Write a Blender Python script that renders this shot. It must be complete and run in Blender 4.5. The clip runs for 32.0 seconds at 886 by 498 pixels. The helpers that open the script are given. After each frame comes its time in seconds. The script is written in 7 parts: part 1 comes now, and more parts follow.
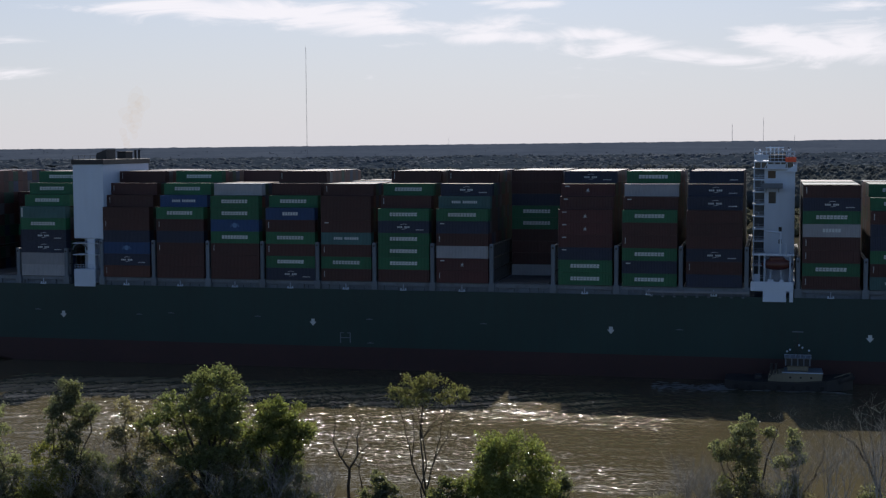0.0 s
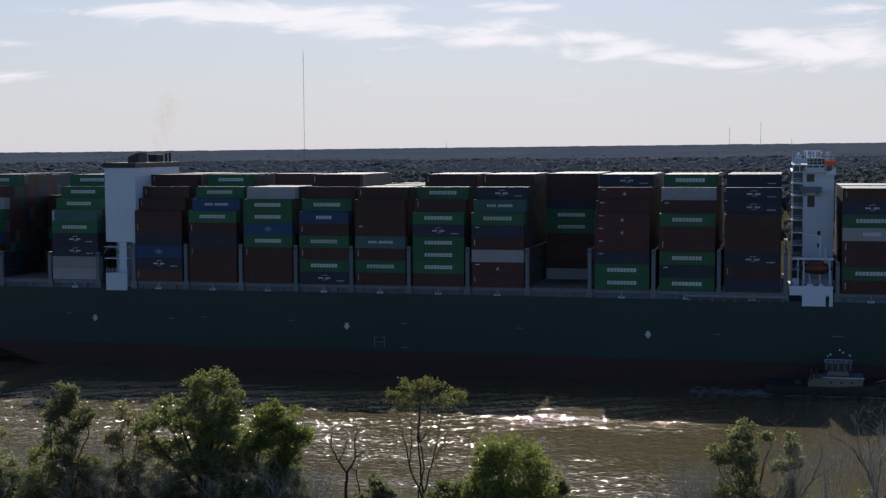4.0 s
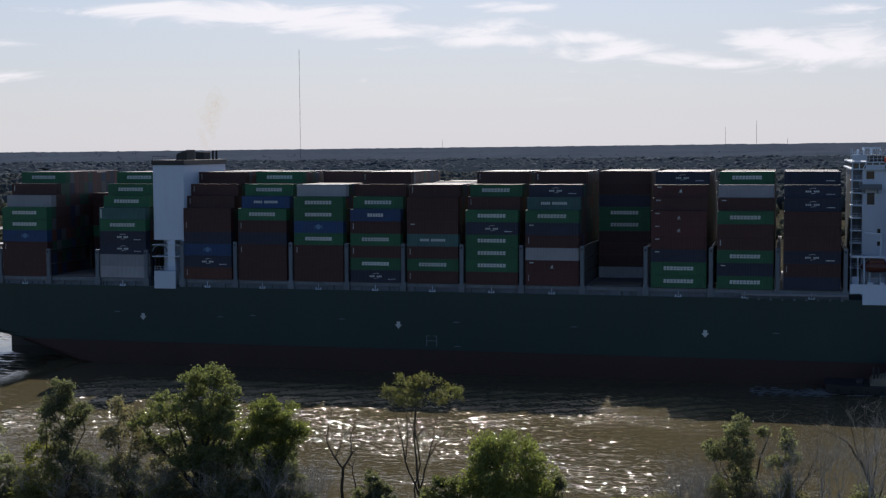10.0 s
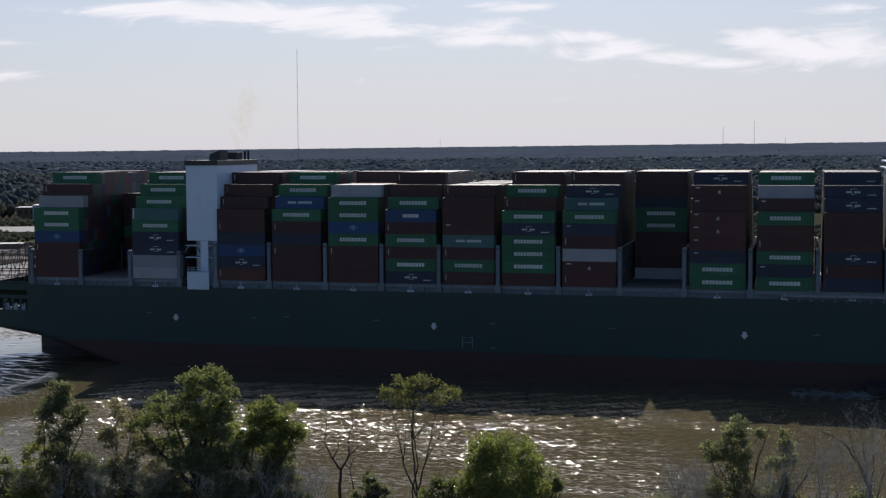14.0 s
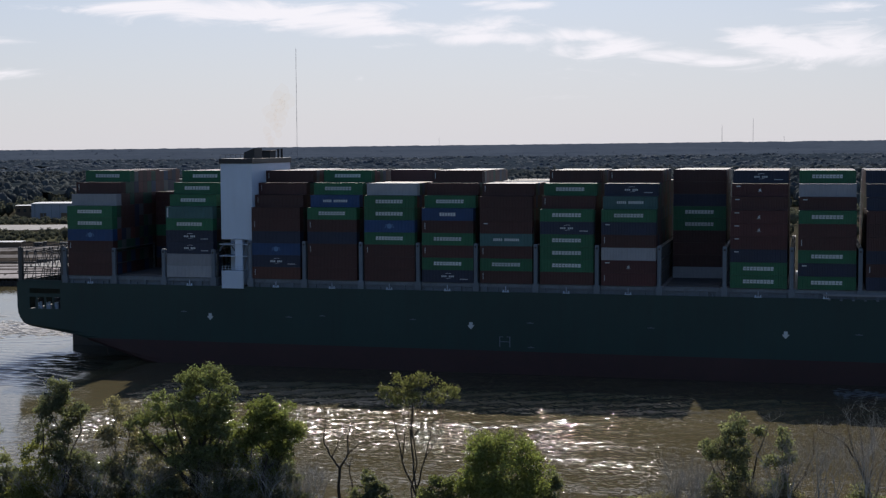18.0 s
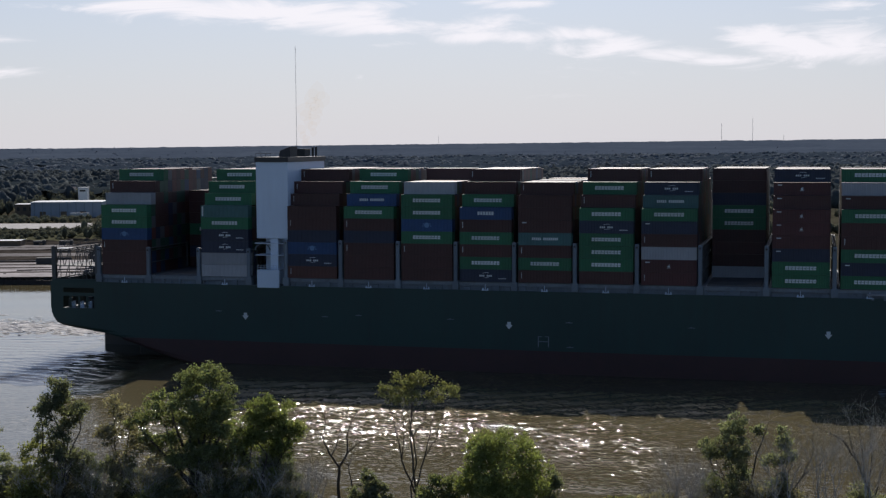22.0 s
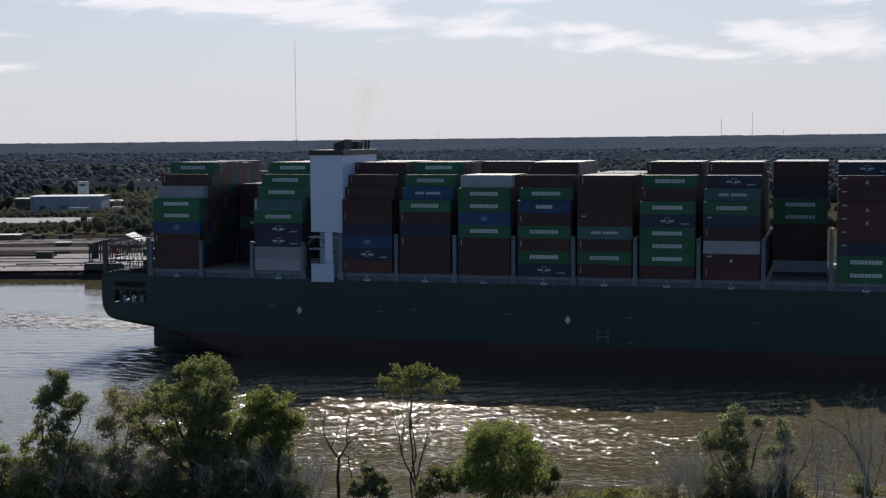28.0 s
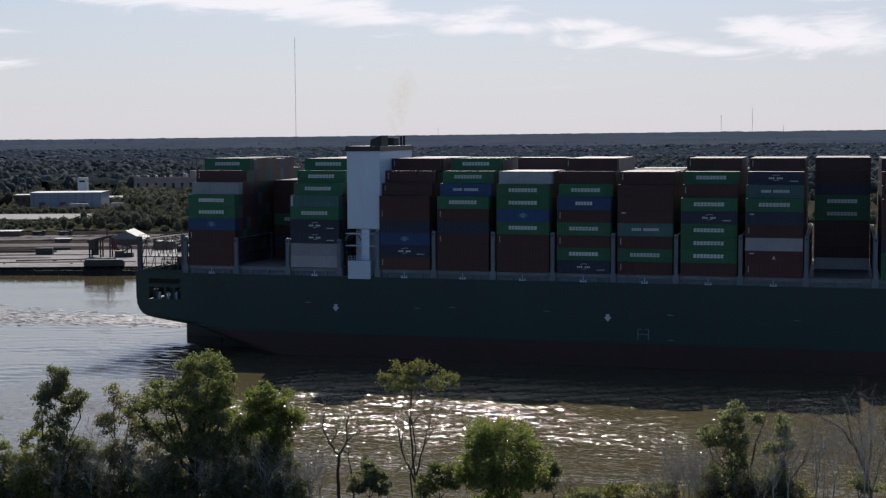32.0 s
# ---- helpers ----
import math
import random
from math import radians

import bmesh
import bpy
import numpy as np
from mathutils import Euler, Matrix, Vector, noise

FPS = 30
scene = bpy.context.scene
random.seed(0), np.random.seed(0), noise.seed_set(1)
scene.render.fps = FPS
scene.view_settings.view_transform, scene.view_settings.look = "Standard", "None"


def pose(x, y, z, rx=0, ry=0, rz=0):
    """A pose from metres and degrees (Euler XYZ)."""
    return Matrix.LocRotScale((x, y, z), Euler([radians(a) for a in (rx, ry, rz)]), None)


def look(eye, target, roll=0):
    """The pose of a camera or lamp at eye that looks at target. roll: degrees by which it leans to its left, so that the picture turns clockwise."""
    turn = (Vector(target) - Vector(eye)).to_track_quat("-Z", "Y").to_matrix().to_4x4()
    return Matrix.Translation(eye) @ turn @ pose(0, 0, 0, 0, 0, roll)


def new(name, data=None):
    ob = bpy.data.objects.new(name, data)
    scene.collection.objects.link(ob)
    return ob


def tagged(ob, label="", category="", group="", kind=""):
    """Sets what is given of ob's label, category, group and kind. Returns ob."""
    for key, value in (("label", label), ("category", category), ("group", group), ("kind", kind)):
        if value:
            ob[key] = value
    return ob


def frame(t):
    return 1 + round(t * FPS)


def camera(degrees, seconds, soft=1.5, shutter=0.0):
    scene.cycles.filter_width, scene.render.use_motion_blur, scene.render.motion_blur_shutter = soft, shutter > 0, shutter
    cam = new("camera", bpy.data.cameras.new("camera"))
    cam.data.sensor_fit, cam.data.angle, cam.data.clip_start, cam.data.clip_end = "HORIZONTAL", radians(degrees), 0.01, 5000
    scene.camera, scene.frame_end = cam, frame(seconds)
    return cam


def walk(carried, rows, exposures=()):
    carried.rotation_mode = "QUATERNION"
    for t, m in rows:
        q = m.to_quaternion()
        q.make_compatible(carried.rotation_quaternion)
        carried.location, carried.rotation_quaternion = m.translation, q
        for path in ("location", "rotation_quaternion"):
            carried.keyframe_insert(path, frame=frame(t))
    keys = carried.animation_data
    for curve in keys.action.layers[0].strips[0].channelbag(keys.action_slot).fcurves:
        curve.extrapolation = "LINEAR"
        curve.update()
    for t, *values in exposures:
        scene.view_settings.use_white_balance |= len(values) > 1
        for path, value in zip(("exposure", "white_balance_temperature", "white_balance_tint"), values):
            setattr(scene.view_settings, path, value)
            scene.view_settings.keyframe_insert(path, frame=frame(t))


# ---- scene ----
cam = camera(34.43, 32.0, 1.3)
walk(cam, [(t, look((0, 0, z), (100 * math.sin(radians(yaw)), 100 * math.cos(radians(yaw)), z - 100 * math.tan(radians(dip))), -0.42))
           for t, yaw, dip, z in (
    (0, 0.000, 4.158, 53.385), (1, 0.017, 4.125, 53.419), (2, 0.038, 4.075, 53.484), (3, 0.071, 4.043, 53.528),
    (4.5, 0.119, 4.028, 53.380), (6, 0.160, 4.022, 53.140), (7, 0.179, 4.031, 52.972), (8, 0.198, 4.028, 52.860),
    (9, 0.218, 4.031, 52.820), (10, 0.261, 4.030, 52.851), (11, 0.303, 4.028, 52.924), (12, 0.327, 4.034, 53.003),
    (14, 0.351, 4.050, 53.099), (15.5, 0.366, 4.071, 53.094), (17, 0.376, 4.103, 53.087), (19, 0.407, 4.134, 53.173),
    (21, 0.412, 4.161, 53.204), (22, 0.410, 4.176, 53.155), (23, 0.414, 4.209, 53.052), (24, 0.416, 4.252, 52.921),
    (25, 0.413, 4.281, 52.803), (26.5, 0.422, 4.323, 52.738), (28, 0.425, 4.377, 52.732), (29, 0.417, 4.434, 52.745),
    (30, 0.415, 4.468, 52.764), (31, 0.416, 4.504, 52.770), (32, 0.428, 4.530, 52.763))],
     exposures=[(0, 0.05, 6380, 13), (32, 0.05, 6380, 13)])

# ---- sky and sun ----
SUN_EL, SUN_AZ = 38.8, 4.0
world = bpy.data.worlds.new("sky")
scene.world = world
world.use_nodes = True


def build_sky():
    nt = world.node_tree
    nt.nodes.clear()
    n, l = nt.nodes.new, nt.links.new
    out, bg = n("ShaderNodeOutputWorld"), n("ShaderNodeBackground")
    sky = n("ShaderNodeTexSky")
    sky.sky_type, sky.sun_disc = "NISHITA", False
    sky.sun_elevation, sky.sun_rotation = radians(SUN_EL), radians(-SUN_AZ)
    sky.air_density, sky.dust_density, sky.ozone_density, sky.altitude = 1.0, 0.2, 2.0, 0
    tc, sep = n("ShaderNodeTexCoord"), n("ShaderNodeSeparateXYZ")
    l(tc.outputs["Generated"], sep.inputs[0])

    def calc(op, a, b=None, c=None):
        m = n("ShaderNodeMath")
        m.operation = op
        for i, v in enumerate((a, b, c)):
            if v is None:
                continue
            if isinstance(v, (int, float)):
                m.inputs[i].default_value = v
            else:
                l(v, m.inputs[i])
        return m.outputs[0]

    # thin cirrus in two long streaks, laid out on a flat cloud sheet high over the land
    up = calc("MAXIMUM", sep.outputs[2], 0.012)
    px, py = calc("DIVIDE", sep.outputs[0], up), calc("DIVIDE", sep.outputs[1], up)
    ex, ey = calc("ADD", px, 2.5), calc("SUBTRACT", py, 10.0)
    across = calc("SUBTRACT", calc("MULTIPLY", ex, 0.8), calc("MULTIPLY", ey, 0.6))
    along = calc("ADD", calc("MULTIPLY", ex, 0.6), calc("MULTIPLY", ey, 0.8))
    comb = n("ShaderNodeCombineXYZ")
    l(calc("MULTIPLY", along, 0.30), comb.inputs[0])
    l(calc("MULTIPLY", across, 1.0), comb.inputs[1])
    big = n("ShaderNodeTexNoise")
    big.inputs["Scale"].default_value, big.inputs["Detail"].default_value = 1.1, 8.0
    big.inputs["Roughness"].default_value, big.inputs["Distortion"].default_value = 0.62, 0.35
    l(comb.outputs[0], big.inputs["Vector"])

    def streak(centre, width):
        d = calc("DIVIDE", calc("SUBTRACT", across, centre), width)
        return calc("EXPONENT", calc("MULTIPLY", calc("MULTIPLY", d, d), -1.0))

    front = calc("MAXIMUM", sep.outputs[1], 0.05)
    az, el = calc("DIVIDE", sep.outputs[0], front), calc("DIVIDE", sep.outputs[2], front)
    warp = n("ShaderNodeCombineXYZ")
    l(calc("MULTIPLY", az, 11.0), warp.inputs[0])
    l(calc("MULTIPLY", el, 52.0), warp.inputs[1])
    puff = n("ShaderNodeTexNoise")
    puff.inputs["Scale"].default_value, puff.inputs["Detail"].default_value = 1.25, 9.0
    puff.inputs["Roughness"].default_value, puff.inputs["Distortion"].default_value = 0.6, 0.9
    l(warp.outputs[0], puff.inputs["Vector"])
    # the bank of cloud over the far shore: centre, half width and half height of each billow, its thickness
    bank = None
    for cu, ce, ru, re, k in ((-0.1919, 0.0977, 0.0389, 0.0039, 0.90), (-0.1245, 0.0933, 0.0486, 0.0060, 1.00), (-0.0650, 0.0875, 0.0421, 0.0053, 1.00), (-0.0010, 0.0815, 0.0420, 0.0044, 1.00),
                              (0.0500, 0.0745, 0.0330, 0.0030, 1.00), (-0.0373, 0.0958, 0.0194, 0.0028, 0.75), (0.0975, 0.0755, 0.0178, 0.0039, 1.00),
                              (0.1213, 0.0667, 0.0259, 0.0043, 1.00), (0.1649, 0.0602, 0.0275, 0.0046, 1.00), (0.2006, 0.0568, 0.0259, 0.0039, 1.00), (0.2264, 0.0745, 0.0146, 0.0057, 1.00),
                              (0.2521, 0.0650, 0.0259, 0.0071, 1.00), (0.2918, 0.0671, 0.0243, 0.0085, 1.00), (0.0599, 0.0971, 0.0243, 0.0021, 0.85),
                              (-0.0274, 0.0701, 0.0104, 0.0014, 0.62), (-0.2950, 0.0752, 0.0162, 0.0021, 0.60), (-0.2890, 0.0502, 0.0211, 0.0028, 0.72),
                              (0.0698, 0.0332, 0.0243, 0.0021, 0.36), (0.2878, 0.0947, 0.0178, 0.0025, 0.85)):
        a, b = calc("DIVIDE", calc("SUBTRACT", az, cu), ru), calc("DIVIDE", calc("SUBTRACT", el, ce), re)
        q = calc("MULTIPLY", calc("EXPONENT", calc("MULTIPLY", calc("ADD", calc("MULTIPLY", a, a), calc("MULTIPLY", b, b)), -0.25)), k)
        bank = q if bank is None else calc("MAXIMUM", bank, q)
    bank = calc("MULTIPLY_ADD", calc("SUBTRACT", puff.outputs["Fac"], 0.5), 2.3, bank)
    br = n("ShaderNodeMapRange")
    br.interpolation_type = "SMOOTHSTEP"
    br.inputs["From Min"].default_value, br.inputs["From Max"].default_value = 0.34, 1.1
    l(bank, br.inputs["Value"])
    high = n("ShaderNodeMapRange")
    high.inputs["From Min"].default_value, high.inputs["From Max"].default_value = 0.10, 0.16
    l(sep.outputs[2], high.inputs["Value"])
    cover = calc("ADD", streak(0.35, 0.95), calc("MULTIPLY", streak(2.7, 0.75), 0.9))
    ramp = n("ShaderNodeValToRGB")
    ramp.color_ramp.elements[0].position, ramp.color_ramp.elements[1].position = 0.50, 0.80
    l(calc("MULTIPLY_ADD", cover, 0.27, calc("MULTIPLY", big.outputs["Fac"], 0.9)), ramp.inputs[0])
    veil = calc("MAXIMUM", calc("MULTIPLY", calc("MULTIPLY", ramp.outputs[0], high.outputs[0]), 0.85), calc("MULTIPLY", br.outputs[0], 0.92))
    low = calc("POWER", calc("SUBTRACT", 1.0, calc("MINIMUM", calc("MULTIPLY", calc("ABSOLUTE", sep.outputs[2]), 2.4), 1.0)), 1.6)
    haze = calc("MULTIPLY", low, calc("MULTIPLY_ADD", calc("MAXIMUM", sep.outputs[1], 0.0), 0.64, 0.31))
    hm = n("ShaderNodeMix")
    hm.data_type = "RGBA"
    ahead, tint = n("ShaderNodeMapRange"), n("ShaderNodeMix")
    ahead.interpolation_type = "SMOOTHSTEP"
    ahead.inputs["From Min"].default_value, ahead.inputs["From Max"].default_value = -0.5, 0.6
    l(sep.outputs[1], ahead.inputs["Value"])
    tint.data_type = "RGBA"
    tint.inputs["A"].default_value, tint.inputs["B"].default_value = (8.6, 10.4, 13.2, 1), (9.95, 9.8, 10.15, 1)
    l(ahead.outputs[0], tint.inputs["Factor"])
    l(tint.outputs["Result"], hm.inputs["B"])
    l(haze, hm.inputs["Factor"])
    air = n("ShaderNodeMix")
    air.data_type, air.blend_type = "RGBA", "MULTIPLY"
    air.inputs["Factor"].default_value = 1.0
    air.inputs["B"].default_value = (0.85, 1.0, 1.20, 1)
    l(sky.outputs[0], air.inputs["A"])
    l(air.outputs["Result"], hm.inputs["A"])
    cm = n("ShaderNodeMix")
    cm.data_type = "RGBA"
    cm.inputs["B"].default_value = (14.2, 13.9, 14.2, 1)
    l(veil, cm.inputs["Factor"])
    # bright hazy glow round the sun
    ray, glow = n("ShaderNodeVectorMath"), n("ShaderNodeMix")
    ray.operation = "DOT_PRODUCT"
    ray.inputs[1].default_value = (math.sin(radians(SUN_AZ)) * math.cos(radians(SUN_EL)), math.cos(radians(SUN_AZ)) * math.cos(radians(SUN_EL)), math.sin(radians(SUN_EL)))
    l(tc.outputs["Generated"], ray.inputs[0])
    glow.data_type, glow.blend_type = "RGBA", "ADD"
    glow.inputs["B"].default_value = (19.0, 18.2, 17.4, 1)
    l(calc("POWER", calc("MAXIMUM", ray.outputs["Value"], 0.0), 16.0), glow.inputs["Factor"])
    l(hm.outputs["Result"], glow.inputs["A"])
    l(glow.outputs["Result"], cm.inputs["A"])
    l(cm.outputs["Result"], bg.inputs[0])
    bg.inputs[1].default_value = 0.064
    l(bg.outputs[0], out.inputs[0])


build_sky()
sun = new("sun", bpy.data.lights.new("sun", "SUN"))
sun.data.energy, sun.data.angle, sun.data.color = 4.8, radians(0.53), (1.0, 0.93, 0.82)
sun.matrix_world = look((0, 0, 0), (-math.sin(radians(SUN_AZ)) * math.cos(radians(SUN_EL)),
                                    -math.cos(radians(SUN_AZ)) * math.cos(radians(SUN_EL)), -math.sin(radians(SUN_EL))))
sun.location = (0, 900, 700)


# ---- materials ----
def material(name, color, rough=0.6, metal=0.0, spread=0.25, big=0.15, fine=3.0, bump=0.02, streak=False, tone=None, island=0.0):
    """Painted or natural surface: two scales of variation in colour and gloss, fine relief; streak: runs of dirt down the surface."""
    m = bpy.data.materials.new(name)
    m.use_nodes = True
    nt = m.node_tree
    n, l = nt.nodes.new, nt.links.new
    p = nt.nodes["Principled BSDF"]
    p.inputs["Metallic"].default_value = metal
    tc = n("ShaderNodeTexCoord")
    mp = n("ShaderNodeMapping")
    l(tc.outputs["Object"], mp.inputs[0])
    mp.inputs["Scale"].default_value = (1, 1, 0.12) if streak else (1, 1, 1)
    a, b = n("ShaderNodeTexNoise"), n("ShaderNodeTexNoise")
    a.inputs["Scale"].default_value, a.inputs["Detail"].default_value = big, 4
    b.inputs["Scale"].default_value, b.inputs["Detail"].default_value = fine, 5
    l(tc.outputs["Object"], a.inputs["Vector"])
    l(mp.outputs[0], b.inputs["Vector"])
    info = n("ShaderNodeObjectInfo")
    add = n("ShaderNodeMath")
    add.operation = "MULTIPLY_ADD"
    add.inputs[1].default_value = 0.5
    l(a.outputs["Fac"], add.inputs[0])
    half = n("ShaderNodeMath")
    half.operation = "MULTIPLY"
    half.inputs[1].default_value = 0.5
    l(b.outputs["Fac"], half.inputs[0])
    l(half.outputs[0], add.inputs[2])
    mix = n("ShaderNodeMix")
    mix.data_type = "RGBA"
    other = tone or tuple(c * (1 + spread) for c in color)
    mix.inputs["A"].default_value = (*[c * (1 - spread) for c in color], 1)
    mix.inputs["B"].default_value = (*other, 1)
    rg = n("ShaderNodeMapRange")
    rg.inputs["From Min"].default_value, rg.inputs["From Max"].default_value = 0.3, 0.7
    l(add.outputs[0], rg.inputs["Value"])
    l(rg.outputs[0], mix.inputs["Factor"])
    hsv = n("ShaderNodeHueSaturation")
    vr = n("ShaderNodeMapRange")
    vr.inputs["To Min"].default_value, vr.inputs["To Max"].default_value = 0.86, 1.14
    l(info.outputs["Random"], vr.inputs["Value"])
    l(vr.outputs[0], hsv.inputs["Value"])
    l(mix.outputs["Result"], hsv.inputs["Color"])
    col = hsv.outputs[0]
    if island:
        geo = n("ShaderNodeNewGeometry")
        ir = n("ShaderNodeMapRange")
        ir.inputs["To Min"].default_value, ir.inputs["To Max"].default_value = 1 - island, 1 + island
        l(geo.outputs["Random Per Island"], ir.inputs["Value"])
        h2 = n("ShaderNodeHueSaturation")
        l(ir.outputs[0], h2.inputs["Value"])
        hr = n("ShaderNodeMapRange")
        hr.inputs["To Min"].default_value, hr.inputs["To Max"].default_value = 0.5 - 0.05 * island, 0.5 + 0.05 * island
        l(geo.outputs["Random Per Island"], hr.inputs["Value"])
        l(hr.outputs[0], h2.inputs["Hue"])
        l(col, h2.inputs["Color"])
        col = h2.outputs[0]
    l(col, p.inputs["Base Color"])
    rr = n("ShaderNodeMapRange")
    rr.inputs["To Min"].default_value, rr.inputs["To Max"].default_value = max(0.05, rough - 0.12), min(1, rough + 0.12)
    l(b.outputs["Fac"], rr.inputs["Value"])
    l(rr.outputs[0], p.inputs["Roughness"])
    if bump:
        bp = n("ShaderNodeBump")
        bp.inputs["Distance"].default_value, bp.inputs["Strength"].default_value = bump, 0.6
        l(b.outputs["Fac"], bp.inputs["Height"])
        l(bp.outputs[0], p.inputs["Normal"])
    return m


def leaf_material(name, color, glow=0.45, tone=None, soft=(1.12, 1.16, 0.68), big=0.35, fine=2.2, bump=0.0, island=0.35):
    """Foliage: matt leaves that let the sun through."""
    m = material(name, color, 0.55, spread=0.35, big=big, fine=fine, bump=bump, tone=tone, island=island)
    nt = m.node_tree
    n, l = nt.nodes.new, nt.links.new
    p, out = nt.nodes["Principled BSDF"], nt.nodes["Material Output"]
    p.inputs["Specular IOR Level"].default_value = 0.12
    tr, mx = n("ShaderNodeBsdfTranslucent"), n("ShaderNodeMixShader")
    src = p.inputs["Base Color"].links[0].from_socket
    warm = n("ShaderNodeMix")
    warm.data_type, warm.blend_type = "RGBA", "MULTIPLY"
    warm.inputs["Factor"].default_value = 1.0
    warm.inputs["B"].default_value = (*soft, 1)
    l(src, warm.inputs["A"])
    l(warm.outputs["Result"], tr.inputs[0])
    mx.inputs[0].default_value = glow
    l(p.outputs[0], mx.inputs[1])
    l(tr.outputs[0], mx.inputs[2])
    l(mx.outputs[0], out.inputs[0])
    return m


def water_material(name="river_water", chop=None, ior=1.33, lull=0.36, crests=0.0):
    """Brown river water with chop in two sizes and long streaks of calmer water; chop: one roughness for all of it."""
    m = bpy.data.materials.new(name)
    m.use_nodes = True
    nt = m.node_tree
    n, l = nt.nodes.new, nt.links.new
    p = nt.nodes["Principled BSDF"]
    p.inputs["IOR"].default_value = ior
    tc = n("ShaderNodeTexCoord")

    def wave(scale, stretch, turn, detail=3.0):
        mp, t = n("ShaderNodeMapping"), n("ShaderNodeTexNoise")
        mp.inputs["Scale"].default_value, mp.inputs["Rotation"].default_value = (1 / stretch, 1, 1), (0, 0, radians(turn))
        l(tc.outputs["Object"], mp.inputs[0])
        l(mp.outputs[0], t.inputs["Vector"])
        t.inputs["Scale"].default_value, t.inputs["Detail"].default_value, t.inputs["Roughness"].default_value = scale, detail, 0.55
        return t.outputs["Fac"]

    patch = n("ShaderNodeValToRGB")
    patch.color_ramp.elements[0].position, patch.color_ramp.elements[1].position = 0.42, 0.58
    patch.color_ramp.elements[0].color, patch.color_ramp.elements[1].color = (lull, lull, lull, 1), (1, 1, 1, 1)
    l(wave(0.05, 3.5, 8, 4), patch.inputs[0])
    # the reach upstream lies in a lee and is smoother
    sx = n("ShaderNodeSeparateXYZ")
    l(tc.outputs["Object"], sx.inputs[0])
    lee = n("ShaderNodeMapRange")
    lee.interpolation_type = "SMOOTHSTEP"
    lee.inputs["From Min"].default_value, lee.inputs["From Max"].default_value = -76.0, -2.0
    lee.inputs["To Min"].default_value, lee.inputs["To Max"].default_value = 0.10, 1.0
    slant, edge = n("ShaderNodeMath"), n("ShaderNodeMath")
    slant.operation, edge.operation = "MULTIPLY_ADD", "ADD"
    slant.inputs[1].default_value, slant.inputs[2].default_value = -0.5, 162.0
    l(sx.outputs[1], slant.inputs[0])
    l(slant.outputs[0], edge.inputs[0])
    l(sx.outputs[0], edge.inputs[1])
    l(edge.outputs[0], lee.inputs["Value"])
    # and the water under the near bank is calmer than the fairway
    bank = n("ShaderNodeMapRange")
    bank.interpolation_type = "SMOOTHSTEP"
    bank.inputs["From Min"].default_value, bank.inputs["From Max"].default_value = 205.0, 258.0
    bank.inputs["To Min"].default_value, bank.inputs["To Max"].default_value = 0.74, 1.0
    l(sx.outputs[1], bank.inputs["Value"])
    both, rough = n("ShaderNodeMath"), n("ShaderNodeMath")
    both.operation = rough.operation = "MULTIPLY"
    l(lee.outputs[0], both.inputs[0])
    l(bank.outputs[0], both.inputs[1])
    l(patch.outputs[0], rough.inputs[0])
    # downstream the wind drops and the chop breaks into patches
    calm, less = n("ShaderNodeMapRange"), n("ShaderNodeMath")
    calm.interpolation_type, less.operation = "SMOOTHSTEP", "MULTIPLY"
    calm.inputs["From Min"].default_value, calm.inputs["From Max"].default_value = -2.0, 40.0
    calm.inputs["To Min"].default_value, calm.inputs["To Max"].default_value = 1.0, 0.40
    near, reach = n("ShaderNodeMath"), n("ShaderNodeMath")
    near.operation, reach.operation = "MULTIPLY_ADD", "ADD"
    near.inputs[1].default_value, near.inputs[2].default_value = -1.2, 282.0
    l(sx.outputs[1], near.inputs[0])
    l(near.outputs[0], reach.inputs[0])
    l(sx.outputs[0], reach.inputs[1])
    l(reach.outputs[0], calm.inputs["Value"])
    l(calm.outputs[0], less.inputs[0])
    l(both.outputs[0], less.inputs[1])
    if chop is None:
        l(less.outputs[0], rough.inputs[1])
    elif not crests:
        rough.inputs[1].default_value = chop
    else:
        # steeper crests in the wedge of the diverging waves and along the ship's side
        def ease(sock, lo, hi):
            e = n("ShaderNodeMapRange")
            e.interpolation_type = "SMOOTHSTEP"
            e.inputs["From Min"].default_value, e.inputs["From Max"].default_value = lo, hi
            l(sock, e.inputs["Value"])
            return e.outputs[0]

        def calc(op, u, v, w=0.0):
            c = n("ShaderNodeMath")
            c.operation = op
            for i, q in enumerate((u, v, w)):
                if isinstance(q, float):
                    c.inputs[i].default_value = q
                else:
                    l(q, c.inputs[i])
            return c.outputs[0]

        wedge = calc("MULTIPLY_ADD", sx.outputs[0], -1.31, sx.outputs[1])
        strong = calc("MAXIMUM", calc("MULTIPLY", ease(wedge, -102.0, -82.0), ease(sx.outputs[1], -96.0, -72.0)), ease(sx.outputs[1], -60.0, -52.0))
        l(calc("MULTIPLY_ADD", strong, crests, chop), rough.inputs[1])
    gloss = n("ShaderNodeMath")          # smooth water mirrors more sharply
    gloss.operation = "MULTIPLY_ADD"
    gloss.inputs[1].default_value, gloss.inputs[2].default_value = 0.05, 0.030
    l(rough.outputs[0], gloss.inputs[0])
    l(gloss.outputs[0], p.inputs["Roughness"])
    last = None
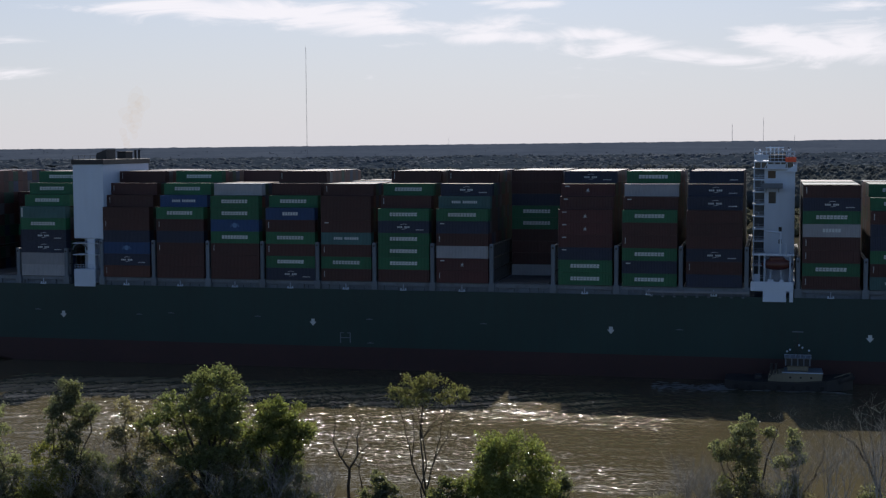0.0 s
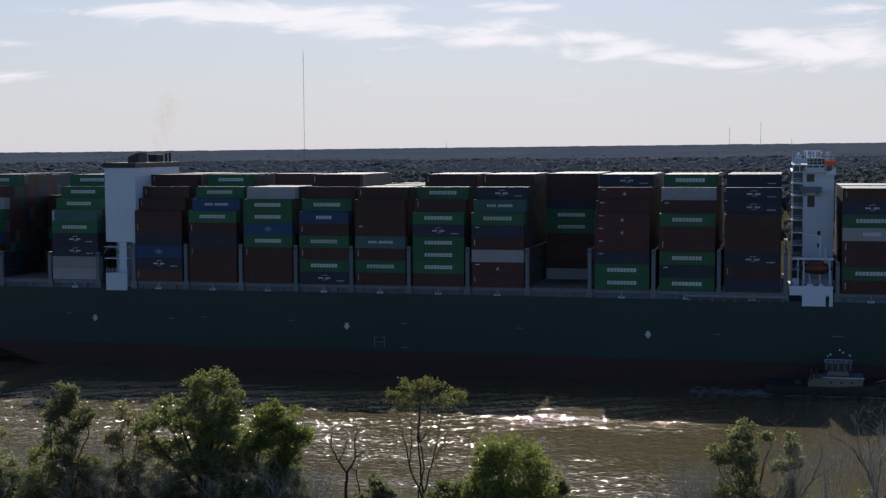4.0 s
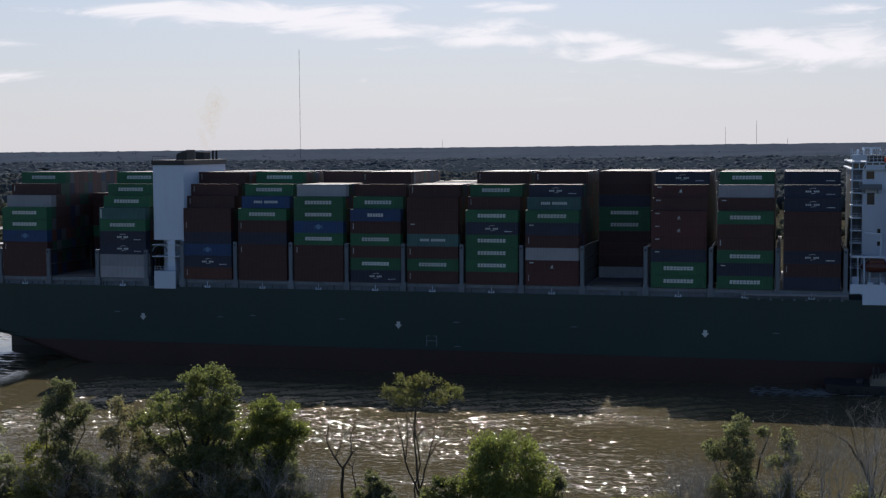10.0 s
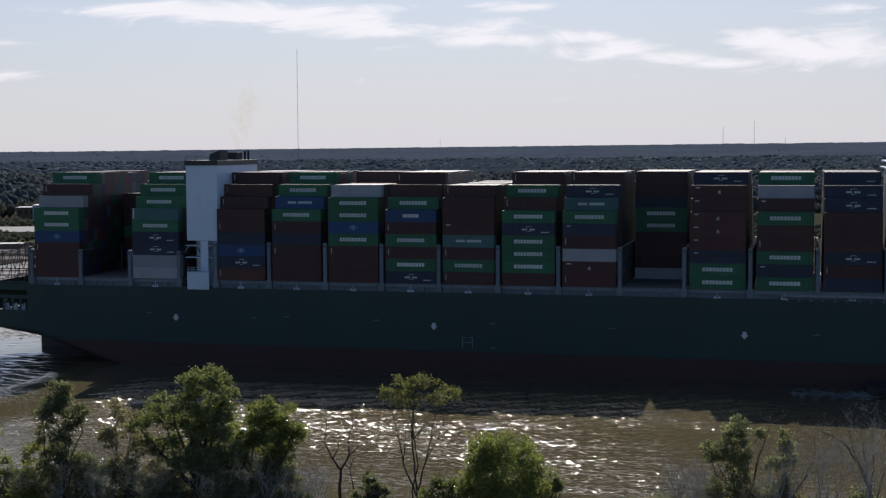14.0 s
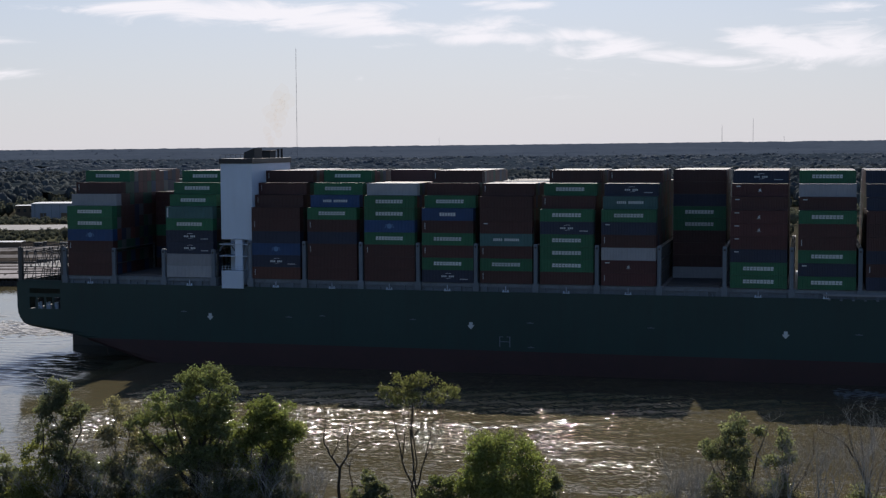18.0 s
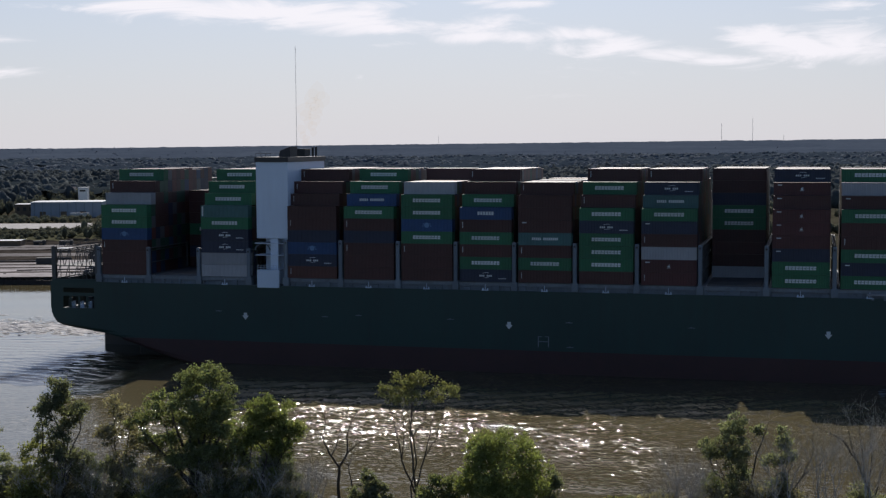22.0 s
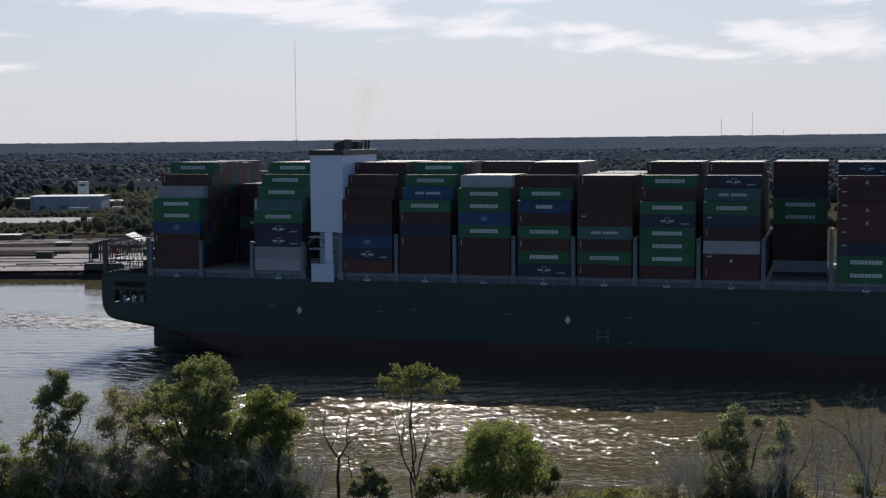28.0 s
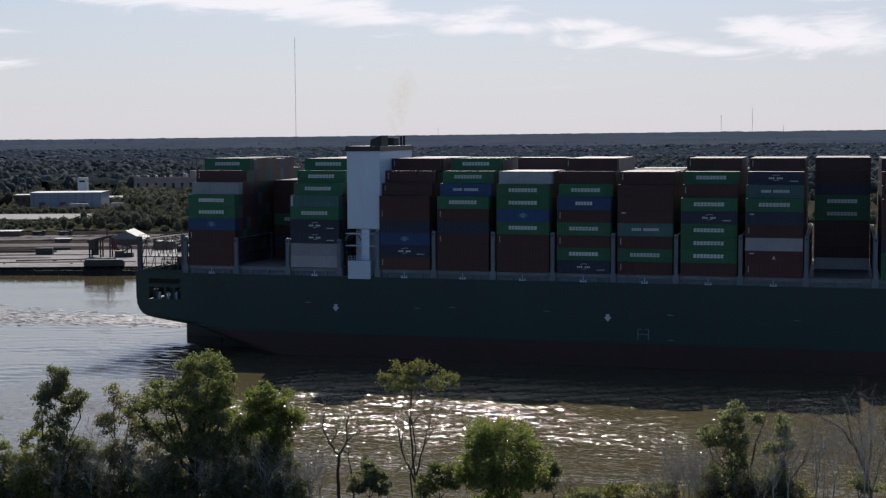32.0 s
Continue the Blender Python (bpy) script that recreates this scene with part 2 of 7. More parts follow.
    for scale, stretch, turn, height in ((0.10, 3.0, 14, 0.5), (0.45, 1.6, -6, 0.34), (1.7, 1.1, 11, 0.05)):
        b = n("ShaderNodeBump")
        b.inputs["Distance"].default_value = height
        l(rough.outputs[0], b.inputs["Strength"])
        l(wave(scale, stretch, turn), b.inputs["Height"])
        if last:
            l(last, b.inputs["Normal"])
        last = b.outputs[0]
    # small flat wave faces that catch the sun one by one
    cm, cell = n("ShaderNodeMapping"), n("ShaderNodeTexVoronoi")
    cm.inputs["Scale"].default_value, cm.inputs["Rotation"].default_value = (0.24, 1.3, 1.0), (0, 0, radians(8))
    l(tc.outputs["Object"], cm.inputs[0])
    l(cm.outputs[0], cell.inputs["Vector"])
    cell.inputs["Scale"].default_value = 5.4
    off, size, tilt = n("ShaderNodeVectorMath"), n("ShaderNodeVectorMath"), n("ShaderNodeVectorMath")
    off.operation, size.operation, tilt.operation = "SUBTRACT", "SCALE", "ADD"
    off.inputs[1].default_value = (0.24, 0.39, 0.5)
    l(cell.outputs["Color"], off.inputs[0])
    crest = n("ShaderNodeVectorMath")
    crest.operation = "MULTIPLY"
    crest.inputs[1].default_value = (0.75, 1.0, 1.0)
    l(off.outputs[0], crest.inputs[0])
    l(crest.outputs[0], size.inputs[0])
    steep = n("ShaderNodeMath")
    steep.operation = "MULTIPLY"
    steep.inputs[1].default_value = 0.56
    l(rough.outputs[0], steep.inputs[0])
    l(steep.outputs[0], size.inputs["Scale"])
    l(last, tilt.inputs[0])
    l(size.outputs[0], tilt.inputs[1])
    unit = n("ShaderNodeVectorMath")
    unit.operation = "NORMALIZE"
    l(tilt.outputs[0], unit.inputs[0])
    l(unit.outputs[0], p.inputs["Normal"])
    mix = n("ShaderNodeMix")
    mix.data_type = "RGBA"
    mix.inputs["A"].default_value, mix.inputs["B"].default_value = (0.082, 0.068, 0.034, 1), (0.106, 0.091, 0.050, 1)
    l(wave(0.02, 3.0, 10, 5), mix.inputs["Factor"])
    l(mix.outputs["Result"], p.inputs["Base Color"])
    return m


def smoke_material():
    """Thin brown smoke: it only takes a little of the light that passes, blue before red."""
    m = bpy.data.materials.new("brown_smoke")
    m.use_nodes = True
    nt = m.node_tree
    clear = nt.nodes.new("ShaderNodeBsdfTransparent")
    clear.inputs[0].default_value = (0.991, 0.979, 0.965, 1)
    nt.links.new(clear.outputs[0], nt.nodes["Material Output"].inputs[0])
    return m


def stack_material():
    """Steel containers in the trade's colours with painted-in shade, one colour to a box."""
    m = material("shaded_stack_steel", (0.1, 0.03, 0.03), 0.5, spread=0.2, big=0.4, fine=2.5, streak=True)
    nt = m.node_tree
    n, l = nt.nodes.new, nt.links.new
    geo, ramp = n("ShaderNodeNewGeometry"), n("ShaderNodeValToRGB")
    ramp.color_ramp.interpolation = "CONSTANT"
    # Shade between the stacks is put into these colours, grey and green most.
    cols = ((0.056, 0.026, 0.022), (0.016, 0.066, 0.040), (0.058, 0.026, 0.022), (0.017, 0.024, 0.052), (0.078, 0.028, 0.025),
            (0.016, 0.060, 0.036), (0.085, 0.088, 0.094), (0.058, 0.027, 0.024), (0.020, 0.046, 0.104), (0.100, 0.032, 0.026))
    el = ramp.color_ramp.elements
    el[0].position, el[0].color, el[1].position, el[1].color = 0, (*cols[0], 1), 0.1, (*cols[1], 1)
    for i in range(2, 10):
        e = el.new(i / 10)
        e.color = (*cols[i], 1)
    l(geo.outputs["Random Per Island"], ramp.inputs[0])
    l(ramp.outputs[0], nt.nodes["Principled BSDF"].inputs["Base Color"])
    return m


M = {
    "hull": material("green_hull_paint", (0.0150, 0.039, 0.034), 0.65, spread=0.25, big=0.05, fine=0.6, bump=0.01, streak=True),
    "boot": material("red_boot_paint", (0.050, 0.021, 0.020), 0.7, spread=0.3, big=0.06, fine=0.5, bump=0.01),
    "deck": material("deck_steel", (0.15, 0.175, 0.20), 0.6, spread=0.3, big=0.2, fine=1.5, bump=0.01),
    "grey": material("grey_steel", (0.125, 0.155, 0.185), 0.55, spread=0.2, big=0.3, fine=2.0, streak=True),
    "white": material("white_ship_paint", (0.50, 0.585, 0.69), 0.45, spread=0.06, big=0.15, fine=0.8, bump=0.004, streak=True),
    "black": material("black_paint", (0.02, 0.02, 0.022), 0.5, spread=0.3),
    "soot": material("sooty_steel", (0.035, 0.033, 0.032), 0.7, spread=0.4, fine=1.0),
    "mark": material("white_marking", (0.54, 0.575, 0.575), 0.6, spread=0.15, fine=4.0, bump=0),
    "bluemark": material("pale_blue_marking", (0.10, 0.20, 0.34), 0.6, spread=0.15, bump=0),
    "glass": material("dark_glass", (0.02, 0.025, 0.03), 0.08, spread=0.1, bump=0),
    "orange": material("lifeboat_orange", (0.085, 0.024, 0.017), 0.45, spread=0.2),
    "beacon": material("signal_orange", (0.75, 0.10, 0.04), 0.5, spread=0.1),
    "cream": material("cream_paint", (0.20, 0.178, 0.125), 0.5, spread=0.12, streak=True),
    "rubber": material("fender_rubber", (0.02, 0.02, 0.02), 0.85, spread=0.3, fine=6),
    "redmetal": material("red_paint", (0.22, 0.022, 0.02), 0.5, spread=0.2),
    "soil": material("bank_soil", (0.046, 0.043, 0.031), 0.95, spread=0.4, big=0.02, fine=0.5, bump=0.15, tone=(0.064, 0.060, 0.042)),
    "yard": material("pale_yard_fill", (0.29, 0.272, 0.268), 0.9, spread=0.45, big=0.03, fine=0.25, bump=0.05),
    "rock": material("riprap_stone", (0.050, 0.046, 0.043), 0.9, spread=0.5, fine=1.5, bump=0.2, island=0.4),
    "roof": material("pale_sheet_roof", (0.42, 0.43, 0.43), 0.5, spread=0.12, fine=0.8, streak=True),
    "wallblue": material("pale_blue_cladding", (0.25, 0.285, 0.325), 0.6, spread=0.12, big=0.05, fine=0.4, streak=True),
    "brick": material("tan_brick", (0.38, 0.30, 0.27), 0.85, spread=0.2, big=0.05, fine=1.0),
    "brown": material("weathered_timber", (0.12, 0.085, 0.055), 0.85, spread=0.3, fine=2.0),
    "bark": material("bark", (0.042, 0.034, 0.026), 0.9, spread=0.4, big=1.0, fine=8.0, bump=0.02),
    "twig": material("bare_twigs", (0.34, 0.32, 0.285), 0.9, spread=0.35, big=1.0, fine=6.0, bump=0),
    "leaf": leaf_material("green_leaves", (0.190, 0.210, 0.108), 0.56),
    "gleaf": leaf_material("bright_green_leaves", (0.205, 0.230, 0.092), 0.56),
    "oleaf": leaf_material("olive_leaves", (0.165, 0.165, 0.078), 0.48),
    "yleaf": leaf_material("yellow_green_leaves", (0.200, 0.206, 0.082), 0.56),
    "dleaf": leaf_material("dull_green_leaves", (0.188, 0.200, 0.136), 0.58),
    "bleaf": leaf_material("brown_leaves", (0.27, 0.245, 0.18), 0.56),
    # Haze is put into these wood colours: bluer, paler with distance, contrast flattened.
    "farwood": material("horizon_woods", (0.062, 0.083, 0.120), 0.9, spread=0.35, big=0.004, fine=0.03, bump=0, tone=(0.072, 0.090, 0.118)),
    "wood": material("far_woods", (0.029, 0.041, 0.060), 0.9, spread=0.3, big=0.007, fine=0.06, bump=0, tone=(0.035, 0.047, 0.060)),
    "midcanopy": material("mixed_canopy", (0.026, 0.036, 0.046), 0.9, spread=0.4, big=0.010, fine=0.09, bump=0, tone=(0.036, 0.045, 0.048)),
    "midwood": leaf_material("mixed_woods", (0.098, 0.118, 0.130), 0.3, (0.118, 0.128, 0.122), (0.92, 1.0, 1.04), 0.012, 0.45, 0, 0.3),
    "backwood": leaf_material("haze_tinted_woods", (0.116, 0.143, 0.178), 0.3, (0.130, 0.149, 0.166), (0.92, 1.0, 1.04), 0.006, 0.2, 0, 0.22),
    "scrub": leaf_material("olive_scrub", (0.108, 0.114, 0.090), 0.5, None, (1.02, 1.02, 0.86), 0.03, 0.6, 0, 0.3),
    # Earth colour with the shade of ridges and plants put into it.
    "dirt": material("shaded_dark_earth", (0.042, 0.037, 0.032), 0.95, spread=0.5, big=0.04, fine=0.3, bump=0.1),
    "grass": material("rough_grass", (0.058, 0.058, 0.036), 0.95, spread=0.35, big=0.02, fine=0.3, bump=0.1),
    "foam": material("churned_water", (0.50, 0.485, 0.465), 0.5, spread=0.25, big=0.1, fine=0.8, bump=0.1),
    "water": water_material(),
    "wavewater": water_material("wave_water", 0.85, lull=0.60, crests=0.30),
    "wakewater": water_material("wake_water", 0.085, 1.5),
    "stack": stack_material(),
    "smoke": smoke_material(),
    "wash": material("tug_wash_foam", (0.15, 0.155, 0.15), 0.9, spread=0.3, big=0.3, fine=1.5, bump=0.05),
    "clearing": material("pale_pasture", (0.115, 0.125, 0.075), 0.95, spread=0.25, big=0.02, fine=0.2, bump=0.05),
    "gravel": material("grey_gravel", (0.17, 0.160, 0.156), 0.9, spread=0.4, big=0.03, fine=0.25, bump=0.05),
    "swirl": material("churned_river_water", (0.050, 0.042, 0.026), 0.16, spread=0.2, big=0.1, fine=1.2, bump=0.03),
    "shedroof": material("weathered_sheet_roof", (0.19, 0.19, 0.185), 0.6, spread=0.25, fine=0.6, streak=True),
    "darksteel": material("weathered_dark_steel", (0.060, 0.062, 0.064), 0.6, spread=0.35, fine=1.5, streak=True),
    "timber": material("tarred_timber", (0.035, 0.030, 0.027), 0.85, spread=0.4, fine=3.0, bump=0.03),
    "lot": material("pale_gravel", (0.36, 0.35, 0.335), 0.9, spread=0.25, big=0.05, fine=0.4),
    "lattice": material("galvanised_lattice", (0.20, 0.21, 0.23), 0.6, spread=0.15),
}
for k in ("soil", "wash", "yard", "gravel", "rock", "grass", "dirt", "lot", "clearing", "wood", "farwood", "midcanopy", "midwood", "backwood", "scrub"):       # matt, dusty ground and far foliage
    M[k].node_tree.nodes["Principled BSDF"].inputs["Specular IOR Level"].default_value = 0.0
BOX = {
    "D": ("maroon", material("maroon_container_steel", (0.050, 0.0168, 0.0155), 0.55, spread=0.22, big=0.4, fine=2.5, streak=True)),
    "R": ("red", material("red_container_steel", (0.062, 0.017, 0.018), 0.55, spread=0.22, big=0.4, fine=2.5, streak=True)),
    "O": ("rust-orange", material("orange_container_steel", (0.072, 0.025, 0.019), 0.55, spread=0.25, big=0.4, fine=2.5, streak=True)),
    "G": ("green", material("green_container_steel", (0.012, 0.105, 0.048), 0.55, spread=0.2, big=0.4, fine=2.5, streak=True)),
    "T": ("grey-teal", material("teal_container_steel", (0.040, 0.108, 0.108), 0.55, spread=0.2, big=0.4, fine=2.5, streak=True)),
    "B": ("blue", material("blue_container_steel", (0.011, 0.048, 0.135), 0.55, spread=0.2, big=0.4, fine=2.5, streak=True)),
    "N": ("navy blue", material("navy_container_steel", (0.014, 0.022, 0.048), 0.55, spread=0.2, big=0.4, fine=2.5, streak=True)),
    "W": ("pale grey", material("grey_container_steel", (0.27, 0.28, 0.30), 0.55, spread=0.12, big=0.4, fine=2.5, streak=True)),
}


# ---- building helpers ----
def mesh_of(name, bm, mat, smooth=False):
    me = bpy.data.meshes.new(name)
    bm.to_mesh(me)
    bm.free()
    me.materials.append(mat)
    if smooth:
        me.polygons.foreach_set("use_smooth", [True] * len(me.polygons))
    return me


def mesh_from(name, verts, faces, mat, smooth=False):
    me = bpy.data.meshes.new(name)
    me.from_pydata(verts, [], faces)
    me.materials.append(mat)
    if smooth:
        me.polygons.foreach_set("use_smooth", [True] * len(me.polygons))
    me.update()
    return me


def part(name, bm, mat, parent, label="", smooth=False):
    ob = new(name, bm if isinstance(bm, bpy.types.Mesh) else mesh_of(name, bm, mat, smooth))
    ob.parent = parent
    if label:
        ob["label"] = label
    return ob


def thing(name, label, category, group="", kind="", at=None, mesh=None):
    ob = new(name, mesh)
    if at:
        ob.matrix_basis = at
    return tagged(ob, label, category, group, kind)


def box(bm, x0, x1, y0, y1, z0, z1, bevel=0.0):
    b = bm if not bevel else bmesh.new()
    v = [b.verts.new((x, y, z)) for x in (x0, x1) for y in (y0, y1) for z in (z0, z1)]
    for f in ((0, 1, 3, 2), (4, 6, 7, 5), (0, 4, 5, 1), (2, 3, 7, 6), (0, 2, 6, 4), (1, 5, 7, 3)):
        b.faces.new([v[i] for i in f])
    if bevel:
        bmesh.ops.bevel(b, geom=b.edges[:], offset=bevel, segments=1, affect="EDGES")
        me = bpy.data.meshes.new("tmp")
        b.to_mesh(me)
        b.free()
        bm.from_mesh(me)
        bpy.data.meshes.remove(me)
    return bm


def tube(bm, p, q, r0, r1=None, n=6):
    p, q = Vector(p), Vector(q)
    r1 = r0 if r1 is None else r1
    d = (q - p)
    if d.length < 1e-6:
        return bm
    u = d.orthogonal().normalized()
    w = d.normalized().cross(u)
    rings = []
    for c, r in ((p, r0), (q, r1)):
        rings.append([bm.verts.new(c + (u * math.cos(a) + w * math.sin(a)) * r) for a in [2 * math.pi * i / n for i in range(n)]])
    for i in range(n):
        j = (i + 1) % n
        bm.faces.new((rings[0][i], rings[0][j], rings[1][j], rings[1][i]))
    bm.faces.new(rings[0][::-1])
    bm.faces.new(rings[1])
    return bm


def beams(pairs, r, n=4):
    bm = bmesh.new()
    for p, q in pairs:
        tube(bm, p, q, r, r, n)
    return bm


def boxes(*items, bevel=0.0):
    bm = bmesh.new()
    for it in items:
        box(bm, *it, bevel=bevel)
    return bm


# ---- land and water ----
RIVER = -6.0          # turn of the river's line, degrees
RO = Vector((18.0, 203.0, 0))


def river(u, v, z=0.0):
    """A point u metres along the river from the near shore's mark, v metres across it."""
    c, s = math.cos(radians(RIVER)), math.sin(radians(RIVER))
    return Vector((RO.x + u * c - v * s, RO.y + u * s + v * c, z))


FAR = 331.5


def land_height(v):
    if v < 0:
        return 1.7 + 0.25 * math.sin(v * 0.11) if v < -7 else -0.6 + 2.3 * (-v / 7)
    if v < FAR:
        return -0.6 - 3.4 * min(1, v / 12, (FAR - v) / 12 + 0.05)
    if v < FAR + 3.5:
        return -0.6 + 3.0 * (v - FAR) / 3.5
    return 2.4 + max(0, v - 900) * 0.0106


def build_land():
    vs = [-1400, -600, -200, -90, -50, -30, -18, -12, -7, -3.5, 0, 3, 8, 14, 160, FAR - 14, FAR - 6, FAR, FAR + 3.5, FAR + 7,
          FAR + 30, 420, 500, 620, 760, 900, 1100, 1400, 1800, 2400, 3000, 3700, 4700]
    us = [-2600, -1800, -1200, -800, -500] + list(range(-400, 401, 25)) + [500, 800, 1200, 1800, 2600]
    verts, faces = [], []
    for u in us:
        for v in vs:
            w = noise.noise((u * 0.02, v * 0.02, 3)) * (0.5 if -60 < v < -6 or v > FAR + 8 else 0)
            p = river(u, v, land_height(v) + w)
            verts.append(p)
    k = len(vs)
    for i in range(len(us) - 1):
        for j in range(k - 1):
            faces.append((i * k + j, (i + 1) * k + j, (i + 1) * k + j + 1, i * k + j + 1))
    ob = new("ground", mesh_from("ground", verts, faces, M["soil"], True))
    tagged(ob, "earth banks and low land on both sides of the river", "ground", kind="structure")
    wv = [river(u, v, 0) for u, v in ((-2600, -3.0), (2600, -3.0), (2600, FAR + 2), (-2600, FAR + 2))]
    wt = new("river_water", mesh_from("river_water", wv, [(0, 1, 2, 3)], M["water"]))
    tagged(wt, "brown wind-rippled river water glinting in the sun", "river", kind="structure")


build_land()

# ---- the ship: x towards the bow, y from the starboard side inboard, z up from the water ----
BEAM, DECK, BASE = 51.0, 19.1, 21.05
ROW, TIER = 2.5, 2.9
moving = []           # (object, pose on the ship)
ship = thing("container_ship", "very large container ship with a dark green hull under way", "ship")
moving.append((ship, Matrix()))


def keel(a):
    """Height of the hull's lowest line: the counter stern rises clear of the water."""
    pts = ((-151.0, 11.2), (-150.85, 10.2), (-150.4, 9.2), (-149.6, 8.4), (-148.4, 7.85), (-146.0, 7.4), (-137.0, 6.1), (-128.0, 3.5), (-116.0, -0.4), (-104.0, -3.0), (200.0, -3.0))
    for (a0, c0), (a1, c1) in zip(pts, pts[1:]):
        if a <= a1:
            return c0 + (c1 - c0) * max(0, (a - a0)) / (a1 - a0)
    return -3.0


def half_breadth(a, c):
    full = BEAM / 2
    lo = keel(a)
    f = min(1.0, 0.94 + 0.06 * max(0.0, c - lo) ** 0.5)
    flare = 95 + 45 * max(0, min(1, c / DECK)) ** 0.8
    if a > flare:
        u = min(1, (a - flare) / (186 + 12 * c / DECK - flare))
        f *= max(0.0, 1 - u ** 2.2)
    if a < -143 and c > 9:
        f *= 1 - 0.012 * (-143 - a) / 7.5
    return max(0.12, full * f)


PORTS = ((-147.4, -145.6), (-145.0, -143.2), (-142.6, -140.9), (-140.3, -138.7))


def build_hull():
    st = [-151.0, -150.85, -150.4, -149.6, -148.4] + sorted(a for p in PORTS for a in p) + [-137, -132, -128, -122, -116, -110, -104, -98, -92, -86]
    st += list(range(-80, 96, 16)) + [100, 108, 116, 124, 132, 140, 148, 156, 164, 172, 180, 186, 190, 194]

    def skin(levels, holes, sts):
        """Side plating between the lines that levels(a) gives from the bottom up."""
        bm = bmesh.new()
        grid, line = {}, {}
        for i, a in enumerate(sts):
            line[i] = levels(a)
            for j, c in enumerate(line[i]):
                h = half_breadth(a, c)
                for s in (-1, 1):
                    grid[i, j, s] = bm.verts.new((a, BEAM / 2 + s * h, c))
        k = len(line[0])
        for i in range(len(sts) - 1):
            mid = (sts[i] + sts[i + 1]) / 2
            for j in range(k - 1):
                if holes and any(p0 < mid < p1 for p0, p1 in PORTS) and 12.4 < (line[i][j] + line[i][j + 1]) / 2 < 15.4:
                    continue
                if holes and PORTS[0][0] < mid < PORTS[-1][1] and 16.3 < (line[i][j] + line[i][j + 1]) / 2 < 17.5:
                    continue
                for s in (-1, 1):
                    q = [grid[i, j, s], grid[i + 1, j, s], grid[i + 1, j + 1, s], grid[i, j + 1, s]]
                    bm.faces.new(q if s < 0 else q[::-1])
        for j in range(k - 1):      # transom and stem
            for i, flip in ((0, False), (len(sts) - 1, True)):
                q = [grid[i, j, -1], grid[i, j + 1, -1], grid[i, j + 1, 1], grid[i, j, 1]]
                bm.faces.new(q[::-1] if flip else q)
        for i in range(len(sts) - 1):          # bottom
            bm.faces.new((grid[i, 0, -1], grid[i, 0, 1], grid[i + 1, 0, 1], grid[i + 1, 0, -1]))
        bmesh.ops.remove_doubles(bm, verts=bm.verts, dist=0.004)
        bmesh.ops.dissolve_degenerate(bm, edges=bm.edges, dist=0.003)
        bmesh.ops.recalc_face_normals(bm, faces=bm.faces)
        return bm

    def upper(a):
        lo = max(5.3, keel(a))
        return [lo + (11.6 - lo) * u for u in (0, 0.08, 0.2, 0.4, 0.7, 1)] + [12.4, 15.4, 16.3, 17.5, DECK]

    def lower(a):
        lo = min(keel(a), 5.29)
        return [lo + (5.3 - lo) * u for u in (0, 0.05, 0.15, 0.3, 0.5, 0.75, 1)]

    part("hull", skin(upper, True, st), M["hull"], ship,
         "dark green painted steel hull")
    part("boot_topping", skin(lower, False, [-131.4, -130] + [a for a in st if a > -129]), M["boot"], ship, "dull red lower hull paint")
    bm = bmesh.new()
    rows = [[bm.verts.new((a, BEAM / 2 + s * (half_breadth(a, DECK) - 0.1), DECK - 0.12)) for s in (-1, 1)] for a in st if a >= -138]
    for p, q in zip(rows, rows[1:]):
        bm.faces.new((p[0], q[0], q[1], p[1]))
    part("main_deck", bm, M["deck"], ship)
    part("mooring_deck", boxes((-149.5, -137.2, 1.2, BEAM - 1.2, 11.6, 12.0)), M["deck"], ship)
    part("mooring_bulkhead", boxes((-138.0, -137.4, 0.8, BEAM - 0.8, 12.0, DECK - 0.2)), M["hull"], ship)
    for x0, x1 in PORTS:
        part("mooring_winch", beams([((x0 + 0.4, 3.4, 12.6), (x1 - 0.3, 3.4, 12.6)), ((x0 + 0.5, 3.4, 12.0), (x0 + 0.5, 3.4, 13.6)),
                                     ((x1 - 0.5, 3.4, 12.0), (x1 - 0.5, 3.4, 13.8))], 0.32, 8), M["white"], ship)
    part("rudder", boxes((-149.5, -139.0, 25.0, 26.0, -3.0, 6.6), bevel=0.3), M["black"], ship)
    part("stern_skeg", boxes((-138.5, -118.0, 23.5, 27.5, -3.0, 6.2), bevel=0.5), M["black"], ship)
    # hatch coaming and the rail along the deck's edge
    for a0, a1 in ((-137, -96.4), (-86.6, 70.2), (80.6, 140)):
        part("hatch_coaming", boxes((a0, a1, 1.5, BEAM - 1.5, DECK - 0.1, BASE - 0.06)), M["grey"], ship)
        bm = bmesh.new()
        tube(bm, (a0, 0.25, DECK + 1.1), (a1, 0.25, DECK + 1.1), 0.05, 0.05, 4)
        tube(bm, (a0, 0.25, DECK + 0.6), (a1, 0.25, DECK + 0.6), 0.04, 0.04, 4)
        part("walkway_fascia", boxes((a0, a1, 0.95, 1.5, BASE - 0.95, BASE - 0.12), (a0, a1, 0.7, 0.95, BASE - 0.2, BASE - 0.12)), M["deck"], ship)
        rnd = random.Random(int(a1))
        st2 = bmesh.new()
        x = a0 + 1.0
        while x < a1 - 3:
            w = rnd.choice((0.25, 0.3, 0.5, 0.9, 1.6, 2.4))
            box(st2, x, x + w, 0.9, 1.5, DECK - 0.1, DECK + rnd.choice((0.5, 0.7, 0.95)))
            x += w + rnd.uniform(0.4, 2.6)
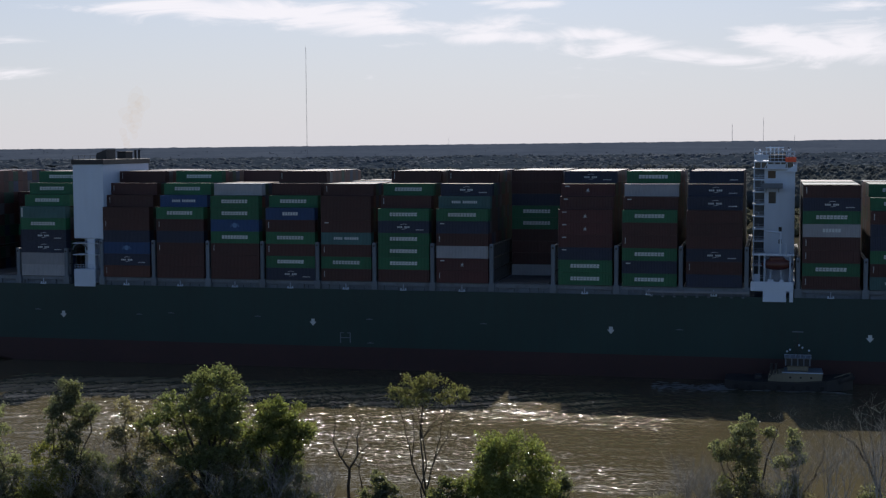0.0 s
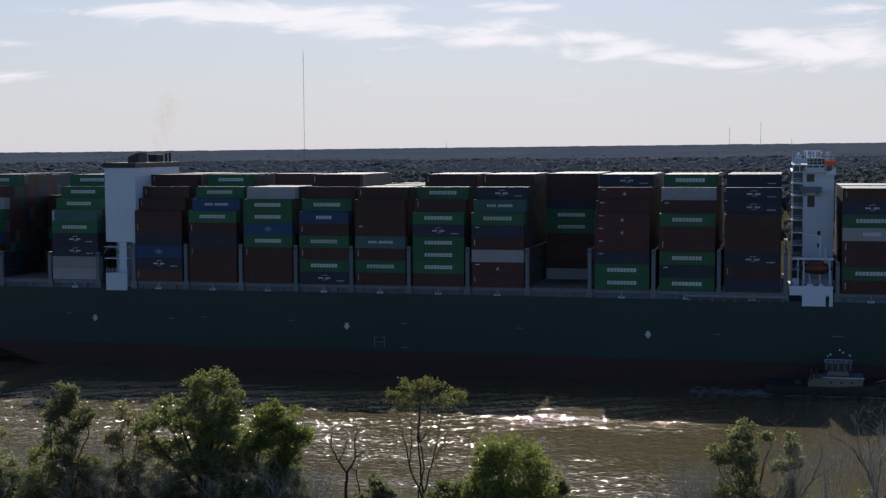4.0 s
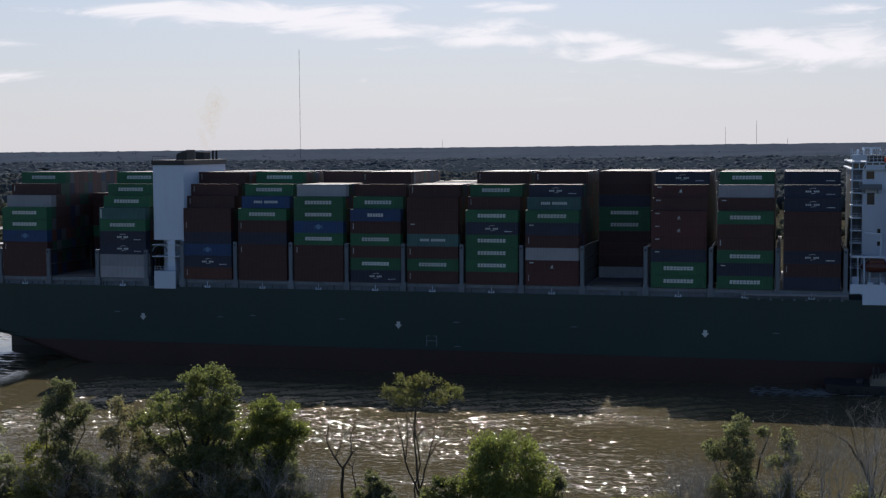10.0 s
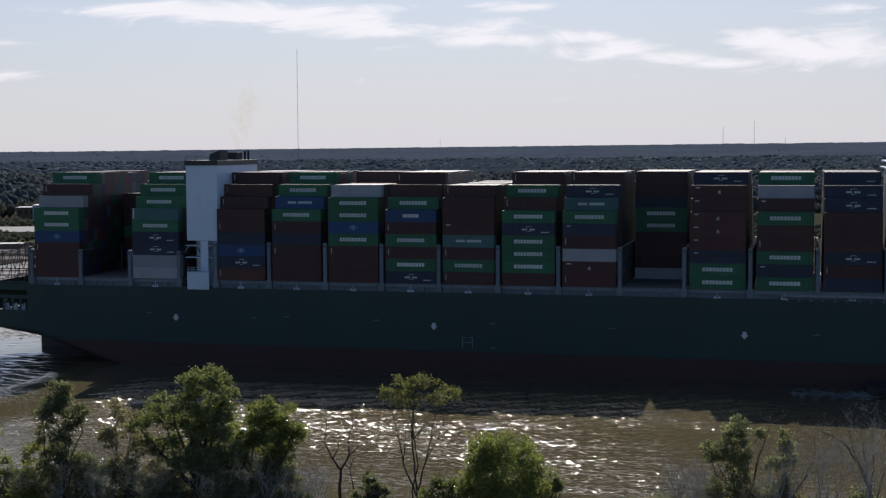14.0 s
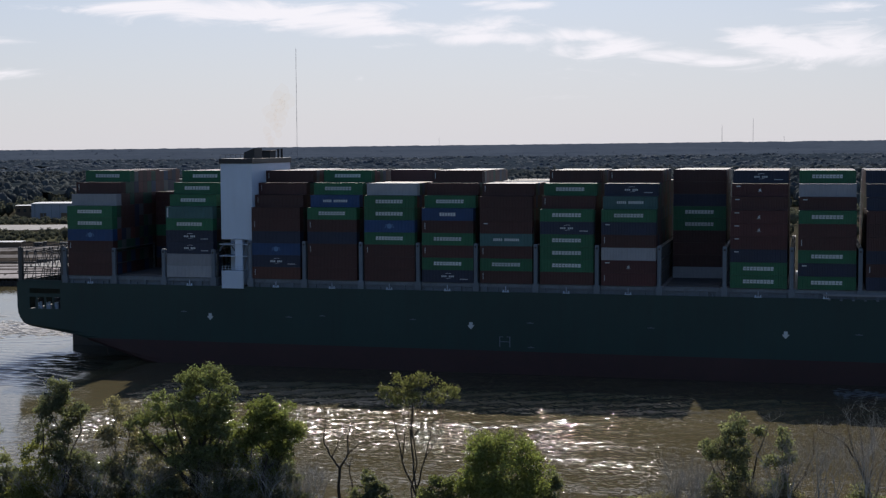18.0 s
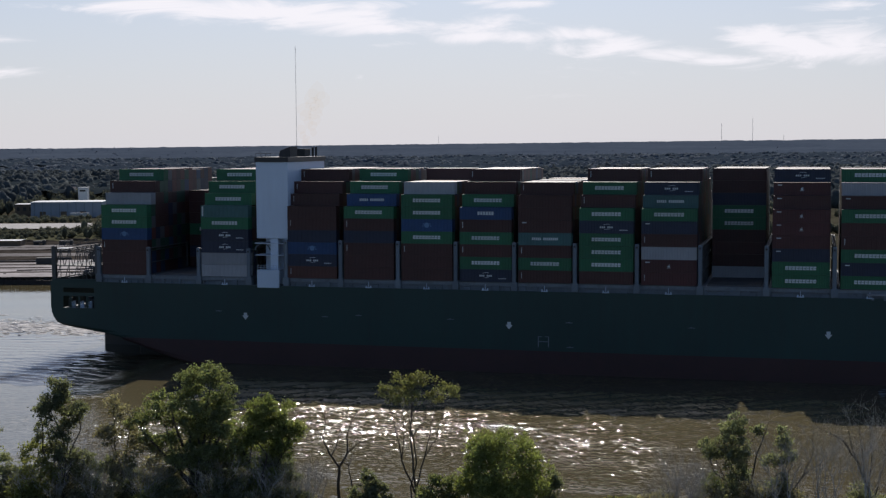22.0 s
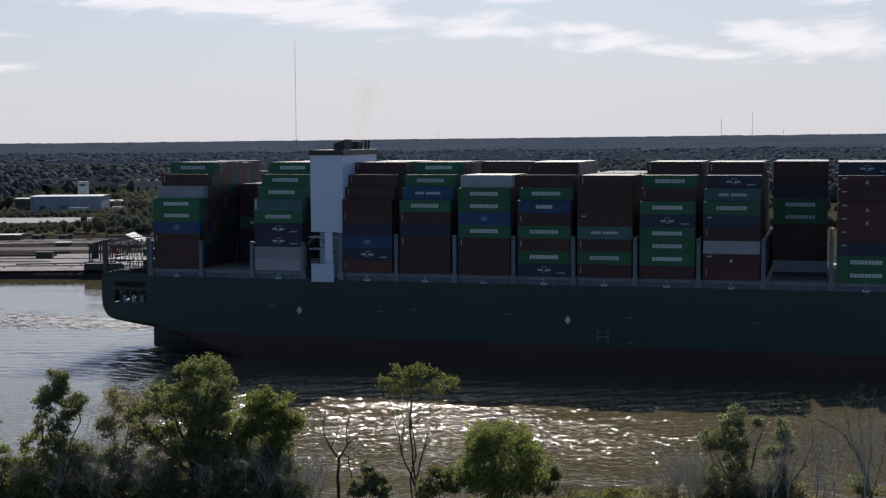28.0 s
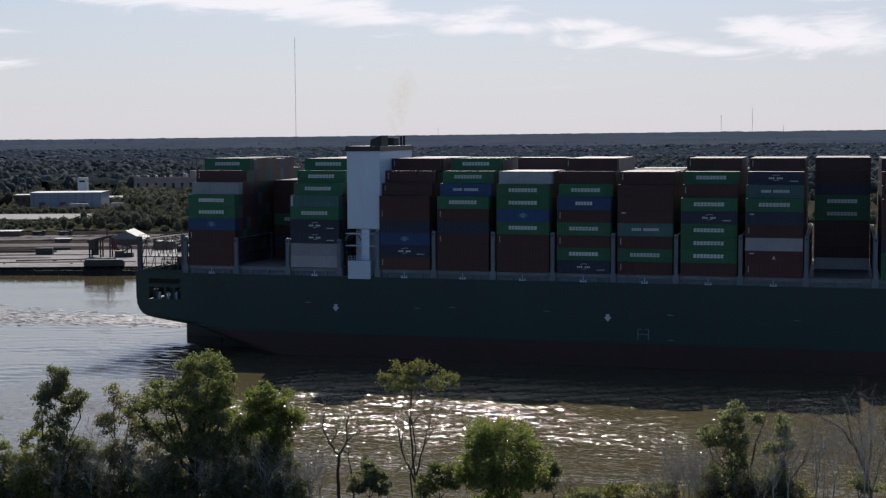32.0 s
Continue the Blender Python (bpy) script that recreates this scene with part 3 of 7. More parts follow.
        box(st2, a0, a1, 1.3, 1.5, DECK - 0.1, DECK + 0.3)
        part("deck_fitting", st2, M["grey"], ship)["kind"] = "stuff"
        k = int((a1 - a0) / 2.4)
        for i in range(k + 1):
            x = a0 + (a1 - a0) * i / k
            tube(bm, (x, 0.25, DECK - 0.1), (x, 0.25, DECK + 1.12), 0.045, 0.045, 4)
        part("deck_rail", bm, M["grey"], ship)
    # roller leads and lamp brackets at the deck's edge
    lead = boxes((-0.8, 0.8, -0.06, 0.3, 0.0, 0.2), (-0.7, -0.4, -0.02, 0.3, 0.2, 0.55), (0.4, 0.7, -0.02, 0.3, 0.2, 0.55), bevel=0.04)
    box(lead, -0.06, 0.06, 0.1, 0.3, 0.2, 1.4)
    lead = mesh_of("roller_lead", lead, M["white"])
    for a, cols, back in BAYS:
        ob = part("roller_lead", lead, None, ship)
        ob.location = (a + 6.1, 0, DECK - 0.05)
    # accommodation ladder stowed along the rail by the bridge
    ladder = part("gangway", boxes((47.3, 70.3, -0.42, -0.3, 19.75, 20.2), (47.3, 70.3, 0.0, 0.1, 19.75, 20.2), (47.3, 70.3, -0.3, 0.0, 19.75, 19.83), bevel=0.02), M["lattice"], ship, "pale aluminium accommodation ladder stowed along the rail")
    for k in range(9):
        x = 48.6 + k * 2.55
        part("gangway_bracket", boxes((x - 0.15, x + 0.15, -0.35, 0.3, 19.2, 19.75), (x - 0.3, x + 0.3, -0.2, 0.1, 18.75, 19.05)), M["grey"], ladder)
    # white arrows for tugs, load-line square, small rungs
    for a, c in ((-98.0, 11.6), (-32.3, 11.1), (39.4, 10.9), (96.5, 10.4)):
        bm = bmesh.new()
        y = BEAM / 2 - half_breadth(a, c) - 0.03
        pts = [(-0.42, 0.75), (0.42, 0.75), (0.42, 0.05), (0.85, 0.05), (0.0, -0.95), (-0.85, 0.05), (-0.42, 0.05)]
        f = bm.faces.new([bm.verts.new((a + px, y, c + pz)) for px, pz in pts])
        ex = bmesh.ops.extrude_face_region(bm, geom=[f])
        bmesh.ops.translate(bm, vec=(0, 0.02, 0), verts=[v for v in ex["geom"] if isinstance(v, bmesh.types.BMVert)])
        bmesh.ops.recalc_face_normals(bm, faces=bm.faces)
        part("tug_arrow", bm, M["mark"], ship, "white painted arrow for tugs")
    y = -0.03
    part("pilot_door_mark", boxes((-25.5, -25.3, y, 0.01, 6.2, 8.7), (-23.1, -22.9, y, 0.01, 6.2, 8.7), (-25.3, -23.1, y, 0.01, 7.4, 7.55),
                                  (-25.3, -24.6, y, 0.01, 8.55, 8.7), (-23.8, -23.1, y, 0.01, 8.55, 8.7)), M["grey"], ship)
    for a, c in ((-105, 12.6), (-77.5, 11.9), (-46.4, 12.1), (-18.2, 12.0), (-18.0, 6.3), (9.6, 11.6), (55, 11.3), (-69, 12.4)):
        part("hull_fitting", boxes((a - 0.8, a + 0.8, -0.05, 0.02, c - 0.08, c + 0.08), (a - 0.2, a + 0.2, -0.05, 0.02, c + 0.08, c + 0.2)), M["grey"], ship)



# bays: start of the boxes along the ship, colours from the lowest tier to the top, rows set back for tiers 7, 8, 9
BAYS = (
    (-136.4, "DDDBGGWDG", (1, 2, 4)), (-109.5, "WWNNGTGGG", (1, 2, 4)), (-86.9, "ONBNDDDDD", (1, 2, 4)),
    (-72.6, "DDDNDGBGG", (1, 2, 5)), (-58.3, "DDDGBGGW", (0, 1)), (-44.1, "NGDGDBGDD", (1, 2, 4)),
    (-30.1, "DGDTDDDD", (0, 1)), (-15.9, "DGGGNGDGD", (1, 2, 5)), (-1.7, "RRWDNGTND", (1, 2, 5)),
    (27.2, "GGNRRRDRN", (1, 2, 4)), (41.9, "GNGDDGDWG", (1, 2, 4)), (56.4, "NDNDDDNNN", (1, 2, 4)),
    (81.9, "DGDDWGND", (0, 0)), (96.4, "TDGNNDGG", (1, 3)), (110.8, "DNDGDDDD", (1, 2)), (125.2, "GDDNDDG", (1,)),
)
POSTS = (-137.4, -123.9, -110.4, -97.2, -87.5, -73.6, -59.3, -45.2, -31.2, -17.0, -2.8, 11.4, 25.9, 40.5, 55.1, 69.7, 80.9, 95.4, 109.8, 124.2, 138.6)

build_hull()


def build_lashing_bridges():
    """Steel portals between the bays: a tall outer column at the ship's side, and frames that run across the deck."""
    post = boxes((-0.46, 0.46, 0.25, 1.25, 0, 11.2), bevel=0.12)
    box(post, -0.75, 0.75, 0.2, 1.3, 0, 2.0, bevel=0.05)
    tall = mesh_of("lashing_column", post, M["grey"])
    post = boxes((-0.46, 0.46, 0.25, 1.25, 0, 8.9), bevel=0.12)
    box(post, -0.75, 0.75, 0.2, 1.3, 0, 2.0, bevel=0.05)
    low = mesh_of("lashing_column", post, M["grey"])
    eye = bmesh.new()
    tube(eye, (0, 0.14, 0), (0, 0.26, 0), 0.24, 0.24, 12)
    eye = mesh_of("column_eye", eye, M["black"])
    for a in POSTS:
        h = 8.9 if a < -95 or a > 75 else 11.2
        col = part("lashing_column", low if h < 10 else tall, None, ship, "grey steel lashing column")
        col.location = (a, 0, DECK)
        e = part("column_eye", eye, None, col)
        e.location = (0, 0, h - 0.75)
        bm = bmesh.new()
        for k in range(1, 21):
            y = 0.75 + k * ROW - 0.15
            if y < BEAM - 1 and not (-125 < a < -110 and k < 9):
                box(bm, a - 0.3, a + 0.3, y, y + 0.3, DECK, DECK + h - 0.2)
        for z in (2.0, 4.9, 7.8, h - 0.4):
            box(bm, a - 0.42, a + 0.42, 1.3, BEAM - 1.3, DECK + z, DECK + z + 0.12)
        part("lashing_bridge", bm, M["darksteel"], ship)


build_lashing_bridges()


def container_mesh(mat, name="container"):
    """A forty-foot steel box: frame of posts and rails, corrugated walls, ribbed roof."""
    L, W, H = 6.096, 1.219, TIER - 0.02
    bm = bmesh.new()
    for sx in (-1, 1):
        for sy in (-1, 1):
            box(bm, sx * L - 0.09, sx * L + 0.09, sy * W - 0.09, sy * W + 0.09, 0, H)
            for z in (0, H - 0.12):
                box(bm, sx * L - 0.12, sx * L + 0.12, sy * W - 0.12, sy * W + 0.12, z, z + 0.12)
    for sy in (-1, 1):
        box(bm, -L, L, sy * W - 0.05, sy * W + 0.06, 0.02, 0.18)
        box(bm, -L, L, sy * W - 0.05, sy * W + 0.06, H - 0.14, H - 0.01)
        n, xs = 34, []
        for i in range(n):
            x = -L + 0.1 + (2 * L - 0.2) * i / n
            p = (2 * L - 0.2) / n
            xs += [(x, 0.0), (x + p * 0.36, 0.0), (x + p * 0.5, -0.05), (x + p * 0.86, -0.05)]
        lo = [bm.verts.new((x, sy * (W + 0.03 + d), 0.15)) for x, d in xs]
        hi = [bm.verts.new((x, sy * (W + 0.03 + d), H - 0.1)) for x, d in xs]
        for i in range(len(xs) - 1):
            q = (lo[i], lo[i + 1], hi[i + 1], hi[i])
            bm.faces.new(q if sy < 0 else q[::-1])
    for sx in (-1, 1):
        box(bm, sx * L - 0.05, sx * L + 0.05, -W, W, 0.02, 0.2)
        box(bm, sx * L - 0.05, sx * L + 0.05, -W, W, H - 0.16, H - 0.01)
        box(bm, sx * L - 0.03, sx * L + 0.02, -W, W, 0.1, H - 0.1)
    for y in (-0.75, -0.25, 0.25, 0.75):        # door bars and panel ribs at the after end
        box(bm, -L - 0.09, -L - 0.03, y - 0.03, y + 0.03, 0.1, H - 0.1)
        box(bm, L + 0.02, L + 0.06, y - 0.12, y + 0.12, 0.2, H - 0.2)
    box(bm, -L, L, -W, W, H - 0.06, H - 0.03)
    for i in range(20):
        x = -L + 0.4 + i * 0.6
        box(bm, x, x + 0.3, -W + 0.1, W - 0.1, H - 0.03, H - 0.005)
    return mesh_of(name, bm, mat)


SIDE = -1.219 - 0.036


def marking_mesh(kind):
    bm = bmesh.new()
    y0, y1 = SIDE - 0.012, SIDE - 0.002
    if kind == "nine":          # a row of nine equal blocks
        for i in range(9):
            x = -3.35 + i * 0.75
            box(bm, x, x + 0.62, y0, y1, 1.12, 1.46)
            box(bm, x + 0.04, x + 0.66, y0, y1, 1.54, 1.94)
            box(bm, x + 0.02, x + 0.2, y0, y1, 1.46, 1.54)
    elif kind == "seven":       # two short words between two arcs
        for i in range(7):
            if i != 3:
                x = -1.5 + i * 0.44
                box(bm, x, x + 0.34, y0, y1, 1.22, 1.62)
        for i in range(8):
            u = i / 8
            box(bm, -0.7 + u * 1.5, -0.5 + u * 1.5, y0, y1, 1.95 + 0.16 * math.sin(u * 3), 2.05 + 0.16 * math.sin(u * 3))
            box(bm, -0.4 + u * 1.2, -0.25 + u * 1.2, y0, y1, 0.86 + 0.18 * u, 0.95 + 0.18 * u)
    elif kind == "words":       # two words of plain blocks
        for i in list(range(5)) + list(range(6, 14)):
            x = -3.0 + i * 0.44
            box(bm, x, x + 0.34, y0, y1, 1.2, 1.8)
    elif kind == "six":
        for i in range(6):
            x = -1.9 + i * 0.66
            box(bm, x, x + 0.52, y0, y1, 1.1, 1.9)
    elif kind == "disc":
        tube(bm, (0, y0, 1.5), (0, y1, 1.5), 0.62, 0.62, 12)
        for i in range(3):
            box(bm, -1.2 + i * 0.15, -0.8 + i * 0.1, y0, y1, 1.15 + i * 0.3, 1.3 + i * 0.3)
            box(bm, 0.8 - i * 0.1, 1.2 - i * 0.15, y0, y1, 1.15 + i * 0.3, 1.3 + i * 0.3)
    elif kind == "star":
        box(bm, -0.25, 0.25, y0, y1, 1.2, 1.6)
        box(bm, -0.45, 0.45, y0, y1, 1.02, 1.1)
        box(bm, 0.05, 0.2, y0, y1, 1.7, 1.85)
    elif kind == "tick":        # upright code strip by the corner post
        for i in range(5):
            box(bm, -5.55, -5.38, y0, y1, 1.0 + i * 0.28, 1.2 + i * 0.28)
    elif kind == "plate":
        box(bm, -5.3, -4.3, y0, y1, 2.2, 2.42)
    elif kind == "code":        # number row near the forward top corner
        for i in range(8):
            box(bm, 3.0 + i * 0.24, 3.18 + i * 0.24, y0, y1, 0.7, 0.9)
    elif kind == "ends":        # white end panels
        box(bm, -5.95, -5.55, y0, y1, 0.3, 2.6)
    return bm


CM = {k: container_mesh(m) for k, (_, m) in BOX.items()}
MM = {k: mesh_of("marking", marking_mesh(k), M["bluemark"] if k == "disc" else M["mark"]) for k in
      ("nine", "seven", "words", "six", "disc", "star", "tick", "plate", "code", "ends")}
MARKS = {"G": ("nine",), "N": ("seven", "code"), "T": ("words",), "B": ("disc",), "D": ("tick",), "R": ("plate", "star"), "W": (), "O": ("tick",)}
SPECIAL = {(-44.1, 5): ("six",), (-72.6, 6): ("words",), (-109.5, 5): ("ends",), (81.9, 4): ("six",), (-1.7, 4): ("plate",), (-1.7, 0): ("tick",),
           (27.2, 3): ("plate",), (27.2, 2): ("plate",), (27.2, 6): ("plate",), (41.9, 1): ("plate",), (41.9, 6): ("plate",), (-30.1, 4): ("plate",),
           (-72.6, 3): (), (-86.9, 3): (), (56.4, 0): (), (56.4, 8): ("code",), (-86.9, 5): (), (-86.9, 4): ("tick",), (-72.6, 0): (), (-72.6, 1): (),
           (-58.3, 0): (), (-30.1, 5): (), (-30.1, 6): (), (-44.1, 7): (), (56.4, 3): (), (56.4, 5): (), (41.9, 4): (), (-15.9, 0): (), (-136.4, 0): (),
           (-136.4, 1): (), (-58.3, 1): (), (56.4, 4): ()}
SAYS = {"nine": "with a row of white blocks", "seven": "with a small white emblem", "words": "with two pale words as blocks", "disc": "with a pale blue emblem",
        "six": "with white block lettering", "star": "with a small white mark", "ends": "with a white end strip", "plate": "with a small white plate",
        "tick": "with a white code strip", "code": "with a white code row"}


def container(kind, a, y, z, marks):
    name, mat = BOX[kind]
    says = SAYS[marks[0]] if marks else "with plain corrugated walls"
    ob = thing("shipping_container", f"{name} steel container {says}, on deck", "shipping container", "containers on deck", mesh=CM[kind])
    m = pose(a + 6.096, y + 1.219, z)
    ob.matrix_basis = m
    for k in marks:
        part("marking", MM[k], None, ob)["kind"] = "stuff"
    moving.append((ob, m))


def row_y(r):
    return 0.62 + r * ROW


def build_cargo():
    stacks = []       # the boxes behind, one mesh to a bay
    for a, cols, back in BAYS:
        n = len(cols)
        steps = [0] * 6 + list(back)
        for t in range(n):
            marks = SPECIAL.get((a, t), MARKS[cols[t]])
            container(cols[t], a, row_y(steps[t]), BASE + t * TIER, marks)
        fill = []
        for r in range(0, 20):
            top = max([t + 1 for t in range(n) if steps[t] <= r and steps[t] <= 19 - r] or [0])
            if (a, r) in ((-58.3, 9), (-58.3, 10), (-58.3, 11), (-30.1, 13), (-30.1, 14)):
                top += 1 if a == -58.3 else -1
            for t in range(top):
                if not (t < n and steps[t] == r):
                    fill.append((r, t))
        stacks.append((a, fill))
    # two bays whose outer rows stand empty
    for a, first, cols in ((12.7, 8, "WDDDGGNDD"), (-122.9, 9, "DNDGDDD")):
        for t, c in enumerate(cols):
            container(c, a, row_y(first), BASE + t * TIER, MARKS[c] if c == "G" else ())
        stacks.append((a, [(r, t) for r in range(first + 1, 20) for t in range(len(cols))]))
    for a, fill in stacks:
        bm = bmesh.new()
        low = random.Random(int(a * 10) + 7)
        short = {r: low.choice((0.0, 0.0, 0.31)) for r in range(20)}      # some rows end in a lower box
        top = {r: max(t for q, t in fill if q == r) for r, _ in fill}
        for r, t in fill:
            y, z = row_y(r), BASE + t * TIER
            box(bm, -6.12, 6.12, y - 0.02, y + 2.44, z, z + TIER - 0.04 - (short[r] if t == top[r] else 0.0))
        me = mesh_of("stacked_containers", bm, M["stack"])
        ob = thing("stacked_containers", "block of steel containers in mixed colours stacked across the deck", "containers", kind="stuff", mesh=me)
        m = pose(a + 6.096, 0, 0)
        ob.matrix_basis = m
        moving.append((ob, m))
    # grey hatch lids in the open bays
    for a in (12.7, -122.9):
        for k in range(4):
            part("hatch_cover", boxes((a + 0.1, a + 12.1, 1.6 + k * 5.6, 6.9 + k * 5.6, BASE - 0.05, BASE + 0.25), bevel=0.06), M["darksteel"], ship)


build_cargo()


def build_funnel_block():
    """White casing with a black band and sooty pipes, open decks below it and a white screen at the ship's side."""
    a0, a1 = -95.3, -87.1
    part("funnel_casing", boxes((a0, a1, 1.3, 28.0, 30.5, 49.0), bevel=0.08), M["white"], ship, "tall white funnel casing")
    part("funnel_band", boxes((a0 - 0.25, a1 + 0.25, 1.05, 28.25, 49.0, 50.2), bevel=0.05), M["black"], ship, "black band round the funnel top")
    bm = bmesh.new()
    v = [bm.verts.new(p) for p in ((-90.5, 4.5, 50.2), (-87.6, 4.5, 50.2), (-87.6, 4.5, 52.7), (-90.3, 4.5, 51.7),
                                   (-90.5, 9.5, 50.2), (-87.6, 9.5, 50.2), (-87.6, 9.5, 52.7), (-90.3, 9.5, 51.7))]
    for f in ((0, 1, 2, 3), (7, 6, 5, 4), (0, 4, 5, 1), (1, 5, 6, 2), (2, 6, 7, 3), (3, 7, 4, 0)):
        bm.faces.new([v[i] for i in f])
    part("exhaust_cowl", bm, M["soot"], ship, "sooty slanted exhaust cowl")
    part("exhaust_box", boxes((-91.0, -88.6, 17.5, 21.5, 50.2, 51.9), (-91.2, -88.4, 17.3, 21.7, 51.9, 52.1), bevel=0.05), M["soot"], ship, "sooty exhaust box")
    for x, y, h in ((-91.4, 16.4, 1.9), (-88.3, 22.6, 2.1), (-88.0, 24.2, 2.2)):
        bm = bmesh.new()
        tube(bm, (x, y, 50.2), (x, y, 50.2 + h), 0.3, 0.3, 10)
        tube(bm, (x, y, 50.2 + h), (x, y, 50.35 + h), 0.38, 0.36, 10)
        part("exhaust_pipe", bm, M["soot"], ship)
    part("funnel_rail", beams([((a0, 1.4, 51.1), (-91.5, 1.4, 51.1)), ((a0, 1.4, 51.1), (a0, 27.6, 51.1))] + [((a0, 1.4 + k * 3.2, 50.2), (a0, 1.4 + k * 3.2, 51.1)) for k in range(9)], 0.05), M["black"], ship)
    part("engine_casing", boxes((-94.6, -87.6, 5.5, 27.0, DECK - 0.1, 30.5)), M["white"], ship)
    part("side_screen", boxes((-94.8, -89.1, -0.08, 0.3, 18.6, 22.9), (-94.8, -89.1, 0.3, 2.6, 22.6, 22.9), bevel=0.03), M["white"], ship, "white steel screen at the deck edge")
    part("deckhouse_column", boxes((-91.9, -89.9, 1.6, 3.2, 22.9, 30.5), bevel=0.05), M["white"], ship)
    part("deckhouse_pillar", boxes((-88.1, -87.3, 1.4, 2.2, 22.9, 30.5), bevel=0.03), M["white"], ship)
    for z in (26.3, 29.2):
        part("gallery", boxes((-95.8, -87.1, 1.2, 5.5, z, z + 0.18)), M["white"], ship)
    bm = bmesh.new()
    for i in range(8):
        u0, u1 = i / 8 * math.pi, (i + 1) / 8 * math.pi
        tube(bm, (-93.9 - 1.9 * math.cos(u0), 1.5, 27.6 + 1.6 * math.sin(u0)), (-93.9 - 1.9 * math.cos(u1), 1.5, 27.6 + 1.6 * math.sin(u1)), 0.16, 0.16, 6)
    part("davit_arch", bm, M["grey"], ship)
    pr = []
    for i in range(8):
        x = -94.8 + i * 0.81
        pr += [((x, 0.4, 22.9), (x, 0.4, 24.0))]
    pr += [((-94.8, 0.4, 24.0), (-89.1, 0.4, 24.0)), ((-94.8, 0.4, 23.45), (-89.1, 0.4, 23.45))]
    part("screen_rail", beams(pr, 0.05), M["white"], ship)


build_funnel_block()


def build_smoke():
    """Thin brown exhaust over the funnel, in loose flakes that drift with the ship."""
    rng = random.Random(31)
    bm = bmesh.new()
    for i in range(17):
        u = (i + 0.5) / 17
        c = Vector((-89.3 + 2.6 * u + (0.9 + 1.5 * u) * (-1) ** i * rng.uniform(0.4, 1.0), 20 + rng.gauss(0, 1 + 2 * u), 52.6 + 14 * u))
        s, p = rng.uniform(0.8, 1.0) * (0.9 + 1.9 * u), rng.random() * 3.1
        ring = [bm.verts.new(c + Vector((math.cos(p + k * 0.7), 0.3 * math.sin(k), math.sin(p + k * 0.7))) * s * rng.uniform(0.75, 1.1)) for k in range(9)]
        bm.faces.new(ring)
    ob = thing("exhaust_smoke", "thin brownish smoke rising from the funnel", "smoke", kind="stuff", mesh=mesh_of("exhaust_smoke", bm, M["smoke"]))
    moving.append((ob, Matrix()))


build_smoke()


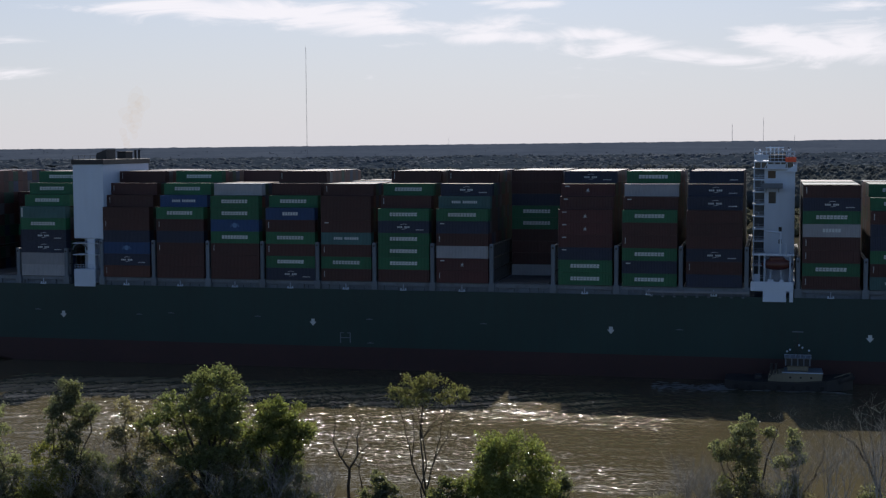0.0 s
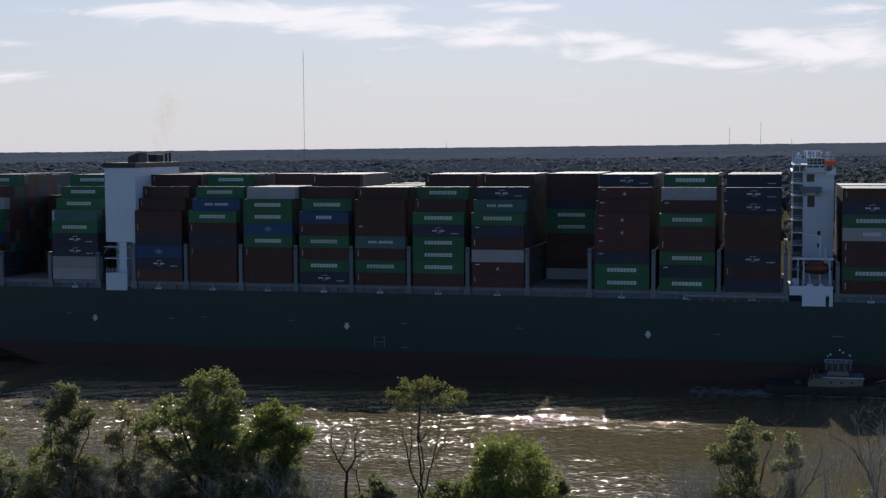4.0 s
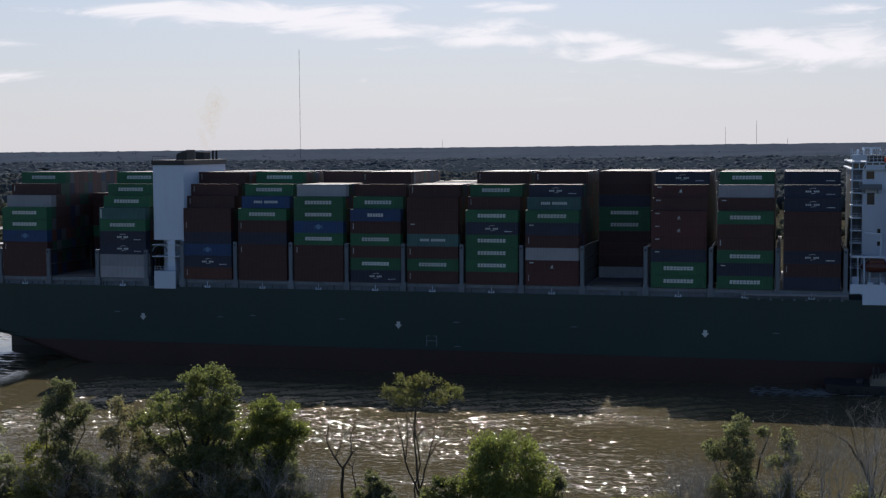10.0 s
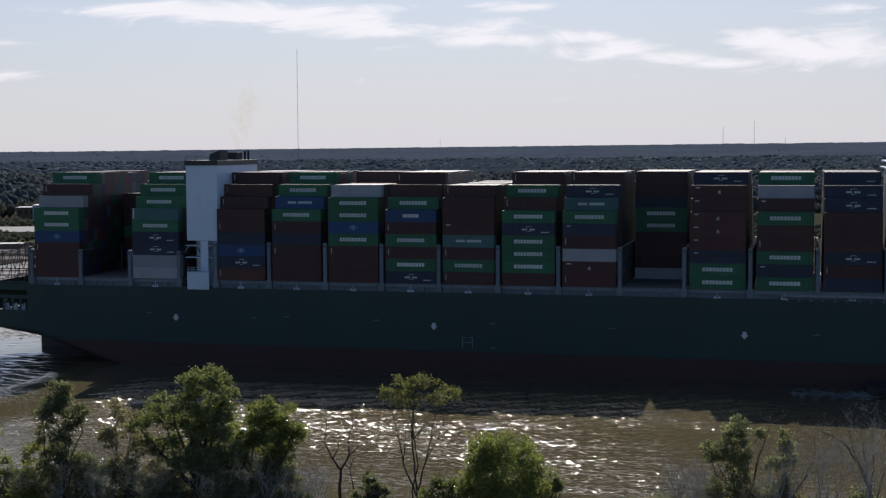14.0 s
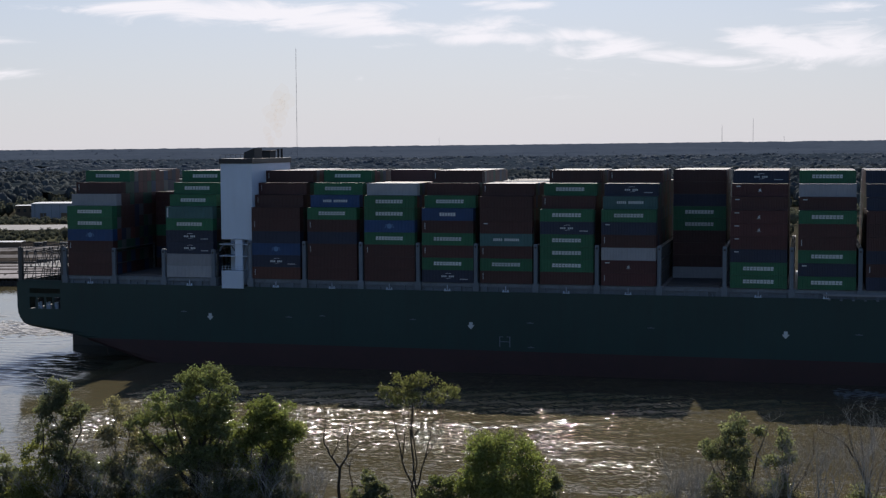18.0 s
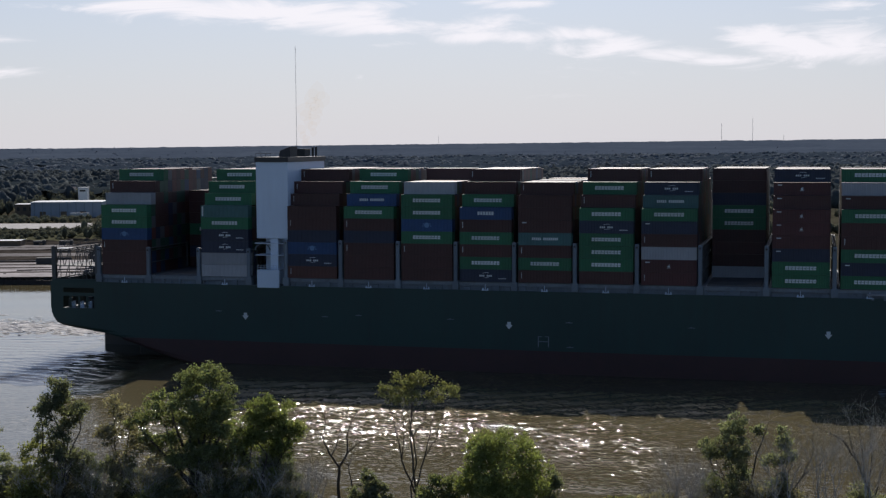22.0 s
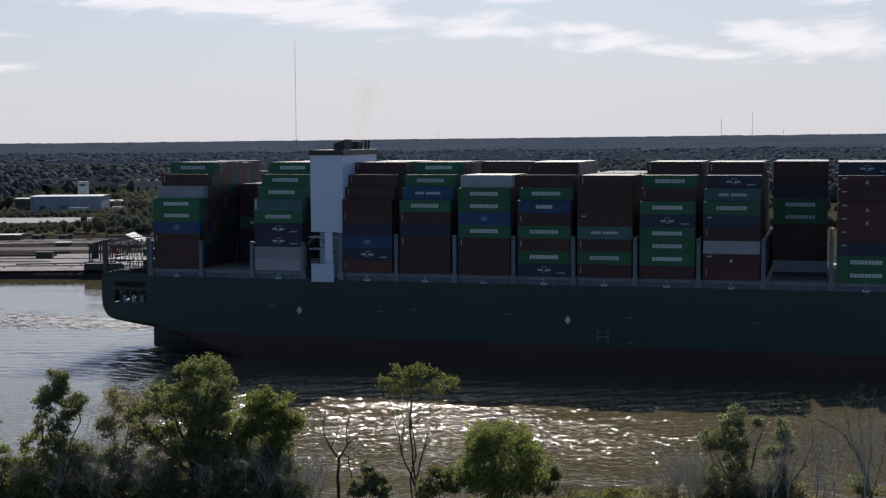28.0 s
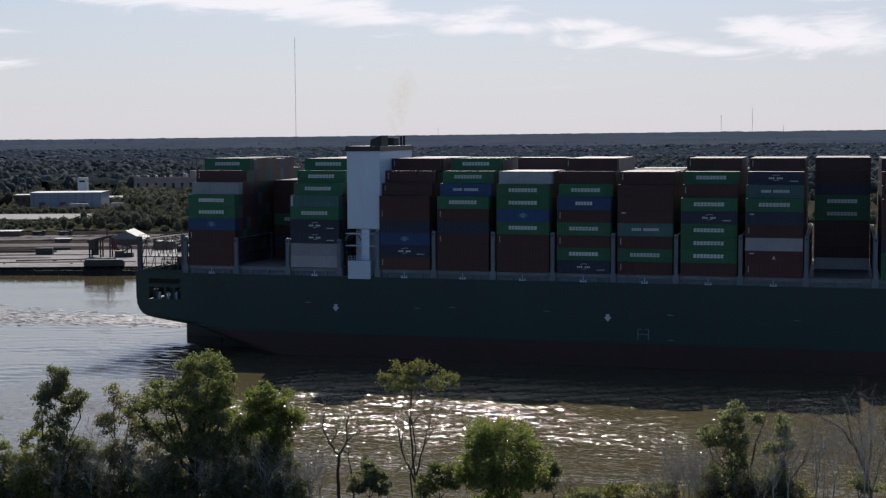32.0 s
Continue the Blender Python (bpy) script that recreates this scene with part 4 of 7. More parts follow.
def build_bridge():
    """Accommodation tower: white wall with windows, open stair decks at its after edge, wheelhouse and masts on top."""
    a0, a1 = 71.0, 80.1
    def up(name, bm, mat, parent, label=""):
        """Parts of the tower, which stands seven metres in from the ship's side."""
        ob = part(name, bm, mat, parent, label)
        if parent is ship:
            ob.location.y = 7.0
        return ob

    up("tower_wall", boxes((a0 + 2.3, a1, 1.0, 38.0, 28.0, 47.6), bevel=0.05), M["white"], ship, "white accommodation tower wall")
    # Grey instead of white: the stair recess's shade is put into the core.
    up("tower_core", boxes((a0, a0 + 2.3, 5.6, 38.0, DECK - 0.1, 47.6)), M["grey"], ship)
    up("tower_base", boxes((a0 + 2.3, a1, 4.0, 38.0, DECK - 0.1, 28.8)), M["white"], ship)
    for i in range(8):
        z = 25.4 + i * 2.8
        up("stair_deck", boxes((a0 - 0.25, a0 + 2.4, 0.8, 5.7, z, z + 0.3)), M["white"], ship)
        up("deck_guard", beams([((a0, 1.0, z + 1.2), (a0 + 2.3, 1.0, z + 1.2)), ((a0, 1.0, z + 0.7), (a0 + 2.3, 1.0, z + 0.7)),
                                  ((a0 + 1.1, 1.0, z), (a0 + 1.1, 1.0, z + 1.2))], 0.05), M["white"], ship)
        if i < 7:
            up("stair_flight", beams([((a0 + 0.3, 1.6, z + 0.2), (a0 + 2.1, 1.6, z + 2.85)), ((a0 + 0.3, 2.5, z + 0.2), (a0 + 2.1, 2.5, z + 2.85))], 0.1), M["grey"], ship)
    up("corner_post", boxes((a0 - 0.1, a0 + 0.15, 0.95, 1.2, 22.0, 48.0)), M["white"], ship)

    def window(x0, x1, z0, z1):
        w = up("window", boxes((x0, x1, 0.93, 1.02, z0, z1), bevel=0.02), M["glass"], ship, "dark glass window")
        up("window_frame", boxes((x0 - 0.12, x1 + 0.12, 0.96, 1.03, z1, z1 + 0.12), (x0 - 0.12, x1 + 0.12, 0.96, 1.03, z0 - 0.12, z0),
                                   (x0 - 0.12, x0, 0.96, 1.03, z0, z1), (x1, x1 + 0.12, 0.96, 1.03, z0, z1)), M["white"], w)

    window(74.3, 75.9, 39.8, 42.4)
    for z in (30.6, 33.4):
        window(76.6, 77.3, z, z + 1.0)
    up("vent_panel", boxes((74.1, 75.8, 0.9, 1.02, 45.5, 47.2), bevel=0.02), M["brown"], ship)
    up("wall_platform", boxes((a0 + 1.6, a0 + 6.4, -0.6, 1.0, 43.2, 43.45), (a0 + 1.6, a0 + 6.4, -0.6, -0.5, 43.45, 44.4), (a0 + 2.6, a0 + 2.8, -0.5, 1.0, 42.3, 43.2), (a0 + 5.4, a0 + 5.6, -0.5, 1.0, 42.3, 43.2)), M["grey"], ship)
    up("platform_rail", beams([((a0 + 1.6, -0.55, 44.9), (a0 + 6.4, -0.55, 44.9)), ((a0 + 1.6, -0.55, 44.3), (a0 + 1.6, -0.55, 44.9)),
                                 ((a0 + 4.0, -0.55, 44.3), (a0 + 4.0, -0.55, 44.9)), ((a0 + 6.4, -0.55, 44.3), (a0 + 6.4, -0.55, 44.9))], 0.06), M["white"], ship)
    # wheelhouse wing
    up("wing_floor", boxes((a0 - 0.3, a1 + 0.4, 0.2, 50.0, 47.6, 47.85)), M["white"], ship)
    wing = up("wing_glass", boxes((a0 + 0.1, a1 - 0.3, 0.5, 49.5, 47.85, 49.1)), M["glass"], ship)
    for i in range(7):
        x = a0 + 0.1 + i * 1.44
        up("wing_mullion", boxes((x - 0.09, x + 0.09, 0.4, 0.52, 47.85, 49.1)), M["white"], wing)
    # White cover over the glass: the panes' bright look is put into its paint.
    up("wing_panel", boxes((a0 + 2.9, a0 + 7.0, 0.36, 0.48, 47.85, 48.7)), M["white"], ship)
    for x0, x1 in ((a0 + 2.4, a0 + 3.3), (a0 + 6.4, a0 + 7.6)):
        up("wing_brace", beams([((x0, 0.3, 47.9), (x1, 0.3, 49.6))], 0.12), M["white"], ship)
    bm = bmesh.new()          # bulwark that sweeps down at the forward corner
    q = [bm.verts.new((x, y, z)) for y in (0.1, 0.25) for x, z in ((a0 + 7.0, 47.0), (a1 + 0.4, 47.0), (a1 + 0.4, 49.0), (a1 - 0.4, 48.2), (a0 + 7.6, 47.7))]
    bm.faces.new(q[:5])
    bm.faces.new(q[5:][::-1])
    for k in range(5):
        bm.faces.new((q[k], q[k + 5], q[(k + 1) % 5 + 5], q[(k + 1) % 5]))
    bmesh.ops.recalc_face_normals(bm, faces=bm.faces)
    up("wing_bulwark", bm, M["white"], ship)
    up("wing_fascia", boxes((a0 - 0.1, a1, 0.3, 49.7, 49.1, 49.4), bevel=0.04), M["white"], ship)
    up("signal_board", boxes((77.9, 80.3, 0.1, 0.9, 49.2, 50.3), bevel=0.02), M["beacon"], ship, "bright orange signal board")
    for y in (0.4, 9.0):
        pr = [((a0 + i * 0.9, y, 49.4), (a0 + i * 0.9, y, 51.6 + 0.7 * (i % 3 == 0))) for i in range(11)]
        pr += [((a0, y, z), (a0 + 9.0, y, z)) for z in (50.0, 50.7, 51.5)]
        up("monkey_island_rail", beams(pr, 0.07), M["white"], ship)
    up("rail_canvas", boxes((a0, a0 + 3.2, 0.36, 0.42, 49.6, 50.9), bevel=0.02), M["white"], ship)
    up("monkey_island_house", boxes((a0 + 3.2, a0 + 7.0, 1.2, 8, 49.4, 50.9), bevel=0.1), M["soot"], ship, "dark sooty deck box")
    up("locker", boxes((a0 + 0.4, a0 + 1.9, 3.0, 5.0, 49.4, 51.0), bevel=0.05), M["white"], ship)
    up("radar_mast", beams([((74.5, 25, 49.4), (74.5, 25, 52.6)), ((74.5, 21, 52.0), (74.5, 29, 52.0)), ((76.4, 25, 49.4), (76.4, 25, 52.4))], 0.16, 6), M["white"], ship)
    up("radar_scanner", boxes((73.4, 77.6, 10.0, 10.3, 52.3, 52.55), (75.3, 75.6, 10.0, 10.3, 49.4, 52.3), bevel=0.03), M["white"], ship)
    for x, y in ((72.2, 2.0), (78.6, 3.0), (77.3, 6.0)):
        bm = bmesh.new()
        tube(bm, (x, y, 49.4), (x, y, 51.6), 0.12, 0.1, 6)
        bmesh.ops.create_icosphere(bm, subdivisions=1, radius=0.34, matrix=Matrix.Translation((x, y, 51.8)))
        up("antenna_dome", bm, M["white"], ship)
    # boat deck, lifeboat, side screen
    part("boat_deck", boxes((a0 - 0.2, a1, 0.4, 4.0, 22.0, 22.2)), M["white"], ship)
    bm = bmesh.new()
    bmesh.ops.create_uvsphere(bm, u_segments=16, v_segments=10, radius=1.0)
    for v in bm.verts:
        x, y, z = v.co
        k = (1 - 0.55 * abs(x) ** 3)
        v.co = (x * 3.5 + 76.3, 2.2 + y * 1.4 * k, 26.3 + (z * 1.5 if z > 0 else z * 1.25) * (0.75 + 0.25 * k))
    boat = part("lifeboat", bm, M["orange"], ship, "enclosed dark orange lifeboat", True)
    part("boat_canopy", boxes((74.6, 78.0, 1.3, 3.1, 26.9, 28.1), bevel=0.3), M["orange"], boat)
    for x in (73.6, 79.2):
        part("boat_davit", beams([((x, 1.0, 22.2), (x, 0.8, 25.4)), ((x, 0.8, 25.4), (x, 2.0, 28.6)), ((x, 2.0, 28.6), (x, 4.0, 28.8))], 0.2, 6), M["white"], ship)
    for x in (72.4, 74.9, 77.2, 79.7):
        part("boat_deck_post", boxes((x - 0.18, x + 0.18, 3.6, 3.9, 22.2, 28.4), bevel=0.03), M["white"], ship)
    part("boat_deck_panel", boxes((76.9, 79.9, 3.6, 3.8, 26.4, 28.4), (71.2, 72.6, 3.0, 3.3, 22.2, 24.0)), M["white"], ship)
    part("boat_rail", beams([((a0, 0.5, 23.9), (a1, 0.5, 23.9)), ((a0, 0.5, 23.4), (a1, 0.5, 23.4))] + [((a0 + k * 1.3, 0.5, 22.2), (a0 + k * 1.3, 0.5, 23.9)) for k in range(8)], 0.05), M["white"], ship)
    part("boom", beams([((77.0, 0.7, 28.6), (77.0, 0.2, 33.6)), ((77.0, 0.2, 33.6), (73.6, 0.2, 33.9)), ((78.2, 0.7, 28.6), (78.2, 0.3, 31.2))], 0.2, 6), M["white"], ship)
    part("gallery_beam", boxes((a0 - 0.1, a1, 0.7, 1.2, 28.4, 28.8)), M["white"], ship)
    part("side_screen", boxes((70.6, 79.9, -0.08, 0.3, 20.5, 22.6), (73.3, 78.4, -0.08, 0.3, 18.1, 20.5), (79.1, 79.9, -0.08, 0.3, 18.1, 20.5),
                              (74.3, 75.6, -0.08, 0.3, 22.6, 23.1), (76.9, 77.8, -0.08, 0.3, 22.6, 23.1), bevel=0.02), M["white"], ship, "white steel screen at the deck edge")


build_bridge()


def build_stern_frame():
    """Open lattice platform over the mooring deck at the stern."""
    y = 0.5
    part("stern_column", boxes((-150.6, -149.5, 0.4, 1.4, DECK - 6.0, 27.9), bevel=0.08), M["darksteel"], ship)
    part("stern_column", boxes((-138.5, -137.7, 0.4, 1.2, DECK - 0.2, 28.6), bevel=0.08), M["darksteel"], ship)
    for yy in (0.7, 12.0, 25.0, 38.0, 50.3):
        pr = [((-150, yy, 27.4), (-138, yy, 28.9)), ((-150, yy, 26.8), (-138, yy, 26.6)), ((-150, yy, 23.0), (-138, yy, 23.0)), ((-150, yy, 21.2), (-138, yy, 21.4)),
              ((-150, yy, 19.6), (-138, yy, 19.6))]
        for i in range(5):
            x = -149.4 + i * 2.4
            pr += [((x + 1.2, yy, 19.6), (x + 1.2, yy, 26.8)), ((x, yy, 19.6), (x + 1.0, yy, 23.0)), ((x, yy, 23.0), (x + 1.3, yy, 27.2 + 0.3 * i)), ((x + 2.2, yy, 23.0), (x + 1.3, yy, 27.2 + 0.3 * i))]
        part("stern_truss", beams(pr, 0.10), M["darksteel"], ship)
    # Added dark box that blocks the bright yard seen through the lattice.
    part("winch_house", boxes((-146.5, -140.5, 14.0, 20.0, 19.6, 24.6), bevel=0.1), M["darksteel"], ship)
    for x, yy, w in ((-148.2, 6.0, 1.4), (-144.8, 9.0, 1.8), (-141.0, 5.0, 1.5), (-146.4, 12.0, 1.2), (-142.6, 13.0, 1.6)):
        part("deck_locker", boxes((x - w / 2, x + w / 2, yy - 0.8, yy + 0.8, 12.0, 13.8 + 0.3 * w), bevel=0.08), M["darksteel"], ship)
    part("stern_gallery", boxes((-150.2, -138, 0.8, BEAM - 0.8, 22.8, 23.0)), M["darksteel"], ship)
    part("stern_sill", boxes((-150.3, -137.4, 0.3, 1.0, DECK - 0.4, DECK + 0.5)), M["hull"], ship)
    for yy in (0.7, 25.0, 50.3):
        part("stern_roof_rail", beams([((-150, yy, 28.2), (-138, yy, 29.7))] + [((-150 + k * 0.75, yy, 27.4 + k * 0.094), (-150 + k * 0.75, yy, 28.2 + k * 0.094)) for k in range(17)], 0.06), M["darksteel"], ship)
    for x in (-149.6, -147.0, -144.0, -141.0, -138.4):
        part("cross_beam", beams([((x, 0.7, 26.7), (x, 50.3, 26.7)), ((x, 0.7, 19.7), (x, 50.3, 19.7))], 0.16), M["darksteel"], ship)


build_stern_frame()

# ---- the tug beside the hull ----
def build_tug():
    tug = thing("tugboat", "black-hulled tug with a cream deckhouse beside the ship", "tug")
    m = pose(79.0, -7.2, 0)
    moving.append((tug, m))
    tug.matrix_basis = m
    st = [(-13.5, 3.6), (-12, 4.6), (-6, 5.2), (2, 5.2), (8, 4.6), (11.5, 3.0), (13.6, 0.6)]
    bm = bmesh.new()
    rings = []
    for x, h in st:
        sheer = 1.9 + 1.5 * max(0, x / 13) ** 2 + 0.2 * max(0, -x / 13)
        rings.append([bm.verts.new(p) for p in ((x, -h * 0.75, -1.2), (x, -h, 0.3), (x, -h - 0.1, sheer), (x, h + 0.1, sheer), (x, h, 0.3), (x, h * 0.75, -1.2))])
    for p, q in zip(rings, rings[1:]):
        for i in range(6):
            bm.faces.new((p[i], q[i], q[(i + 1) % 6], p[(i + 1) % 6]))
    bm.faces.new(rings[0])
    bm.faces.new(rings[-1][::-1])
    bmesh.ops.recalc_face_normals(bm, faces=bm.faces)
    part("tug_hull", bm, M["black"], tug, "low black tug hull")
    part("bow_fender", beams([((10.5, -3.6, 2.2), (13.6, -0.4, 2.7)), ((13.6, -0.4, 2.7), (13.6, 0.4, 2.7)), ((13.6, 0.4, 2.7), (10.5, 3.6, 2.2))], 0.45, 8), M["rubber"], tug)
    part("bow_rail", beams([((9.6, -3.6, 3.2), (13.0, -0.8, 3.9)), ((11.0, -2.6, 2.2), (11.0, -2.6, 3.5)), ((13.0, -0.8, 2.6), (13.0, -0.8, 3.9))], 0.09), M["cream"], tug)
    bm = bmesh.new()          # low house with a raked after end
    for y in (-3.5, 3.5):
        for x, z in ((-4.4, 1.8), (7.0, 1.8), (7.2, 4.0), (-1.4, 3.75), (-3.7, 3.3)):
            bm.verts.new((x, y, z))
    bm.verts.ensure_lookup_table()
    for k in range(5):
        q = (k + 1) % 5
        bm.faces.new([bm.verts[n] for n in (k, q, q + 5, k + 5)])
    bm.faces.new(bm.verts[:5])
    bm.faces.new(bm.verts[5:][::-1])
    bmesh.ops.recalc_face_normals(bm, faces=bm.faces)
    bmesh.ops.bevel(bm, geom=bm.edges[:], offset=0.08, segments=1, affect="EDGES")
    part("deckhouse", bm, M["cream"], tug, "cream painted deckhouse with a raked after end")
    part("house_cap", boxes((-1.3, 7.3, -3.62, -3.4, 3.85, 4.05), bevel=0.03), M["white"], tug, "white cap along the deckhouse top")
    part("house_top", boxes((-0.9, 7.2, -3.38, 3.5, 3.98, 4.06), bevel=0.03), M["grey"], tug, "grey deckhouse roof")
    for x in (-4.3, -3.6, -2.9, -2.2):
        part("stanchion", beams([((x, -3.55, 2.0), (x + 0.5, -3.55, 4.3))], 0.09), M["cream"], tug)
    for x in (0.4, 2.6, 4.8):
        part("porthole", boxes((x - 0.22, x + 0.22, -3.53, -3.46, 2.7, 3.1), bevel=0.05), M["glass"], tug)
    part("wheelhouse_base", boxes((-0.3, 4.2, -2.2, 2.2, 4.06, 5.3), bevel=0.2), M["cream"], tug)
    cab = part("wheelhouse_glass", boxes((-0.6, 4.5, -2.4, 2.4, 5.3, 6.9)), M["glass"], tug, "dark wheelhouse windows")
    for i in range(5):
        x = -0.6 + i * 1.275
        part("wheelhouse_mullion", boxes((x - 0.13, x + 0.13, -2.5, -2.38, 5.3, 6.9)), M["grey"], cab)
    part("wheelhouse_roof", boxes((-0.9, 4.8, -2.7, 2.7, 6.9, 7.1), bevel=0.06), M["grey"], tug)
    part("roof_rail", beams([((-0.8, -2.6, 7.75), (4.7, -2.6, 7.75))] + [((-0.8 + k * 1.1, -2.6, 7.1), (-0.8 + k * 1.1, -2.6, 7.75)) for k in range(6)], 0.06), M["white"], tug)
    part("tug_mast", beams([((1.9, 0, 7.1), (1.9, 0, 12.4)), ((1.0, 0, 9.6), (2.8, 0, 9.6)), ((1.2, -0.9, 10.4), (1.2, 0.9, 10.4)), ((1.2, 0, 7.1), (1.9, 0, 10.6)), ((2.9, 0, 7.1), (1.9, 0, 10.6))], 0.1), M["black"], tug)
    part("radar_bar", boxes((0.7, 3.1, -0.15, 0.15, 12.3, 12.55), bevel=0.05), M["grey"], tug)
    for x, z in ((-0.3, 8.1), (0.3, 8.5), (2.2, 9.5), (2.9, 9.0), (4.3, 8.4)):
        part("searchlight", boxes((x - 0.2, x + 0.2, -1.8, -1.4, z, z + 0.4), bevel=0.1), M["white"], tug)
        part("lamp_bracket", beams([((x, -1.6, 7.1), (x, -1.6, z))], 0.05), M["black"], tug)
    for x in (-2.6, -3.6):
        bm = bmesh.new()
        tube(bm, (x, -1.6, 3.2), (x, -1.6, 5.6), 0.34, 0.3, 8)
        part("exhaust_stack", bm, M["black"], tug)
    part("winch", boxes((-7.2, -5.4, -1.2, 1.2, 1.5, 2.9), bevel=0.3), M["black"], tug)
    for x in (-11, -8, -5, -2, 1, 4, 7):
        bm = bmesh.new()
        tube(bm, (x, -5.3, 1.0), (x, -5.65, 1.0), 0.5, 0.5, 10)
        part("tyre_fender", bm, M["rubber"], tug)


build_tug()


def build_tug_wash():
    """Broken water thrown up round the tug."""
    rng = random.Random(16)
    bm = bmesh.new()
    for i in range(240):
        c = Vector((-13 - 16 * rng.random() ** 1.4, -4.5 + rng.gauss(0, 2.6), 0)) if i < 190 else Vector((rng.uniform(-13, 13), -6.0 + rng.gauss(0, 0.5), 0))
        L, W = rng.uniform(0.3, 1.6), rng.uniform(0.12, 0.4)
        vs = [bm.verts.new((c.x + math.cos(k) * L * rng.uniform(0.6, 1.1), c.y + math.sin(k) * W * rng.uniform(0.6, 1.1), 0.26)) for k in (0, 0.9, 1.8, 2.7, 3.6, 4.5, 5.4)]
        m = bm.verts.new((c.x, c.y, 0.36))
        for k in range(7):
            bm.faces.new((vs[k], vs[(k + 1) % 7], m))
    ob = thing("tug_wash", "pale broken water behind the tug", "foam", kind="stuff", mesh=mesh_of("tug_wash", bm, M["wash"], True))
    m = pose(79.0, -7.2, 0)
    ob.matrix_basis = m
    moving.append((ob, m))


build_tug_wash()


def build_stern_swell():
    """Steep little waves thrown out beside the stern, in the ship's shade."""
    bm = bmesh.new()
    nx, ny = 100, 150
    grid = []
    for i in range(nx + 1):
        col = []
        for j in range(ny + 1):
            u, v = i / nx, j / ny
            a, b = -164 + 42 * u + 2.5 * noise.noise((v * 9, 1.0, 3.0)), -40 + 54 * v + 2.0 * noise.noise((u * 8, 5.0, 1.0))
            fade = min(1, 6.0 * u ** 3, 5 * (1 - u), 4 * v, 4 * (1 - v))
            w = 3.0 * noise.noise((a * 0.05, b * 0.09, 2.0))
            h = 0.5 + 0.5 * math.sin((b + 0.25 * a + w) * 1.7) * math.cos(a * 0.13 + 1.5 * noise.noise((a * 0.07, b * 0.2, 7.0)))
            h += 0.45 * noise.noise((a * 0.22, b * 0.75, 4.0))
            col.append(bm.verts.new((a, b, a * 0.00262 + 0.02 + 0.62 * fade * max(0.0, h))))
        grid.append(col)
    for p, q in zip(grid, grid[1:]):
        for j in range(ny):
            bm.faces.new((p[j], q[j], q[j + 1], p[j + 1]))
    ob = thing("stern_swell", "dark steep ripples spreading from the ship's stern", "waves", kind="stuff", mesh=mesh_of("stern_swell", bm, M["swirl"], True))
    m = pose(0, 0, 0)
    moving.append((ob, m))


build_stern_swell()


def wave_sheet(name, label, a0, a1, b0, b1, na, nb, mat, height, lift=0.12):
    """A patch of waves drawn along by the ship; height(a, b) gives the surface above its mean level."""
    verts, faces = [], []
    for i in range(na + 1):
        a = a0 + (a1 - a0) * i / na
        for j in range(nb + 1):
            b = b0 + (b1 - b0) * j / nb
            rim = min(1.0, i / 12, (na - i) / 12, j / 12, (nb - j) / 12)
            verts.append((a, b, a * 0.00262 + 0.05 + rim * (lift + height(a, b)) - 0.12 * (1 - rim)))
    for i in range(na):
        for j in range(nb):
            k = i * (nb + 1) + j
            faces.append((k, k + nb + 1, k + nb + 2, k + 1))
    ob = thing(name, label, "waves", kind="stuff", mesh=mesh_from(name, verts, faces, mat, True))
    moving.append((ob, pose(0, 0, 0)))


def build_ship_waves():
    """Diverging wave trains between the ship's side and the near bank, and a lower swell astern."""
    def beside(a, b):
        reach = 60 + 14 * max(0.0, min(1.0, (34 - a) / 60)) + 26 * max(0.0, min(1.0, (-20 - a) / 70))
        out = max(0.0, min(1.0, (reach + b) / 9 + 0.5))
        fore = max(0.12, min(1.0, (50 - a) / 12))
        gust = max(0.15, 0.62 + 0.75 * noise.noise((a * 0.035, b * 0.05, 9.0)) + (0.35 if b > -54 else 0.0) + (0.95 if b > -45 else 0.0))
        w = 1.6 * noise.noise((a * 0.05, b * 0.05, 3.0))
        s1, s2 = -0.60 * a + 0.80 * b + w, -0.48 * a + 0.88 * b + 1.5 * w
        h = 0.115 * math.sin(s1 * 1.33) + 0.06 * math.sin(s2 * 1.9 + 2.0) + 0.05 * noise.noise((a * 0.45, b * 0.8, 5.0))
        return out * fore * gust * h * (1 + 0.5 * max(0.0, min(1.0, (-35 - a) / 30)))

    def astern(a, b):
        w = 7.0 * noise.noise((a * 0.022, b * 0.05, 3.0)) + 2.0 * noise.noise((a * 0.08, b * 0.16, 1.0))
        gust = max(0.05, 0.4 + 1.3 * noise.noise((a * 0.03, b * 0.07, 6.0)))
        s1, s2 = -0.35 * a + 0.94 * b + w, 0.30 * a + 0.95 * b - w
        return gust * (0.052 * math.sin(s1 * 1.1) + 0.03 * math.sin(s2 * 1.7) + 0.05 * noise.noise((a * 0.2, b * 0.6, 5.0)))

    wave_sheet("ship_waves", "glinting wave trains spreading from the moving ship", -100.0, 66.0, -112.0, -18.0, 230, 186, M["wavewater"], beside)
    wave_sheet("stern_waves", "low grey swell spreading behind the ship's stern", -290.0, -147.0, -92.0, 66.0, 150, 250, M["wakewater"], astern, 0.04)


build_ship_waves()


